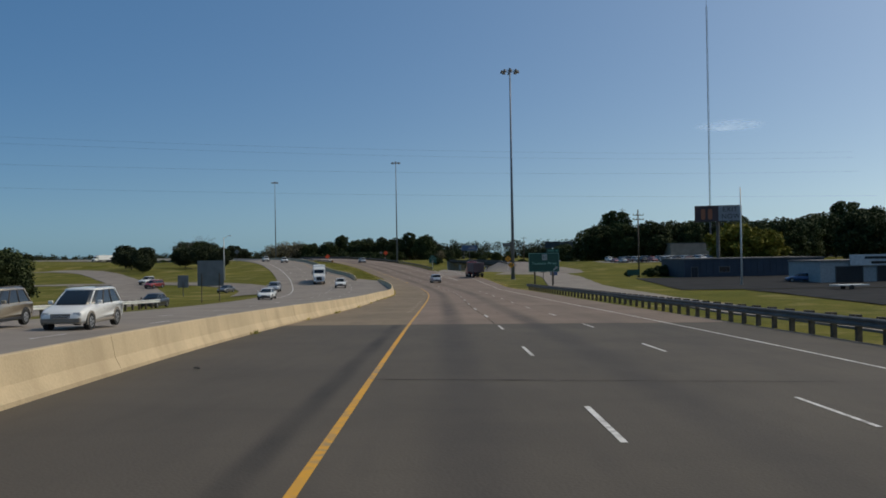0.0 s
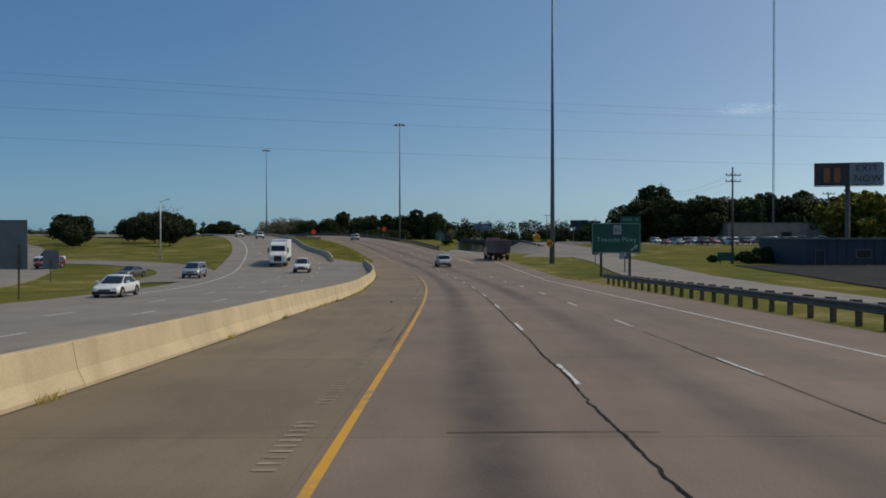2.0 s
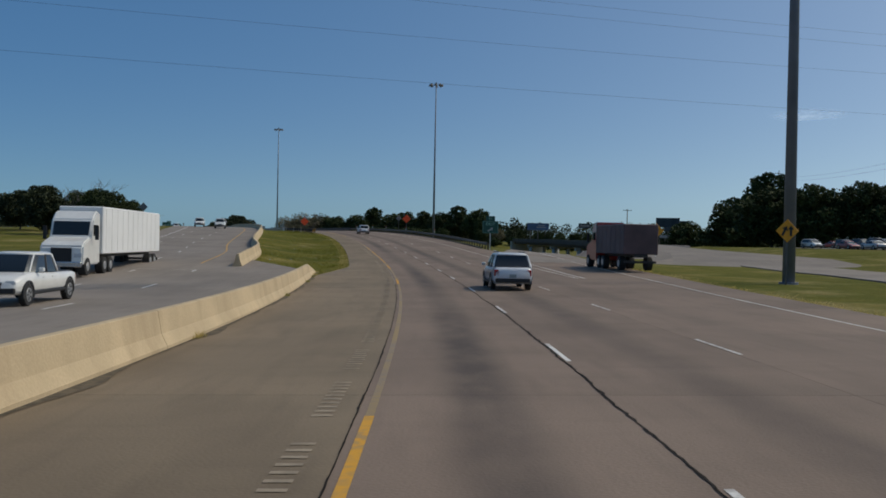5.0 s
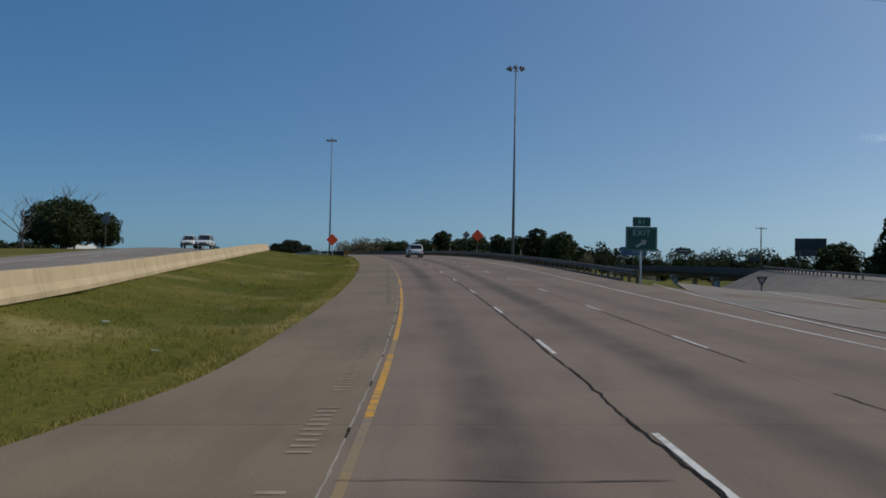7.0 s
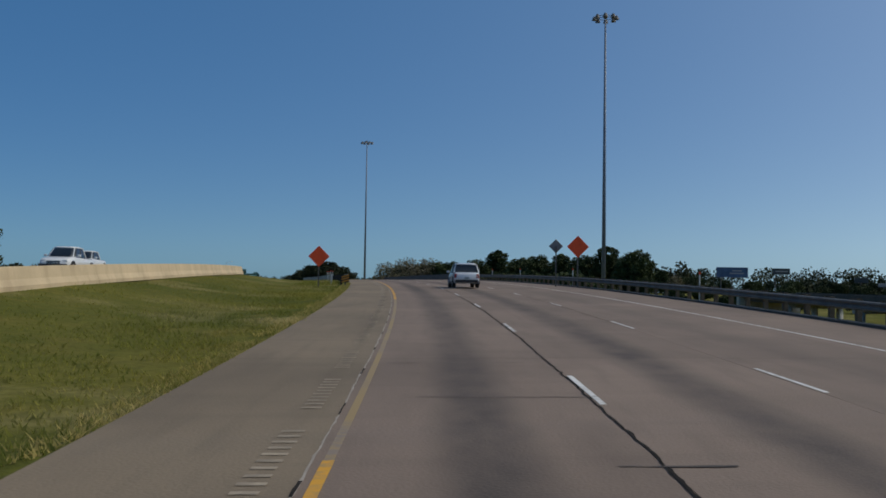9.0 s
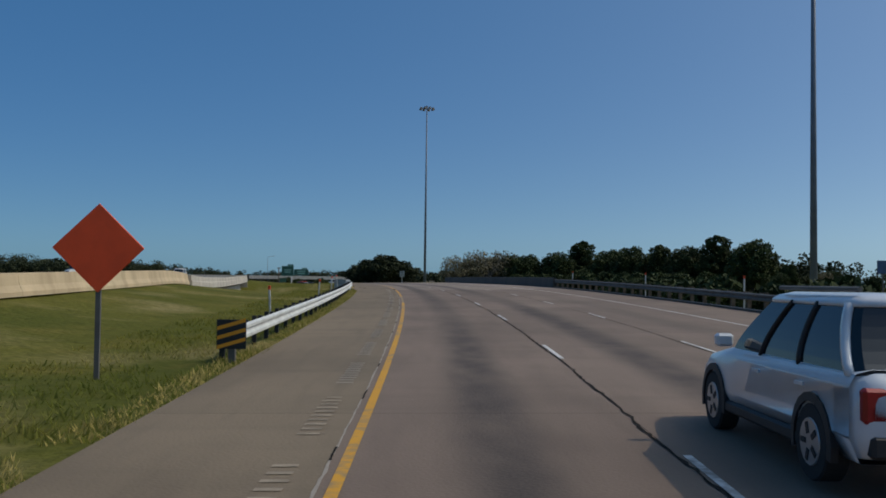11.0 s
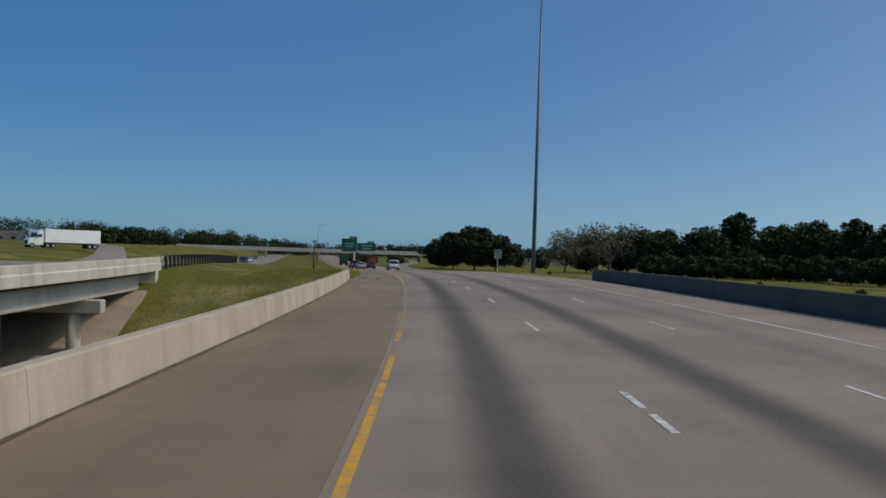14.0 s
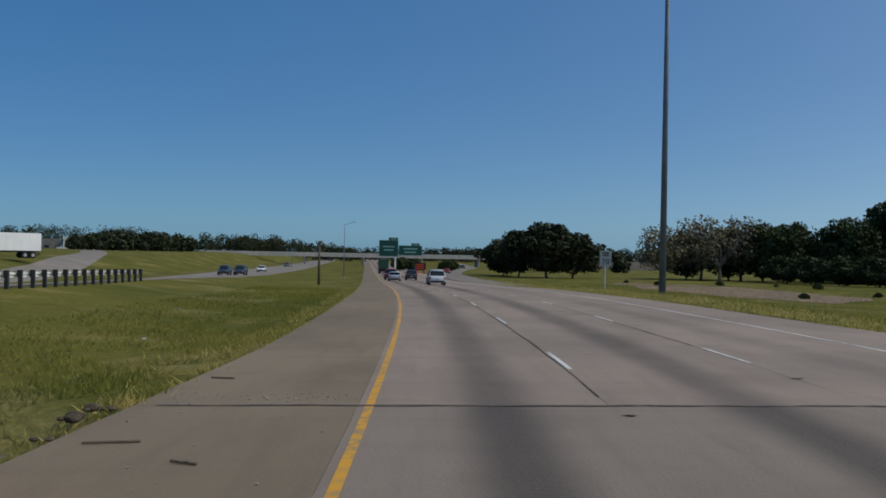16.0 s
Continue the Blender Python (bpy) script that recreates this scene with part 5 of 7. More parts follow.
for s_, v_, t_ in ((344.5, -4.7, -3), (362.5, -4.6, 4), (377.5, -4.7, 3), (386, -4.5, -5), (300, 15.4, 0), (329, 15.4, 0), (352, 15.5, 0), (368, 15.5, 0), (392, 16.3, 0)):
    delineator(g3(s_, v_) if v_ < 0 else at(s_, v_, -0.05), SIGNORANGE, tilt=t_, h=1.3 if v_ < 0 else 1.45)
# striped marker at the guardrail's end
p = g3(330.6, -3.3)
e = thing("object_marker", pose(p.x, p.y, p.z, 0, 0, 17), "black and yellow striped object marker at the guardrail end", "marker")
bm = bmesh.new()
box(bm, (0, 0, 0.62), (0.62, 0.03, 0.62))
b_o = part("board", bm, SIGNBLACK, e)
bm = bmesh.new()
for k in (-0.2, 0.0, 0.2):
    vs = [bm.verts.new(c) for c in ((-0.3, -0.02, 0.5 + k), (0.3, -0.02, 0.68 + k), (0.3, -0.02, 0.76 + k), (-0.3, -0.02, 0.58 + k))]
    bm.faces.new(vs)
part("stripe", bm, SIGNYELLOW, b_o)
sign_posts(e, (0.0,), 0.6)
# yellow arrow sign standing below the other bridge
p = at(427, -17.4); p.z = ground_z(427, -17.4)
e, board = plain_sign(p, 20, 0.6, 1.3, 1.3, SIGNYELLOW, "yellow arrow sign beside the columns below the bridge")
bm = bmesh.new()
arrow(bm, 0, 1.35, 0.5, 70)
part("arrow", bm, SIGNBLACK, board)


# ---------------------------------------------------------------- billboards


def billboard(x, y, top, w, h, yaw, mat, label, posts=1):
    z = ground_at(x, y)
    e = thing("billboard", pose(x, y, z, 0, 0, yaw), label, "billboard", "billboards")
    H = top - z
    bm = bmesh.new()
    box(bm, (0, 0, H - h / 2), (w, 0.35, h))
    bevel(bm, 0.04)
    board = part("board", bm, mat, e)
    for k in range(posts):
        x0 = 0 if posts == 1 else -w * 0.35 + k * w * 0.7 / (posts - 1)
        bm = bmesh.new()
        rod(bm, (x0, 0.3, -0.2), (x0, 0.3, H - h * 0.4), 0.35 if posts == 1 else 0.18, n=12)
        part("post", bm, DULLSTEEL, e)
    bm = bmesh.new()
    box(bm, (0, -0.55, H - h - 0.12), (w, 1.0, 0.06))
    for k in range(6):
        x0 = -w / 2 + w * k / 5
        rod(bm, (x0, -1.0, H - h - 0.1), (x0, -1.0, H - h + 0.35), 0.03, n=4)
    part("catwalk", bm, DULLSTEEL, e)
    return e, board, H


e, board, H = billboard(56.9, 190.5, 11.6, 9.2, 3.3, -14, BILLBROWN, "dark maroon and grey roadside billboard above the car lot")
bm = bmesh.new()
box(bm, (2.45, -0.19, H - 1.65), (4.6, 0.02, 3.1))
part("grey_half", bm, BILLGREY, board)
text_mesh("lettering", "EXIT", 1.35, BILLBROWN, board, 2.45, H - 0.9, -0.21)
text_mesh("lettering", "NOW", 1.35, BILLBROWN, board, 2.6, H - 2.35, -0.21)
for x0 in (-2.9, -1.5):
    bm = bmesh.new()
    panel(bm, x0, H - 1.8, 0.85, 2.2, t=0.02, r=0.3, y=-0.2)
    part("plain_shape", bm, BILLGOLD, board)
e, board, H = billboard(64.6, 491.2, 8.5, 9.0, 4.0, 0, BILLDARK, "dark billboard seen from behind above the trees", 2)
e, board, H = billboard(15.2, 547.2, 8.0, 9.6, 3.1, 10, BILLBLUE, "blue billboard with pale lettering above the trees", 3)
bm = bmesh.new()
for k, w in ((0.45, 3.0), (-0.35, 4.4)):
    box(bm, (1.4, -0.2, H - 1.5 + k), (w, 0.02, 0.4))
part("lettering", bm, BILLGREY, board)
e, board, H = billboard(44, 638, 10.2, 6.6, 2.4, 8, BILLDARK, "small dark billboard with a pale stripe", 2)
bm = bmesh.new()
box(bm, (0, -0.2, H - 1.2), (5, 0.02, 0.5))
part("lettering", bm, BILLGREY, board)
billboard(86, 690, 7.8, 6, 2.2, 0, BILLDARK, "stacked dark shop sign on a pole")
billboard(96, 690, 5.4, 6, 1.6, 0, BILLGREY, "stacked grey shop sign on a pole")
billboard(52, 440, 8.0, 7.5, 3.0, -20, BILLDARK, "dark billboard seen from behind beside a utility pole", 2)

# ---------------------------------------------------------------- vehicles


def loft(bm, rings):
    """Skins rings of equal length, closed round and capped."""
    vr = [[bm.verts.new(p) for p in r] for r in rings]
    n = len(vr[0])
    for a, b in zip(vr, vr[1:]):
        for i in range(n):
            bm.faces.new((a[i], a[(i + 1) % n], b[(i + 1) % n], b[i]))
    bm.faces.new(vr[0][::-1]), bm.faces.new(vr[-1])
    bmesh.ops.recalc_face_normals(bm, faces=bm.faces[:])


def body_ring(x, half, z0, z1, r=0.09):
    """Cross-section at length x: rounded shoulders, tucked sills."""
    return [(x, -half * 0.9, z0), (x, -half, z0 + (z1 - z0) * 0.28), (x, -half * 1.0, z1 - r * 1.6), (x, -half * 0.94, z1 - r * 0.4), (x, -half * 0.8, z1),
            (x, half * 0.8, z1), (x, half * 0.94, z1 - r * 0.4), (x, half, z1 - r * 1.6), (x, half, z0 + (z1 - z0) * 0.28), (x, half * 0.9, z0)]


SHAPES = {  # length, width, sill, bonnet, belt, roof, cabin from/to along the length, wheel radius
    "suv": dict(L=4.75, W=1.88, z0=0.3, hood=1.0, belt=1.08, roof=1.72, cab=(-2.25, 1.25), top=(-1.9, 0.35), wr=0.36, tail=1.08),
    "sedan": dict(L=4.7, W=1.8, z0=0.22, hood=0.86, belt=0.94, roof=1.43, cab=(-1.75, 1.15), top=(-1.05, 0.2), wr=0.32, tail=0.96),
    "pickup": dict(L=5.7, W=1.98, z0=0.4, hood=1.12, belt=1.18, roof=1.86, cab=(-0.95, 1.55), top=(-0.75, 0.8), wr=0.4, tail=1.1),
    "van": dict(L=5.1, W=1.95, z0=0.28, hood=1.05, belt=1.12, roof=1.76, cab=(-2.45, 1.75), top=(-2.25, 0.75), wr=0.35, tail=1.1),
}


def car(m, kind, paint, label, category, lower=None):
    """A vehicle with its nose towards +x of the pose."""
    S = SHAPES[kind]
    e = thing({"suv": "suv", "sedan": "car", "pickup": "pickup_truck", "van": "minivan"}[kind], m, label, category, "vehicles on the highway")
    L, half, z0 = S["L"] / 2, S["W"] / 2, S["z0"]
    c0, c1 = S["cab"]
    t0, t1 = S["top"]
    bm = bmesh.new()
    tail = S["tail"]
    loft(bm, [body_ring(-L, half * 0.86, z0 + 0.16, tail - 0.16), body_ring(-L + 0.1, half * 0.95, z0 + 0.05, tail - 0.02), body_ring(-L + 0.45, half, z0, tail),
              body_ring(c0, half, z0, tail + 0.01), body_ring(c1 - 0.25, half, z0, S["belt"]), body_ring(c1, half, z0, S["hood"] + 0.04),
              body_ring(L - 0.5, half * 0.97, z0, S["hood"] - 0.06), body_ring(L - 0.14, half * 0.9, z0 + 0.04, S["hood"] - 0.18), body_ring(L, half * 0.78, z0 + 0.14, S["hood"] - 0.34)])
    bevel(bm, 0.045, 2)
    body = part("body", bm, paint, e, smooth=True)
    belt, roof = S["belt"] - 0.05, S["roof"]
    hb, ht = half * 0.93, half * 0.76
    # glass house with a curved top, then roof and pillars over it
    def house(x_low, x_up, inset, zl, zu, steps=6):
        rings = []
        for i in range(steps + 1):
            u = i / steps
            k = 1 - (1 - u) ** 1.6
            x0 = x_low[0] + (x_up[0] - x_low[0]) * k
            x1 = x_low[1] + (x_up[1] - x_low[1]) * (u ** 1.25)
            y = hb + (ht - hb) * (u ** 1.3) + inset
            z = zl + (zu - zl) * u
            rings.append([(x0, -y * 0.9, z), (x0 + 0.12, -y, z), (x1 - 0.3, -y, z), (x1, -y * 0.72, z), (x1, y * 0.72, z), (x1 - 0.3, y, z), (x0 + 0.12, y, z), (x0, y * 0.9, z)])
        return rings
    rings = house((c0, c1), (t0, t1), 0.0, belt, roof - 0.07)
    bm = bmesh.new()
    loft(bm, rings)
    part("window_glass", bm, TINT, e, "dark tinted windows")
    bm = bmesh.new()
    top = rings[-1]
    cx = sum(p[0] for p in top) / 8
    loft(bm, [[(cx + (p[0] - cx) * f, p[1] * g, roof - 0.075 + dz) for p in top] for f, g, dz in ((1.03, 1.03, -0.03), (1.03, 1.03, 0.01), (0.98, 0.95, 0.05), (0.86, 0.78, 0.085))])
    part("roof", bm, paint, e, smooth=True)
    mids = [0.36, 0.7] if kind != "pickup" else [0.5]
    for sy in (-1, 1):
        for col, f, r in [(paint, None, 0.05), (paint, 1.0, 0.035)] + [(DARKTRIM, f, 0.035) for f in mids]:
            bm = bmesh.new()
            pts = []
            for ring in rings:
                a0, a1, b0, b1 = ring[0], ring[1], ring[2], ring[3]
                if f is None:
                    q = Vector(a1)
                elif f == 1.0:
                    q = Vector(b0).lerp(Vector(b1), 0.55)
                else:
                    q = Vector(a1).lerp(Vector(b0), f)
                pts.append(Vector((q.x, abs(q.y) * sy, q.z)))
            loft(bm, [[(q.x + r * math.cos(a), q.y + r * math.sin(a), q.z) for a in [i * math.tau / 6 for i in range(6)]] for q in pts])
            part("pillar", bm, col, e, smooth=True)
    # bumpers, grille, lamps, plate, mirrors
    bm = bmesh.new()
    for sx in (-1, 1):
        box(bm, (sx * (L - 0.06), 0, z0 + 0.16), (0.16, half * 1.72, 0.2))
    for sy in (-1, 1):
        box(bm, (0, sy * (half - 0.03), z0 + 0.05), (2 * L * 0.62, 0.08, 0.14))
    bevel(bm, 0.03)
    part("bumper_trim", bm, lower or DARKTRIM, e)
    bm = bmesh.new()
    box(bm, (L - 0.06, 0, S["hood"] - 0.37), (0.12, half * 0.85, 0.2))
    grille = part("grille", bm, DARKTRIM, e)
    bm = bmesh.new()
    for k in range(3):
        box(bm, (L + 0.0, 0, S["hood"] - 0.43 + k * 0.06), (0.03, half * 0.82, 0.018))
    part("grille_bar", bm, CHROME, grille)
    for sy in (-1, 1):
        bm = bmesh.new()
        box(bm, (L - 0.17, sy * half * 0.68, S["hood"] - 0.3), (0.24, half * 0.36, 0.17))
        bevel(bm, 0.035, 2)
        part("headlight", bm, LAMPGLASS, e)
        bm = bmesh.new()
        box(bm, (-L + 0.1, sy * half * 0.8, tail - 0.28), (0.2, half * 0.26, 0.3))
        bevel(bm, 0.03)
        part("tail_light", bm, REDLAMP, e)
        bm = bmesh.new()
        box(bm, (c1 - 0.45, sy * (half + 0.1), belt + 0.12), (0.14, 0.2, 0.15))
        bevel(bm, 0.03)
        part("wing_mirror", bm, paint, e)
        bm = bmesh.new()
        for k in range(2):
            box(bm, (c0 + (c1 - c0) * (0.3 + 0.34 * k), sy * (half + 0.005), belt - 0.16), (0.2, 0.03, 0.035))
        part("door_handle", bm, paint, e)
    bm = bmesh.new()
    box(bm, (-L - 0.0, 0, tail - 0.42), (0.03, 0.32, 0.16))
    part("number_plate", bm, SIGNWHITE, e)
    wr = S["wr"]
    for sx in (-L + 0.9, L - 0.88):
        for sy in (-1, 1):
            y = sy * (half - 0.1)
            bm = bmesh.new()
            rod(bm, (sx, y - sy * 0.12, wr), (sx, y + sy * 0.115, wr), wr, n=22)
            bevel(bm, 0.02)
            wheel = part("wheel", bm, RUBBER, e)
            bm = bmesh.new()
            arcs = [math.pi * (1.16 * i / 12 - 0.08) for i in range(13)]
            loft(bm, [[(sx + (wr + dr) * math.cos(a), sy * (half - 0.015) + dy, wr + (wr + dr) * math.sin(a)) for dr, dy in ((0.015, -0.04), (0.015, 0.04), (0.1, 0.035), (0.1, -0.035))] for a in arcs])
            part("wheel_arch", bm, lower or DARKTRIM, e)
            bm = bmesh.new()
            rod(bm, (sx, y + sy * 0.09, wr), (sx, y + sy * 0.125, wr), wr * 0.66, wr * 0.6, n=18)
            part("rim", bm, RIM, wheel)
            bm = bmesh.new()
            for i in range(5):
                a0 = math.tau * i / 5
                box(bm, (sx + wr * 0.36 * math.cos(a0), y + sy * 0.128, wr + wr * 0.36 * math.sin(a0)), (wr * 0.3, 0.012, wr * 0.14), Matrix.Rotation(-a0, 4, 'Y'))
            part("rim_slot", bm, DARKTRIM, wheel)
    if kind == "suv":
        bm = bmesh.new()
        for sy in (-1, 1):
            rod(bm, (t0 + 0.15, sy * ht * 0.86, roof + 0.05), (t1 - 0.2, sy * ht * 0.86, roof + 0.05), 0.025, n=6)
        part("roof_rail", bm, DULLSTEEL, e)
    if kind == "pickup":
        bm = bmesh.new()
        box(bm, ((-L + c0) / 2 - 0.02, 0, tail + 0.012), (c0 + L - 0.25, half * 1.6, 0.02))
        part("bed", bm, DARKTRIM, e)
    return e


P_WHITE = car_paint("white_paint", (0.75, 0.74, 0.7))
P_PEARL = car_paint("pearl_white_paint", (0.62, 0.64, 0.66))
P_TAN = car_paint("champagne_paint", (0.36, 0.3, 0.22), 0.3)
P_SILVER = car_paint("silver_paint", (0.42, 0.43, 0.45), 0.5)
P_BLUE = car_paint("blue_paint", (0.03, 0.09, 0.2), 0.3)
P_BLACK = car_paint("black_paint", (0.015, 0.015, 0.016))
P_RED = car_paint("red_paint", (0.3, 0.02, 0.018))
P_GREY = car_paint("grey_paint", (0.12, 0.125, 0.13), 0.4)
P_GOLD = simple("lower_cladding", (0.22, 0.19, 0.15), 0.6)


def on_opp(s, off):
    """A place in the oncoming lanes, nose towards us."""
    v = opp_r(s) - off
    return pose(*xy(s, v), zopp(s, v) + 0.02, 0, 0, math.degrees(heading(s)) - 90)


def on_road(s, v):
    return pose(*xy(s, v), zroad(s, v) + 0.02, 0, 0, math.degrees(heading(s)) + 90)


def parked(x, y, yaw):
    return pose(x, y, ground_at(x, y) + 0.05, 0, 0, yaw)


car(on_opp(39.6, 7.9), "suv", P_WHITE, "white SUV with grey-brown lower trim on the far lanes", "suv", P_GOLD)
car(on_opp(40.5, 12.4), "suv", P_TAN, "champagne-coloured SUV on the far lanes", "suv")
car(on_opp(118, 15.5), "sedan", P_WHITE, "white saloon car in the far lanes", "car")
car(on_opp(176, 8.6), "pickup", P_WHITE, "white pickup truck in the far lanes", "pickup truck")
car(on_opp(163, 20.0), "van", P_SILVER, "silver minivan joining from the slip road", "minivan")
car(on_opp(318, 7.0), "pickup", P_WHITE, "white pickup truck behind the concrete barrier", "pickup truck")
car(on_opp(338, 11.0), "pickup", P_WHITE, "white pickup truck following on the far lanes", "pickup truck")
car(on_opp(455, 9.0), "suv", P_WHITE, "white SUV crossing the concrete bridge", "suv")
car(on_opp(612, 3.6), "suv", P_BLACK, "black SUV on the distant oncoming lanes", "suv")
car(on_opp(616, 6.8), "suv", P_BLACK, "black SUV beside another on the oncoming lanes", "suv")
car(on_opp(668, 5.5), "sedan", P_WHITE, "white car on the distant oncoming lanes", "car")
car(on_opp(790, 9.0), "sedan", P_GREY, "grey car far away on the oncoming lanes", "car")
car(on_road(555, 5.4), "suv", P_PEARL, "white SUV with dark rear glass ahead on the highway", "suv")
car(on_road(186, 5.4), "suv", P_PEARL, "white SUV with dark rear glass before the exit", "suv")
car(on_road(321, 5.4), "suv", P_PEARL, "white SUV with dark rear glass past the exit", "suv")
car(on_road(592, 1.9), "sedan", P_SILVER, "silver saloon car far ahead", "car")
car(on_road(606, 1.7), "pickup", P_RED, "dark red pickup truck far ahead", "pickup truck")
car(on_road(627, 1.9), "sedan", P_RED, "red car far ahead in the inner lane", "car")
car(on_road(610, 5.3), "suv", P_BLACK, "black SUV far ahead", "suv")
for s_, v_, c_, n_ in ((712, 20.5, P_RED, "dark red"), (800, 32, P_BLACK, "black"), (830, 37.5, P_GREY, "grey")):
    car(pose(*xy(s_, v_), ground_z(s_, v_) + 0.1, 0, 0, math.degrees(heading(s_)) + 80), "sedan", c_, n_ + " car on the distant ramp", "car")
for (x_, y_, yw, k_, c_, n_) in ((-29.5, 93, -92, "sedan", P_BLACK, "black car on the service road"), (-62, 196, -105, "van", P_RED, "dark red van on the service road"),
                                 (-66, 205, -105, "pickup", P_WHITE, "white pickup on the service road"), (-41, 172, -100, "sedan", P_GREY, "dark grey car on the slip road")):
    car(parked(x_, y_, yw), k_, c_, n_, SHAPES and ("car" if k_ == "sedan" else k_))


def box_truck(m, long, paint_cab, paint_box, label, h=3.9):
    """A lorry with its nose towards +x."""
    e = thing("truck", m, label, "truck", "vehicles on the highway")
    bm = bmesh.new()
    box(bm, (-long / 2, 0, 1.15 + (h - 1.15) / 2), (long, 2.5, h - 1.15))
    bevel(bm, 0.05)
    cargo = part("cargo_box", bm, paint_box, e)
    for k in range(int(long / 1.2)):
        for sy in (-1, 1):
            bm = bmesh.new()
            box(bm, (-0.6 - k * 1.2, sy * 1.256, 1.2 + (h - 1.2) / 2), (0.03, 0.02, h - 1.4))
            part("side_rib", bm, paint_box, cargo)
    bm = bmesh.new()
    box(bm, (-long / 2, 0, 1.05), (long, 1.0, 0.22))
    box(bm, (-long + 0.15, 0, 0.62), (0.12, 2.3, 0.16))
    part("chassis", bm, DARKTRIM, e)
    bm = bmesh.new()
    pts = [(0.25, 0.6), (0.25, 3.55), (0.9, 3.6), (1.5, 3.1), (1.85, 2.15), (3.0, 1.85), (3.3, 1.6), (3.35, 0.55)]
    prism(bm, pts, -1.15, 1.15)
    bevel(bm, 0.09, 2)
    cab = part("cab", bm, paint_cab, e)
    bm = bmesh.new()
    prism(bm, [(1.535, 3.0), (1.57, 3.0), (1.9, 2.2), (1.86, 2.2)], -0.98, 0.98)
    for sy in (-1, 1):
        box(bm, (1.05, sy * 1.145, 2.5), (0.9, 0.03, 0.62))
    part("windscreen", bm, TINT, cab)
    bm = bmesh.new()
    box(bm, (3.33, 0, 1.15), (0.06, 1.1, 0.75))
    part("grille", bm, DARKTRIM, cab)
    for sy in (-1, 1):
        bm = bmesh.new()
        box(bm, (3.28, sy * 0.88, 1.12), (0.14, 0.4, 0.22))
        part("headlight", bm, LAMPGLASS, cab)
        bm = bmesh.new()
        box(bm, (1.75, sy * 1.42, 2.35), (0.14, 0.18, 0.75))
        part("mirror", bm, DARKTRIM, cab)
    bm = bmesh.new()
    box(bm, (3.32, 0, 0.62), (0.22, 2.2, 0.3))
    bevel(bm, 0.04)
    part("bumper", bm, CHROME, cab)
    for x in (2.6, -0.6, -1.8) + ((-long + 2.4, -long + 1.2) if long > 9 else (-long + 1.4,)):
        for sy in (-1, 1):
            bm = bmesh.new()
            rod(bm, (x, sy * 0.75, 0.5), (x, sy * 1.2, 0.5), 0.5, n=22)
            bevel(bm, 0.03)
            wheel = part("wheel", bm, RUBBER, e)
            bm = bmesh.new()
            rod(bm, (x, sy * 1.17, 0.5), (x, sy * 1.215, 0.5), 0.28, 0.24, n=16)
            part("rim", bm, RIM, wheel)
    return e


WHITEBOX = simple("white_trailer", (0.78, 0.78, 0.76), 0.5, 0, 0.04, 0.5)
MAROON = simple("dull_maroon_box", (0.1, 0.06, 0.065), 0.6, 0, 0.25, 0.6)
GREENBOX = simple("dark_green_box", (0.012, 0.07, 0.045), 0.6, 0, 0.2, 0.6)
box_truck(on_opp(196, 12.6), 14.0, P_WHITE, WHITEBOX, "white semi-trailer truck in the far lanes")
box_truck(pose(-202, 534, ground_at(-202, 534) + 0.14, 0, 0, -110), 12.0, P_WHITE, WHITEBOX, "white semi-trailer passing behind the guardrail")
box_truck(on_road(212, 17.6), 7.5, P_RED, MAROON, "dull maroon truck leaving by the exit lane", 3.3)
box_truck(on_road(690, 2.0), 8.0, P_RED, GREENBOX, "dark green truck far ahead", 3.6)

# ---------------------------------------------------------------- buildings
BLUESHEET = simple("blue_grey_sheet", (0.035, 0.047, 0.065), 0.7, 0, 0.15, 0.4)
SHOPWHITE = simple("shop_white", (0.52, 0.52, 0.5), 0.8, 0, 0.12, 0.4)
BRICKTAN = simple("tan_wall", (0.3, 0.25, 0.2), 0.9, 0, 0.15, 0.5)
BRICKRED = simple("red_wall", (0.3, 0.06, 0.04), 0.9, 0, 0.12, 0.5)
ROOFGREY = simple("roof_grey", (0.16, 0.15, 0.14), 0.9, 0, 0.2, 0.4)
LOT = simple("parking_asphalt", (0.03, 0.029, 0.028), 0.9, 0, 0.25, 0.3)
LOT.node_tree.nodes["Principled BSDF"].inputs["Specular IOR Level"].default_value = 0.08
PALELOT = simple("pale_parking_lot", (0.2, 0.19, 0.17), 0.9, 0, 0.2, 0.3)


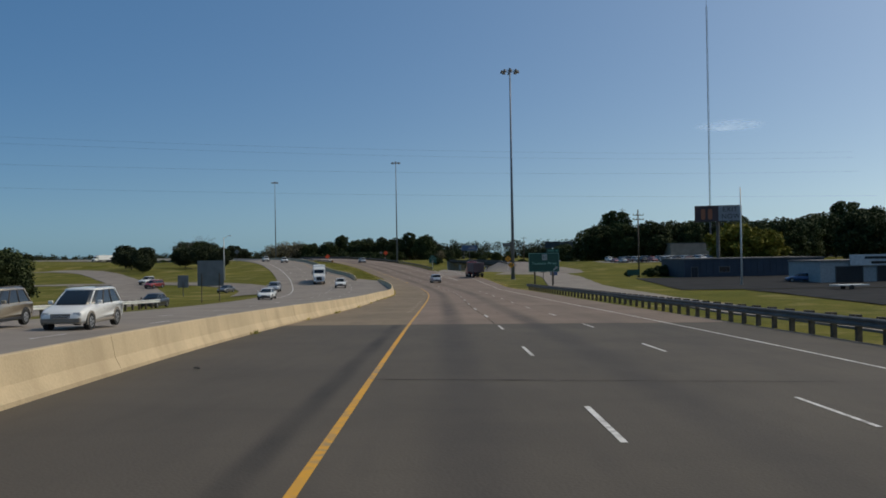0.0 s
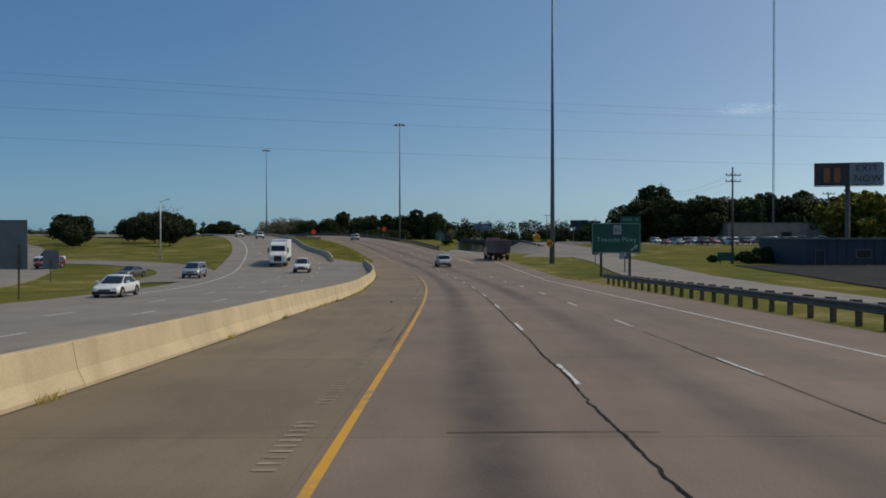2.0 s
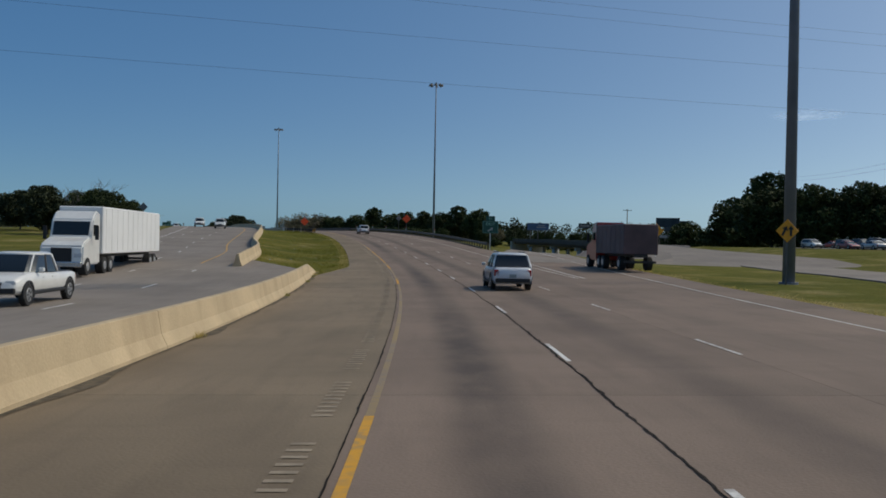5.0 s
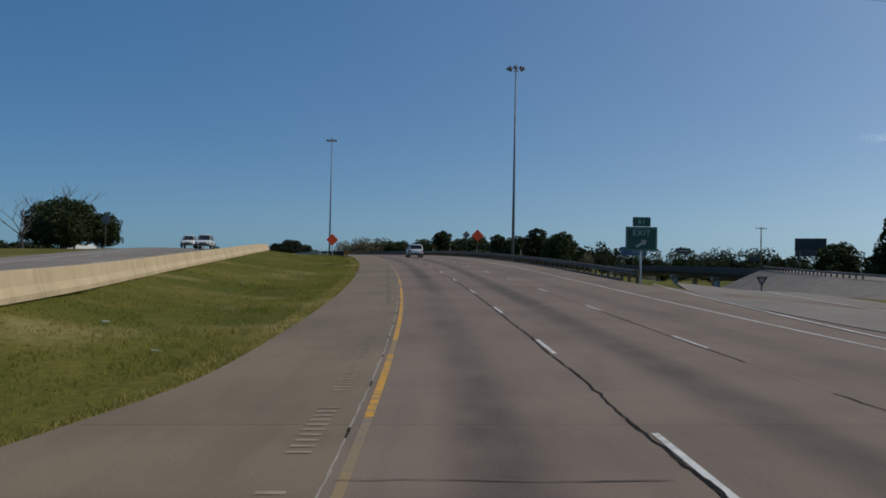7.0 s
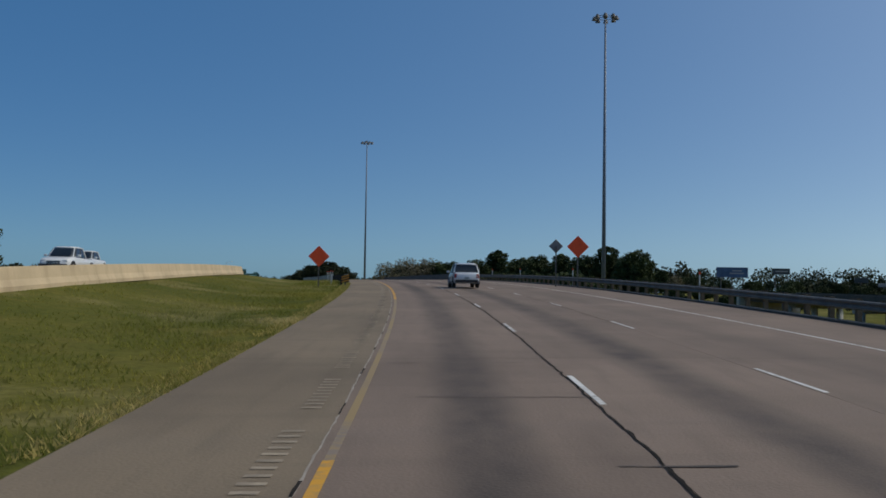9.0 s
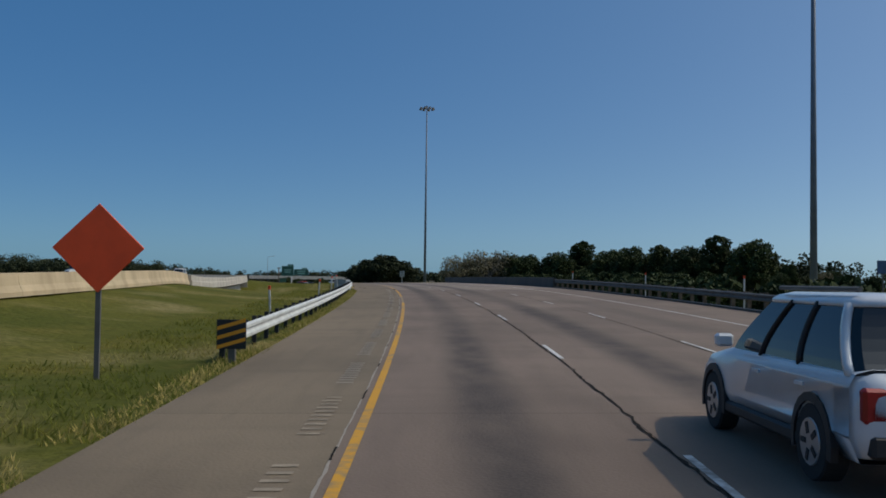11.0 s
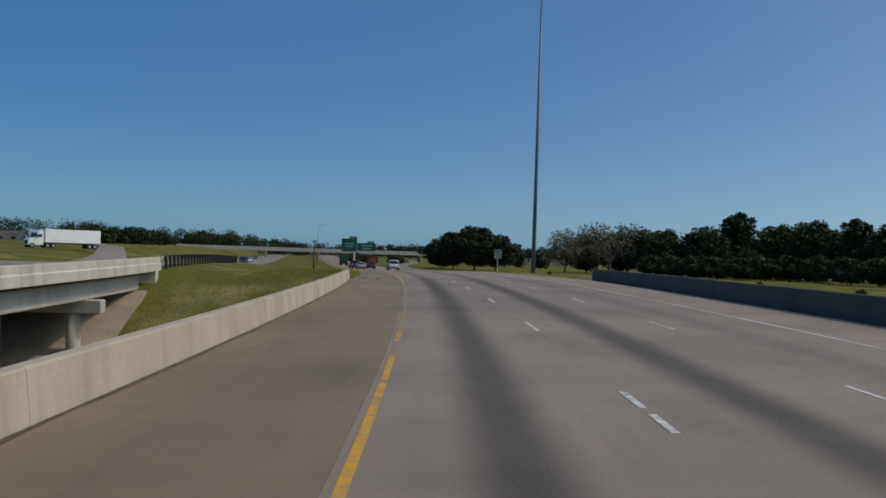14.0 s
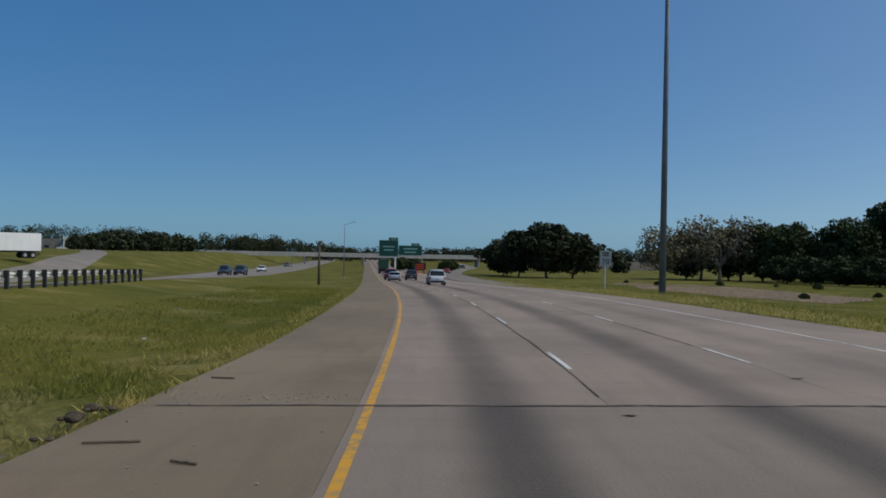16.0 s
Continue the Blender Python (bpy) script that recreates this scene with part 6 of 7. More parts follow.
def hall(name, x, y, yaw, w, d, h, wall, roofm, label, category="building", openings=(), gable=0.0, z=None, ribs=0):
    """A plain building; its front faces -y. openings: (x, z, width, height, material)."""
    z = ground_at(x, y) - 0.15 if z is None else z
    e = thing(name, pose(x, y, z, 0, 0, yaw), label, category)
    bm = bmesh.new()
    box(bm, (0, d / 2, h / 2 - 0.4), (w, d, h + 0.8))
    body = part("wall", bm, wall, e)
    bm = bmesh.new()
    if gable:
        prism(bm, [(-d / 2 - 0.4, h - 0.02), (0, h + gable), (d / 2 + 0.4, h - 0.02)], -w / 2 - 0.3, w / 2 + 0.3)
        bm.transform(Matrix.Translation((0, d / 2, 0)) @ Matrix.Rotation(radians(90), 4, 'Z'))
    else:
        box(bm, (0, d / 2, h + 0.1), (w + 0.3, d + 0.3, 0.25))
    part("roof", bm, roofm, e)
    for k in range(ribs):
        bm = bmesh.new()
        box(bm, (-w / 2 + (k + 0.5) * w / ribs, -0.03, h / 2), (0.08, 0.06, h - 0.1))
        part("rib", bm, wall, body)
    for ox, oz, ow, oh, om in openings:
        bm = bmesh.new()
        box(bm, (ox, -0.01, oz), (ow, 0.08, oh))
        win = part("window" if om is TINT else "door", bm, om, e)
        bm = bmesh.new()
        for sx, sz, bw, bh in ((0, oh / 2 + 0.05, ow + 0.2, 0.1), (0, -oh / 2 - 0.05, ow + 0.2, 0.1), (ow / 2 + 0.05, 0, 0.1, oh), (-ow / 2 - 0.05, 0, 0.1, oh)):
            box(bm, (ox + sx, -0.03, oz + sz), (bw, 0.12, bh))
        part("frame", bm, ROOFGREY, win)
    return e


def lot(name, pts, mat, label):
    bm = bmesh.new()
    n = 12
    (x0, y0), (x1, y1), (x2, y2), (x3, y3) = pts
    grid = [[None] * (n + 1) for _ in range(n + 1)]
    for i in range(n + 1):
        for j in range(n + 1):
            a, b = i / n, j / n
            x = (x0 * (1 - a) + x1 * a) * (1 - b) + (x3 * (1 - a) + x2 * a) * b
            y = (y0 * (1 - a) + y1 * a) * (1 - b) + (y3 * (1 - a) + y2 * a) * b
            grid[i][j] = bm.verts.new((x, y, ground_at(x, y) + 0.09))
    for i in range(n):
        for j in range(n):
            bm.faces.new((grid[i][j], grid[i + 1][j], grid[i + 1][j + 1], grid[i][j + 1]))
    bmesh.ops.recalc_face_normals(bm, faces=bm.faces[:])
    return tagged(part(name, bm, mat), label, "parking lot", kind="structure")


lot("parking_lot", [(40, 84), (96, 84), (96, 119), (40, 122)], LOT, "dark asphalt forecourt")
lot("yard", [(32, 124), (82, 121), (82, 183), (38, 183)], LOT, "dark asphalt yard")
lot("car_lot", [(52, 284), (112, 280), (116, 334), (54, 334)], PALELOT, "pale parking lot full of cars")
hall("blue_building", 61.8, 183, 1, 28, 18, 3.7, BLUESHEET, ROOFGREY, "long dull blue-grey metal building in shade", openings=((-12, 1.1, 1.2, 2.1, DARKTRIM), (-6, 1.7, 2.0, 1.0, TINT)), z=-3.2, ribs=22)
e = hall("auto_shop", 68.5, 142, 2, 21, 12, 3.7, simple("shaded_white_wall", (0.34, 0.34, 0.33)), ROOFGREY, "white auto shop with dark open bays", openings=((-6, 1.5, 4.2, 2.8, DARKTRIM), (0.5, 1.5, 4.2, 2.8, DARKTRIM)), z=-3.5)
bm = bmesh.new()
box(bm, (2.0, -0.3, 3.9), (16, 0.3, 1.7))
fascia = part("fascia_sign", bm, simple("fascia_white", (0.5, 0.52, 0.52)), e, "white sign board with dark lettering")
for k, w in ((0.35, 7.5), (-0.4, 5.5)):
    bm = bmesh.new()
    box(bm, (0.0, -0.46, 3.9 + k), (w, 0.02, 0.4))
    part("lettering", bm, SIGNBLACK, fascia)
hall("long_warehouse", 122, 340, 0, 76, 20, 6.0, BRICKTAN, ROOFGREY, "long low tan warehouse behind the car lot", openings=((-20, 2, 3, 2.4, DARKTRIM), (5, 2, 3, 2.4, DARKTRIM)), ribs=14)
hall("white_house", 44, 395, -5, 12, 8, 3.2, SHOPWHITE, ROOFGREY, "small white house with a grey gable roof", "house", ((-3, 1.6, 1.2, 1.2, TINT), (2.5, 1.6, 1.2, 1.2, TINT)), 1.8)
hall("white_house", 66, 415, 5, 10, 8, 3.0, SHOPWHITE, ROOFGREY, "small white bungalow among trees", "house", ((-2, 1.6, 1.2, 1.2, TINT), (2.5, 1.4, 1.0, 2.0, DARKTRIM)), 1.6)
hall("grey_house", -70, 720, 20, 14, 9, 3.0, BRICKTAN, ROOFGREY, "low grey-roofed house beyond the trees", "house", ((-4, 1.5, 1.4, 1.2, TINT), (3, 1.5, 1.4, 1.2, TINT)), 2.0)
hall("grey_house", -45, 735, 25, 11, 8, 3.0, SHOPWHITE, ROOFGREY, "low pale house beyond the verge", "house", ((-3, 1.5, 1.4, 1.2, TINT),), 1.8)
e = hall("restaurant", -590, 925, 46, 24, 14, 5.4, BRICKTAN, SHOPWHITE, "tan and white roadside restaurant with red panels on the grass", openings=((-9.2, 2.2, 2.6, 3.6, TINT), (-5.2, 2.2, 2.6, 3.6, TINT), (-1.2, 2.2, 2.6, 3.6, TINT), (10, 2.2, 2.4, 3.6, TINT)), z=4.3)
bm = bmesh.new()
box(bm, (-3, 6.4, 6.1), (18.4, 14, 1.7))
part("parapet_band", bm, SHOPWHITE, e)
for x_ in (-11.4, -7.2, -3.2, 0.8, 11.6):
    bm = bmesh.new()
    box(bm, (x_, -0.5, 2.3), (0.8, 0.8, 6.2))
    part("pillar", bm, SHOPWHITE, e)
bm = bmesh.new()
box(bm, (5, -0.4, 3.0), (5.4, 0.9, 7.4))
part("entrance_wall", bm, BRICKRED, e, "red entrance wall")
bm = bmesh.new()
box(bm, (5, -0.9, 1.2), (1.8, 0.14, 2.6))
part("door", bm, TINT, e)
bm = bmesh.new()
box(bm, (4, 1, -1.2), (40, 22, 1.6))
part("terrace", bm, BRIDGE, e, "pale concrete terrace edge")
hall("grey_store", -611, 908, 46, 24, 14, 7.0, ROOFGREY, ROOFGREY, "low grey store beside the restaurant", openings=((-5, 1.6, 3, 2, TINT), (4, 1.6, 3, 2, TINT)))
for k, (x_, y_, w_, h_) in enumerate(((-640, 1150, 60, 6), (-520, 1250, 70, 7), (-330, 1330, 50, 8), (-60, 980, 46, 9), (-190, 1300, 60, 6), (-760, 620, 90, 6), (-690, 420, 70, 5), (-30, 900, 30, 12))):
    hall("far_building", x_, y_, 20, w_, 20, h_, (SHOPWHITE, BRICKTAN, ROOFGREY)[k % 3], ROOFGREY, "pale low commercial building on the horizon", openings=tuple((-w_ / 2 + 6 + i * 9, h_ / 2, 4, h_ * 0.4, TINT) for i in range(int(w_ / 9))))

# parked cars
prnd = random.Random(11)
proto = [car(parked(56, 288, 100), "sedan", P_SILVER, "silver car parked on the pale lot", "car"), car(parked(62, 288, 100), "suv", P_BLACK, "black SUV parked on the pale lot", "suv"),
         car(parked(69, 287, 100), "van", P_WHITE, "white minivan parked on the pale lot", "minivan"), car(parked(76, 287, 100), "sedan", P_RED, "dark red car parked on the pale lot", "car"),
         car(parked(84, 287, 100), "pickup", P_GREY, "grey pickup parked on the pale lot", "pickup truck")]
for o in proto:
    o["group"] = "parked cars"
k = 0
for row, (y0, n) in enumerate(((295, 14), (303, 14), (313, 14), (322, 13))):
    for i in range(n):
        x = 55 + row + i * 3.9 + prnd.uniform(-0.3, 0.3)
        if prnd.random() < 0.18:
            continue
        y = y0 - 0.1 * i + prnd.uniform(-0.5, 0.5)
        copy_thing(prnd.choice(proto), parked(x, y, 100 + prnd.choice((0, 180)) + prnd.uniform(-3, 3)))
car(parked(57, 147, 170), "sedan", P_BLUE, "blue car parked by the auto shop", "car")["group"] = "parked cars"
# trailer on the forecourt
e = thing("flat_trailer", parked(52, 118, 10), "low flat trailer on the forecourt", "trailer")
bm = bmesh.new()
box(bm, (0, 0, 0.6), (4.5, 1.9, 0.12))
part("deck", bm, GALV, e)
for sy in (-1, 1):
    bm = bmesh.new()
    rod(bm, (-0.3, sy * 0.85, 0.32), (-0.3, sy * 1.02, 0.32), 0.32, n=16)
    part("wheel", bm, RUBBER, e)

# ---------------------------------------------------------------- trees


def branchy(bm, base, tip, r, rng, depth, ends):
    """A limb that forks; ends collects the twig tips."""
    mid = base.lerp(tip, 0.5) + Vector((rng.uniform(-1, 1), rng.uniform(-1, 1), 0)) * (tip - base).length * 0.06
    rod(bm, base, mid, r, r * 0.8, 6, False)
    rod(bm, mid, tip, r * 0.8, r * 0.55, 6, False)
    if depth == 0:
        ends.append(tip)
        return
    d = tip - base
    for k in range(rng.choice((2, 3))):
        a = rng.uniform(0, math.tau)
        out = Vector((math.cos(a), math.sin(a), rng.uniform(0.1, 0.9))).normalized()
        t2 = tip + (d.normalized() * 0.55 + out * 0.75) * d.length * rng.uniform(0.5, 0.75)
        branchy(bm, tip, t2, r * 0.5, rng, depth - 1, ends)


def leaf_cloud(bm, centre, rad, n, size, rng):
    """Small leaf sprays over an uneven clump, densest near its skin."""
    ph = rng.uniform(0, 50)
    for _ in range(n):
        d = Vector((rng.gauss(0, 1), rng.gauss(0, 1), rng.gauss(0, 1) + 0.25)).normalized()
        k = 0.9 + 0.4 * noise.noise(d * 2.1 + Vector((ph, 0, 0)))
        rr = k * (rng.random() ** 0.22)
        p = centre + Vector((d.x * rad[0], d.y * rad[1], d.z * rad[2])) * rr
        u = Vector((rng.gauss(0, 1), rng.gauss(0, 1), rng.gauss(0, 0.6))).normalized()
        w = u.cross(Vector((rng.gauss(0, 1), rng.gauss(0, 1), rng.gauss(0, 1)))).normalized()
        sz = size * rng.uniform(0.5, 1.25)
        vs = [bm.verts.new(p + u * sz * a + w * sz * b) for a, b in ((-1, -0.5), (1, -0.3), (0.1, 0.9))]
        bm.faces.new(vs)


def make_tree(name, seed, h, spread, leaf, label, density=1.0, bare=False, trunk_frac=0.3, size=0.34, category="tree", group="roadside trees"):
    rng = random.Random(seed)
    e = thing(name, pose(0, 0, -500), label, category, group)
    bm = bmesh.new()
    ends = []
    fork = Vector((rng.uniform(-0.3, 0.3), rng.uniform(-0.3, 0.3), h * trunk_frac))
    rod(bm, (0, 0, -0.5), fork, 0.026 * h, 0.018 * h, 9, False)
    for k in range(5 if not bare else 7):
        a = k * math.tau / 5 + rng.uniform(-0.4, 0.4)
        tip = fork + Vector((math.cos(a) * spread * 0.3, math.sin(a) * spread * 0.3, h * rng.uniform(0.12, 0.3)))
        branchy(bm, fork, tip, 0.011 * h, rng, 2 if bare else 1, ends)
    branchy(bm, fork, fork + Vector((0, 0, h * (0.3 if bare else 0.24))), 0.012 * h, rng, 2 if bare else 1, ends)
    part("trunk", bm, BAREBARK if bare else BARK, e)
    if density:
        bm = bmesh.new()
        low = h * trunk_frac * 0.7
        cz, rz, rxy = (h + low) / 2, (h - low) / 2, spread / 2
        lobes = 34 if density > 0.7 else 26
        for k in range(lobes):                   # billows over the crown's skin, by the golden angle
            up = 1 - 2 * (k + 0.5) / lobes
            a = k * 2.39996 + rng.uniform(-0.5, 0.5)
            wide = math.sqrt(max(0.0, 1 - up * up)) ** 0.8
            out = rng.uniform(0.6, 0.82) * (1.06 if up < 0 else 1.0)
            r = rxy * rng.uniform(0.24, 0.4)
            q = Vector((math.cos(a) * rxy * wide * out, math.sin(a) * rxy * wide * out, cz + up * (rz - r * 0.75)))
            leaf_cloud(bm, q, (r, r, r * 0.82), int(150 * density), size, rng)
        leaf_cloud(bm, Vector((0, 0, cz)), (rxy * 0.62, rxy * 0.62, rz * 0.7), int(700 * density), size * 1.7, rng)
        for t in ends:
            leaf_cloud(bm, t, (rxy * 0.28, rxy * 0.28, rxy * 0.22), int(90 * density), size, rng)
        part("crown", bm, leaf, e)
    return e


T = {"round": make_tree("oak_tree", 1, 10, 9.5, LEAFDARK, "dark broad-crowned oak tree on the grass", 1.3, trunk_frac=0.12),
     "broad": make_tree("oak_tree", 2, 9, 11, LEAFDARK, "dark wide oak tree with an uneven crown", 1.3, trunk_frac=0.1),
     "tall": make_tree("elm_tree", 3, 15, 9, LEAF, "tall deep green tree in the tree line", 1.4, trunk_frac=0.06),
     "full": make_tree("elm_tree", 4, 12, 11, LEAF, "full deep green tree in the tree line", 1.4, trunk_frac=0.05),
     "yellow": make_tree("yellowing_tree", 5, 8, 7.5, LEAFYEL, "yellowing green tree beside the building", 1.3, trunk_frac=0.2),
     "sparse": make_tree("thin_tree", 6, 10, 9, LEAFDRY, "thin brownish tree with half-bare branches", 0.5, trunk_frac=0.15, size=0.24),
     "bare": make_tree("bare_tree", 7, 11, 7, LEAFDRY, "leafless grey tree with thin twigs", 0, True, 0.2),
     "bush": make_tree("bush", 8, 3.2, 4.2, LEAF, "low dense dark green bush", 0.8, trunk_frac=0.08, size=0.22, category="bush", group="bushes")}


def plant(kind, x, y, scale=1.0, turn=None, top=None, z=None):
    rngp = random.Random(int(x * 7 + y * 13))
    z = ground_at(x, y) if z is None else z
    base_h = {"round": 10.6, "broad": 9.6, "tall": 14.5, "full": 12, "yellow": 8.2, "sparse": 10.6, "bare": 11.5, "bush": 3.2}[kind]
    if top is not None:
        scale = (top - z) / base_h
    o = copy_thing(T[kind], Matrix.Translation((x, y, z - 0.1)) @ Matrix.Rotation(rngp.uniform(0, 6.28) if turn is None else turn, 4, 'Z'))
    o.scale = (scale * rngp.uniform(0.9, 1.12), scale * rngp.uniform(0.9, 1.12), scale)
    return o


# line of trees right of the bridge and beyond
for k_, x_, y_, top_ in (("broad", -164, 660, 9.0), ("round", -157, 652, 11.0), ("round", -149, 650, 13.0), ("broad", -144, 654, 10.6), ("full", -168, 672, 8.2), ("sparse", -126, 668, 13.5), ("sparse", -117, 672, 16), ("bare", -112, 668, 16), ("sparse", -108, 676, 16), ("full", -103, 676, 13), ("full", -96, 670, 13), ("full", -122, 680, 11), ("full", -112, 684, 12),
                         ("full", -84, 668, 14), ("tall", -75.6, 679, 18.3), ("full", -64, 670, 15), ("full", -55, 662, 16), ("tall", -44, 655, 16), ("full", -34, 648, 15.5), ("tall", -24, 640, 18.5), ("full", -13, 628, 17), ("tall", -3, 618, 8.5),
                         ("full", 8, 606, 6.5), ("full", 18, 596, 5), ("full", 28, 588, 4.5), ("full", 40, 580, 4.5), ("full", 52, 572, 4), ("full", -48, 700, 15), ("full", -20, 690, 15), ("full", 64, 560, 3), ("full", 76, 548, 3), ("full", -70, 640, 7), ("bush", -60, 628, -0.5),
                         ("full", 84, 530, 6), ("full", 92, 505, 7.5), ("tall", 103, 498, 11), ("full", 30, 530, 4), ("sparse", -2, 540, 6), ("round", 4, 556, 5), ("full", -10, 560, 5), ("full", -28, 570, 5.5), ("full", 20, 545, 4), ("full", 36, 520, 2.5), ("full", 50, 505, 2.5)):
    plant(k_, x_, y_, top=top_)
for x_, y_ in ((4, 520), (14, 500), (24, 478), (40, 470), (54, 455), (-4, 512), (8, 488), (18, 468), (30, 452), (-84, 640), (-78, 634), (-90, 646), (-72, 630), (-66, 622), (-60, 616), (-54, 610), (-48, 602), (-42, 596), (-96, 652), (-36, 590)):
    plant("bush", x_, y_, 1.9 if y_ > 585 else 1.2)
for k in range(11):
    q = g3(404 + k * 5.2, 25 + 7 * noise.noise((k * 1.7, 0.5, 0)))
    plant("bush", q.x, q.y, 1.5 + 0.5 * noise.noise((k * 2.3, 3.5, 0)))
for k in range(10):
    q = g3(346 + k * 5.8, 21.5 + 3 * noise.noise((k * 1.3, 7.5, 0)))
    plant("bush", q.x, q.y, 1.1 + 0.35 * noise.noise((k * 2.9, 4.5, 0)))
srnd = random.Random(45)
for k in range(18):                              # scrub between the verge and the tree line
    q = g3(srnd.uniform(476, 640), srnd.uniform(44, 68))
    plant("bush", q.x, q.y, srnd.uniform(0.16, 0.38))
# trees behind the car lot and shops
for k_, x_, y_, top_ in (("tall", 79, 420, 21), ("full", 66, 405, 14), ("full", 92, 425, 15), ("full", 106, 395, 15.5), ("tall", 122, 380, 17), ("full", 118, 340, 14), ("full", 132, 330, 15), ("full", 140, 305, 15.5), ("tall", 152, 295, 17), ("full", 165, 300, 16),
                         ("full", 56, 430, 7), ("full", 44, 440, 2.8), ("full", 128, 300, 13), ("full", 122, 318, 12), ("yellow", 66, 206, 8.8), ("yellow", 71, 204, 7.5), ("full", 80, 215, 10), ("tall", 118, 269, 16), ("full", 128, 275, 15), ("full", 108, 262, 13), ("full", 98, 250, 10), ("full", 90, 240, 8), ("full", 104, 230, 12), ("full", 114, 222, 13), ("full", 80, 352, 14.5), ("full", 70, 356, 14), ("full", 62, 362, 13.5), ("full", 92, 372, 15),
                         ("tall", 94, 92, 11), ("full", 99, 366, 14.5), ("tall", 106, 372, 16), ("full", 112, 366, 15), ("full", 120, 370, 15), ("full", 32, 460, 2.4), ("full", 20, 480, 2.2), ("full", 4, 600, 6), ("full", 110, 130, 13), ("full", 120, 100, 13), ("full", 108, 84, 12)):
    plant(k_, x_, y_, top=top_)
for x_, y_, sc in ((43.5, 193, 0.6), (46, 196, 0.75), (48.5, 197, 0.9), (44.5, 198, 0.6), (40, 200, 0.4)):
    plant("bush", x_, y_, sc)
# trees on the grass islands of the other side
for k_, x_, y_, sc in (("round", -74, 282, 0.75), ("broad", -82, 290, 0.75), ("round", -90, 276, 0.75), ("round", -66, 268, 0.6), ("broad", -98, 288, 0.75), ("round", -106, 305, 0.8), ("round", -86, 262, 0.55), ("bare", -90, 338, 1.15), ("bare", -96, 336, 0.95), ("full", -83, 326, 0.5),
                       ("full", -84, 331, 0.64), ("full", -88, 334, 0.7), ("full", -81, 334, 0.5), ("full", -92, 342, 0.7), ("full", -98, 346, 0.7), ("full", -50.5, 104, 0.58), ("full", -53, 110, 0.62), ("full", -56, 104, 0.62), ("full", -62, 112, 0.66), ("full", -70, 100, 0.6)):
    plant(k_, x_, y_, sc)
for x_, y_, sc in ((-205, 690, 1.2), (-215, 700, 1.4), (-200, 705, 1.3)):
    plant("bush", x_, y_, sc)
for o in T.values():
    o.matrix_world = Matrix.Translation((240 + 14 * list(T.values()).index(o), 120, ground_at(240 + 14 * list(T.values()).index(o), 120)))

# far woods, nobody could count them


def far_woods():
    rng = random.Random(21)
    nrg = np.random.default_rng(21)
    quads = []

    def unit(n, flat=1.0):
        d = nrg.normal(size=(n, 3)) * (1, 1, flat)
        return d / np.linalg.norm(d, axis=1)[:, None]

    def clump(x, y, z, r, h, n):
        """One crown: several leafy billows, full down to the ground."""
        lobes = 7
        for k in range(lobes):
            a, up = rng.uniform(0, math.tau), (k + 0.6) / lobes
            wide = math.sin(math.pi * (0.25 + 0.62 * up)) * 0.6
            c = np.array((x + math.cos(a) * r * wide, y + math.sin(a) * r * wide, z + h * (0.1 + 0.72 * up)))
            m = n // lobes
            d = unit(m) * (r * 0.52, r * 0.52, h * 0.2)
            p = c + d * (nrg.random((m, 1)) ** 0.22)
            u = unit(m, 0.6) * nrg.uniform(0.35, 0.85, (m, 1))
            w = np.cross(u, unit(m))
            w = w / np.linalg.norm(w, axis=1)[:, None] * nrg.uniform(0.35, 0.8, (m, 1))
            quads.append(np.stack((p - u, p + w, p + u, p - w), axis=1))

    bands = (((-436, 796), (-338, 722), 54, 6, 9), ((-605, 1000), (-735, 890), 60, 15, 20), ((-585, 985), (-420, 1010), 56, 10, 15), ((-700, 500), (-560, 640), 40, 8, 12), ((-440, 1150), (-60, 1050), 120, 9, 13),
             ((-110, 940), (120, 760), 80, 14, 18), ((-260, 980), (-240, 990), 8, 10, 15), ((-420, 1180), (0, 1250), 90, 10, 16), ((60, 760), (260, 600), 60, 7, 11), ((150, 520), (300, 360), 60, 12, 17),
             ((150, 280), (240, 60), 50, 11, 15), ((-700, 300), (-440, 300), 50, 7, 12), ((-900, 700), (-640, 900), 60, 9, 13), ((-640, 1000), (-430, 1180), 70, 8, 13),
             ((-190, 760), (-170, 800), 10, 6, 9), ((-100, 700), (10, 660), 55, 11, 15.5))
    for (x0, y0), (x1, y1), n, h0, h1 in bands:
        for i in range(n):
            t = rng.random()
            x, y = x0 + (x1 - x0) * t + rng.uniform(-14, 14), y0 + (y1 - y0) * t + rng.uniform(-14, 14)
            h = rng.uniform(h0, h1)
            clump(x, y, ground_at(x, y), h * rng.uniform(0.42, 0.62), h, 300)
    me = bpy.data.meshes.new("far_woods")
    pts = np.concatenate(quads).reshape(-1, 3)
    me.from_pydata(pts.tolist(), [], np.arange(len(pts)).reshape(-1, 4).tolist())
    me.materials.append(LEAFDARK)
    return tagged(new("far_woods", me), "dark distant woods along the horizon", "trees", kind="stuff")


far_woods()

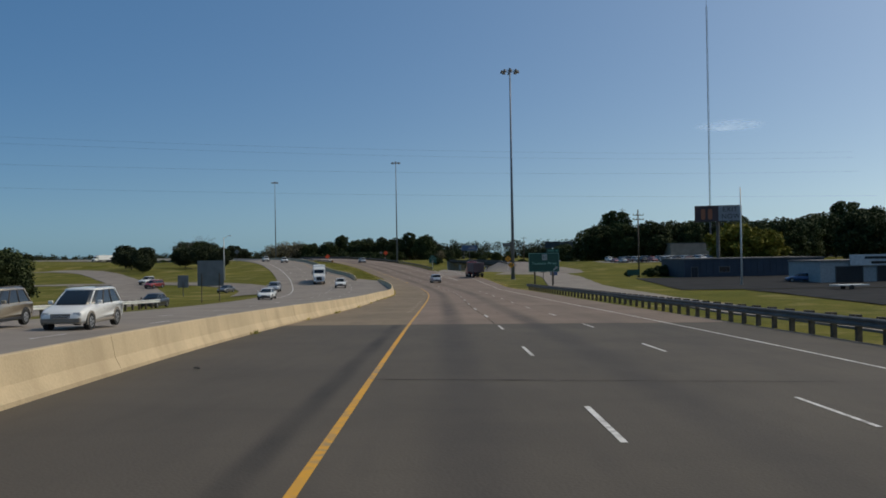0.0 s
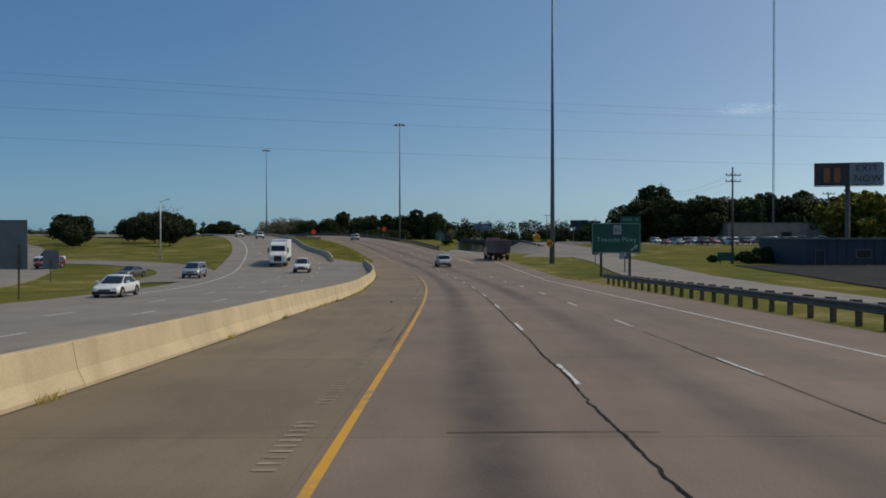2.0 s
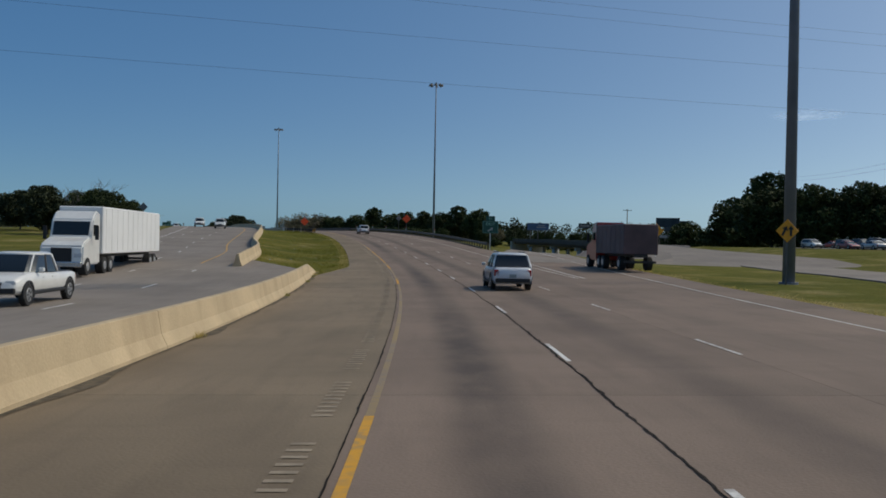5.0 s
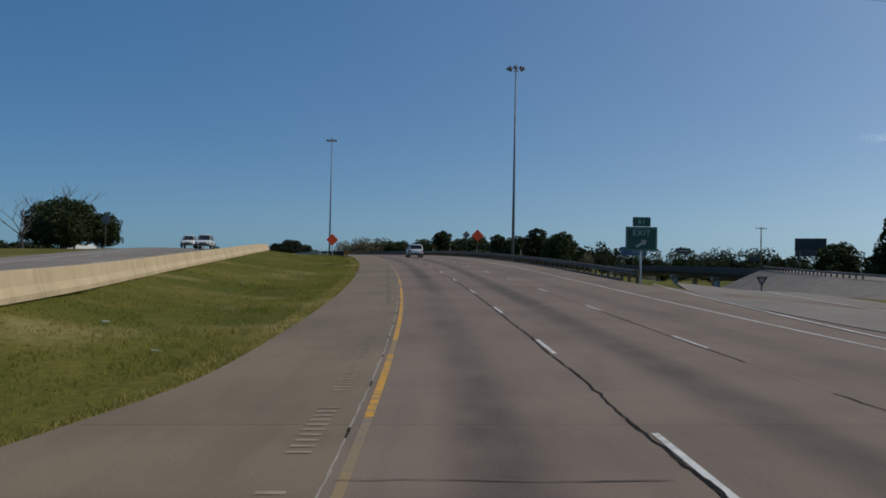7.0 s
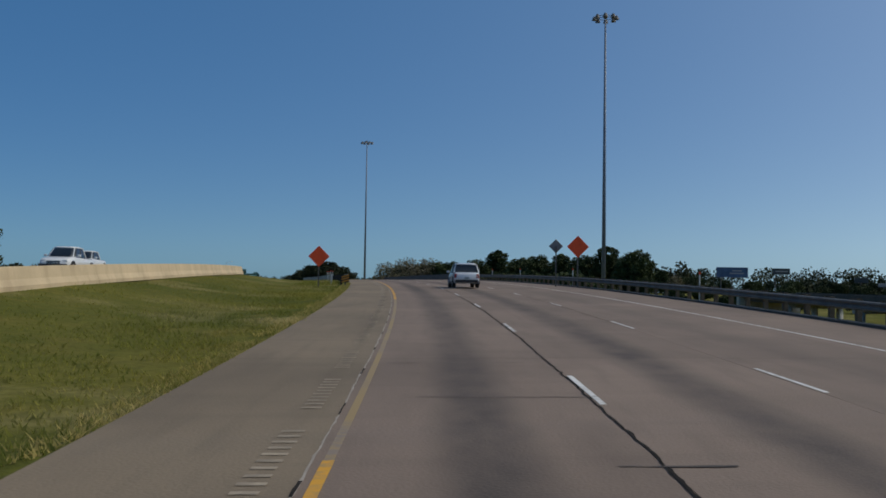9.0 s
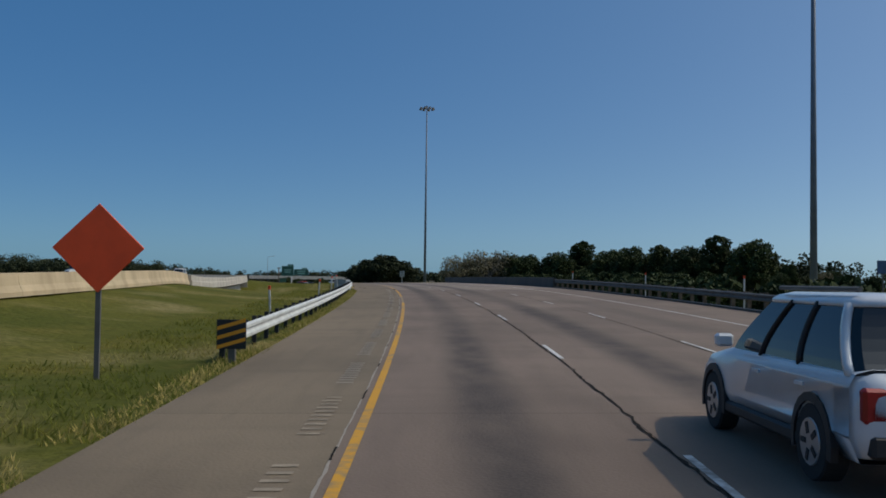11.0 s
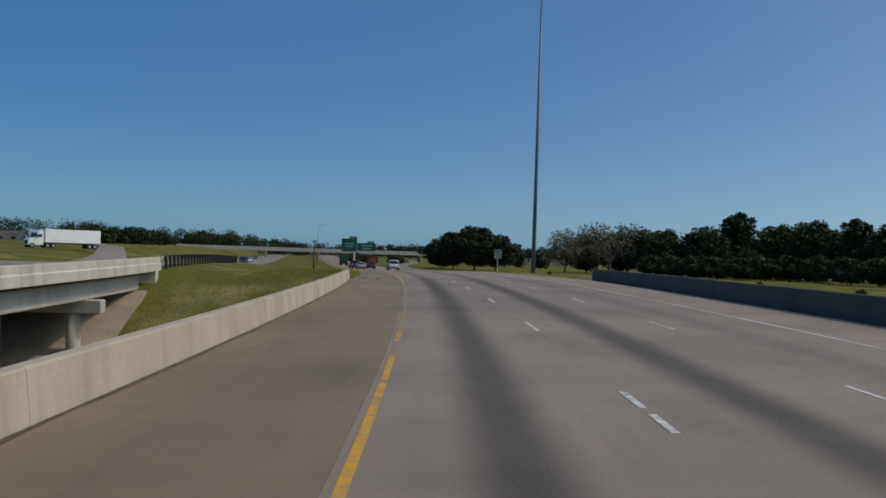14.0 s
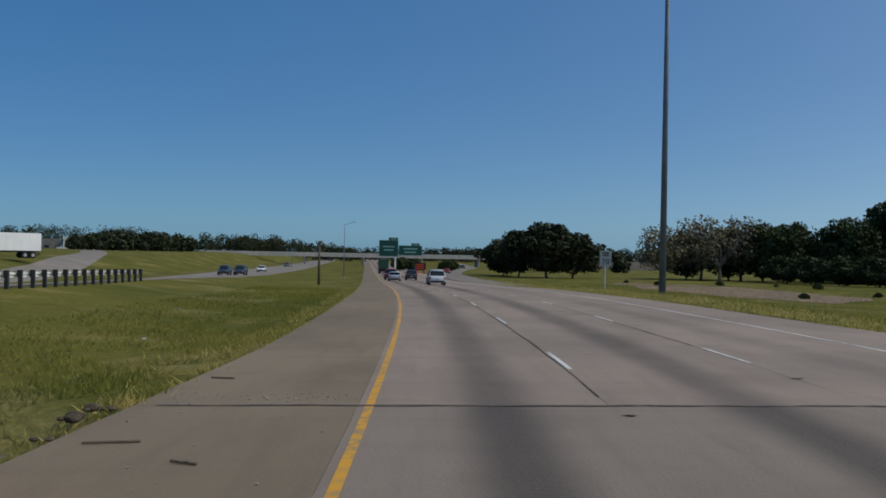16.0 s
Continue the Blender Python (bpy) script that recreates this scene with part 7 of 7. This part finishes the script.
# grass blades along the verges
def grass_strip(name, mat, areas, label, seed):
    rng = random.Random(seed)
    verts, faces = [], []
    for s0, s1, va, vb, n, h0, h1 in areas:
        for _ in range(n):
            s = rng.uniform(s0, s1)
            a, b = va(s), vb(s)
            v = a + (b - a) * rng.random() ** 1.5
            if noise.noise((s * 0.4, v * 0.6, 2)) < -0.25:
                continue
            x, y = xy(s, v)
            z = max(ground_z(s, v), -9)
            hgt = 0.7 * rng.uniform(h0, h1) * (0.7 + 0.6 * noise.noise((s * 0.3, v * 0.3, 7)))
            t = rng.uniform(0, math.tau)
            wd = rng.uniform(0.012, 0.035)
            lx, ly = rng.gauss(0, 0.8) * hgt, rng.gauss(0, 0.8) * hgt
            i = len(verts)
            verts.extend(((x - wd * math.cos(t), y - wd * math.sin(t), z - 0.03), (x + wd * math.cos(t), y + wd * math.sin(t), z - 0.03), (x + lx, y + ly, z + max(0.05, hgt))))
            faces.append((i, i + 1, i + 2))
    me = bpy.data.meshes.new(name)
    me.from_pydata(verts, [], faces)
    me.materials.append(mat)
    return tagged(new(name, me), label, "grass", kind="stuff")


grass_strip("median_grass", BLADES, ((205, 392, PAVE_L, lambda s: PAVE_L(s) - 5, 52000, 0.1, 0.3), (205, 330, lambda s: -8, lambda s: B2(s) + 0.3, 12000, 0.1, 0.25), (466, 540, PAVE_L, lambda s: PAVE_L(s) - 9, 34000, 0.12, 0.34),
                                     (398, 470, lambda s: -4.3, lambda s: -12, 12000, 0.15, 0.4), (478, 560, PAVE_R, lambda s: PAVE_R(s) + 10, 16000, 0.12, 0.4), (478, 600, lambda s: PAVE_R(s) + 6, lambda s: PAVE_R(s) + 60, 26000, 0.25, 0.9)), "green and straw grass blades on the median", 31)
grass_strip("verge_straw", DRY, ((207, 330, PAVE_L, lambda s: PAVE_L(s) - 0.8, 16000, 0.08, 0.26), (330, 390, PAVE_L, lambda s: PAVE_L(s) - 0.9, 6000, 0.08, 0.24), (464, 540, lambda s: PAVE_L(s) + 0.1, lambda s: PAVE_L(s) - 1.2, 7000, 0.1, 0.34),
                                 (130, 250, PAVE_R, lambda s: PAVE_R(s) + 1.0, 5000, 0.1, 0.3), (475, 560, PAVE_R, lambda s: PAVE_R(s) + 1.5, 9000, 0.1, 0.3), (478, 600, lambda s: PAVE_R(s) + 1, lambda s: PAVE_R(s) + 16, 26000, 0.15, 0.45)), "dry straw-coloured grass along the pavement edge", 32)
# weeds at the foot of the barrier
wr_ = random.Random(5)
for s_ in (34, 47, 58, 59.5, 71, 83, 92, 97, 104.5, 106, 109, 110.6, 112.2, 113.5, 115.2, 116.5, 118.2, 119.6, 121, 122.6, 124, 125.5, 127, 128.6, 130, 133, 135, 137, 141, 143, 146, 100.6, 102.4, 131, 139, 150, 163, 180, 192, 198, 201, 204.5, 392.6, 465.3, 466):
    v_ = (B1(s_) + 0.36) if s_ < 300 else -3.45
    p = at(s_, v_)
    e = thing("weed_tuft", pose(p.x, p.y, p.z - 0.02), "dry weed tuft growing at the barrier's foot", "weed", "weeds along the barrier")
    bm = bmesh.new()
    for _ in range(90):
        a = wr_.uniform(0, math.tau)
        ln, up = wr_.uniform(0.05, 0.26), wr_.uniform(0.04, 0.2)
        b0 = Vector((wr_.gauss(0, 0.06), wr_.gauss(0, 0.28), 0))
        tip = b0 + Vector((math.cos(a) * ln * 0.6, math.sin(a) * ln, up))
        sd = Vector((-math.sin(a), math.cos(a), 0)) * 0.012
        bm.faces.new([bm.verts.new(c) for c in (b0 - sd, b0 + sd, tip)])
    tagged(part("tuft", bm, DRY if s_ % 2 else BLADES, e), kind="stuff")
# blown dirt gathered along the barrier's foot
DIRT = simple("blown_dirt", (0.1, 0.078, 0.05), 0.95, 0, 0.4, 5)
bm = bmesh.new()
dirt_w = lambda s: 0.03 + 0.3 * max(0.0, noise.noise((s * 0.35, 3.1, 0)) + 0.25) + 0.12 * abs(noise.noise((s * 2.4, 3.1, 2)))
ribbon(bm, frange(60, 206, 0.4), lambda s: B1(s) + 0.28, lambda s: B1(s) + 0.31 + dirt_w(s) * ease(60, 100, s), 0.011)
ribbon(bm, frange(391, 462, 0.5), const(-3.64), lambda s: -3.6 + 0.6 * dirt_w(s), 0.011)
tagged(part("dirt_line", bm, DIRT), "brown dirt and grit along the foot of the barriers", "dirt", kind="stuff")
# litter on the grass and shoulder
for k, (s_, v_) in enumerate(((208.5, -7.5), (211, -8.3), (213, -6.6), (216, -9.2), (219, -5.2), (224, -8), (232, -6.0), (250, -8.8), (492, -9.5), (478, -7), (394.6, -2.7), (403, -3.2), (20.5, -4.1), (104, -1.6))):
    q = g3(s_, v_) if v_ < -3.3 and s_ > 206 else at(s_, v_)
    e = thing("litter_scrap", pose(q.x, q.y, q.z + (0.08 if v_ < -3.3 and s_ > 206 else 0.03), 0, 0, k * 47), "small pale scrap of litter on the ground", "litter", "litter")
    bm = bmesh.new()
    box(bm, (0, 0, 0), (0.12 + 0.07 * (k % 3), 0.08, 0.03 + 0.02 * (k % 2)))
    bevel(bm, 0.02)
    for vtx in bm.verts:
        vtx.co += Vector((noise.noise(vtx.co * 9), noise.noise(vtx.co * 9 + Vector((5, 0, 0))), noise.noise(vtx.co * 9 + Vector((0, 5, 0))))) * 0.03
    part("scrap", bm, SIGNWHITE if v_ < -3.3 and s_ > 206 else POSTBLACK, e)

# ---------------------------------------------------------------- rubble at the bridge's end
CLOD = simple("dry_mud", (0.085, 0.058, 0.036), 0.95, 0, 0.5, 6)
crnd = random.Random(77)
for k in range(11):
    q = at(462.2 + 3.4 * crnd.random(), -3.45 - 0.7 * crnd.random())
    r = crnd.uniform(0.04, 0.11)
    e = thing("dirt_clod", pose(q.x, q.y, q.z + r * 0.1, 0, 0, k * 61), "crumbling brown clod of dirt by the pavement edge", "dirt", "clods at the parapet end")
    bm = bmesh.new()
    bmesh.ops.create_icosphere(bm, subdivisions=2, radius=r)
    for vtx in bm.verts:
        d = 1 + 0.55 * noise.noise(vtx.co * 7 + Vector((k, 0, 0)))
        vtx.co = Vector((vtx.co.x * d * 1.3, vtx.co.y * d, vtx.co.z * d * 0.6))
    part("clod", bm, CLOD, e)
for s_, v_, ln, yw in ((462.6, -2.72, 0.62, 38), (461.6, -1.65, 0.32, 5), (468.0, -2.7, 0.4, 20), (391.9, -2.3, 0.3, 60)):
    q = at(s_, v_)
    e = thing("twig", pose(q.x, q.y, q.z + 0.022, 0, 0, yw), "thin dark broken twig on the shoulder", "twig", "twigs on the shoulder")
    bm = bmesh.new()
    pts = [Vector((ln * (i / 5 - 0.5), 0.03 * noise.noise((i * 0.9, s_, 0)), 0)) for i in range(6)]
    for a, b in zip(pts, pts[1:]):
        rod(bm, a, b, 0.016, 0.014, 6)
    part("stick", bm, POSTWOOD, e)
bm = bmesh.new()
for k in range(100):
    v_ = -3.0 + 2.8 * crnd.random()
    q = at(466.0 + 0.28 * crnd.gauss(0, 1) if k < 80 else 460 + 6 * crnd.random(), v_, 0.012)
    r = crnd.uniform(0.008, 0.026)
    box(bm, q, (r * 1.6, r, r * 0.6), Matrix.Rotation(crnd.uniform(0, 6.3), 4, 'Z'))
me_g = part("gravel", bm, GROOVE)
tagged(me_g, "pale chips of broken concrete along the joint", "gravel", kind="stuff")

# ---------------------------------------------------------------- a wisp of cloud far away
m_, nt_, b_ = nodes_of("thin_cloud", 1.0)
b_.inputs["Base Color"].default_value = (0.9, 0.9, 0.9, 1)
tl_ = nt_.nodes.new("ShaderNodeBsdfTranslucent")
tl_.inputs["Color"].default_value = (0.95, 0.95, 0.95, 1)
ad_ = nt_.nodes.new("ShaderNodeAddShader")
nt_.links.new(b_.outputs[0], ad_.inputs[0])
nt_.links.new(tl_.outputs[0], ad_.inputs[1])
tp_ = nt_.nodes.new("ShaderNodeBsdfTransparent")
tc_ = nt_.nodes.new("ShaderNodeTexCoord")
sx_ = nt_.nodes.new("ShaderNodeSeparateXYZ")
nt_.links.new(tc_.outputs["Object"], sx_.inputs[0])
ex_ = maths(nt_, 'POWER', maths(nt_, 'DIVIDE', sx_.outputs[0], 150), 2.0)
ez_ = maths(nt_, 'POWER', maths(nt_, 'DIVIDE', sx_.outputs[2], 26), 2.0)
body_ = maths(nt_, 'SUBTRACT', 1.0, maths(nt_, 'ADD', ex_, ez_))
puff_ = noise_fac(nt_, 0.016, 6, 0.3, 0.75, stretch=(0.6, 1, 1.8))
al_ = maths(nt_, 'MULTIPLY', maths(nt_, 'MAXIMUM', body_, 0.0), maths(nt_, 'MULTIPLY', puff_, 0.75))
mx_ = nt_.nodes.new("ShaderNodeMixShader")
nt_.links.new(al_, mx_.inputs[0])
nt_.links.new(tp_.outputs[0], mx_.inputs[1])
nt_.links.new(ad_.outputs[0], mx_.inputs[2])
nt_.links.new(mx_.outputs[0], nt_.nodes["Material Output"].inputs[0])
bm = bmesh.new()
vs_ = [bm.verts.new(c) for c in ((-160, 0, -30), (160, 0, -30), (160, 0, 30), (-160, 0, 30))]
bm.faces.new(vs_)
cloud = part("cloud", bm, m_)
cloud.matrix_world = pose(1188, 3784, 520, 0, 0, -15)
tagged(cloud, "faint thin wisp of white cloud far away", "cloud", kind="structure")
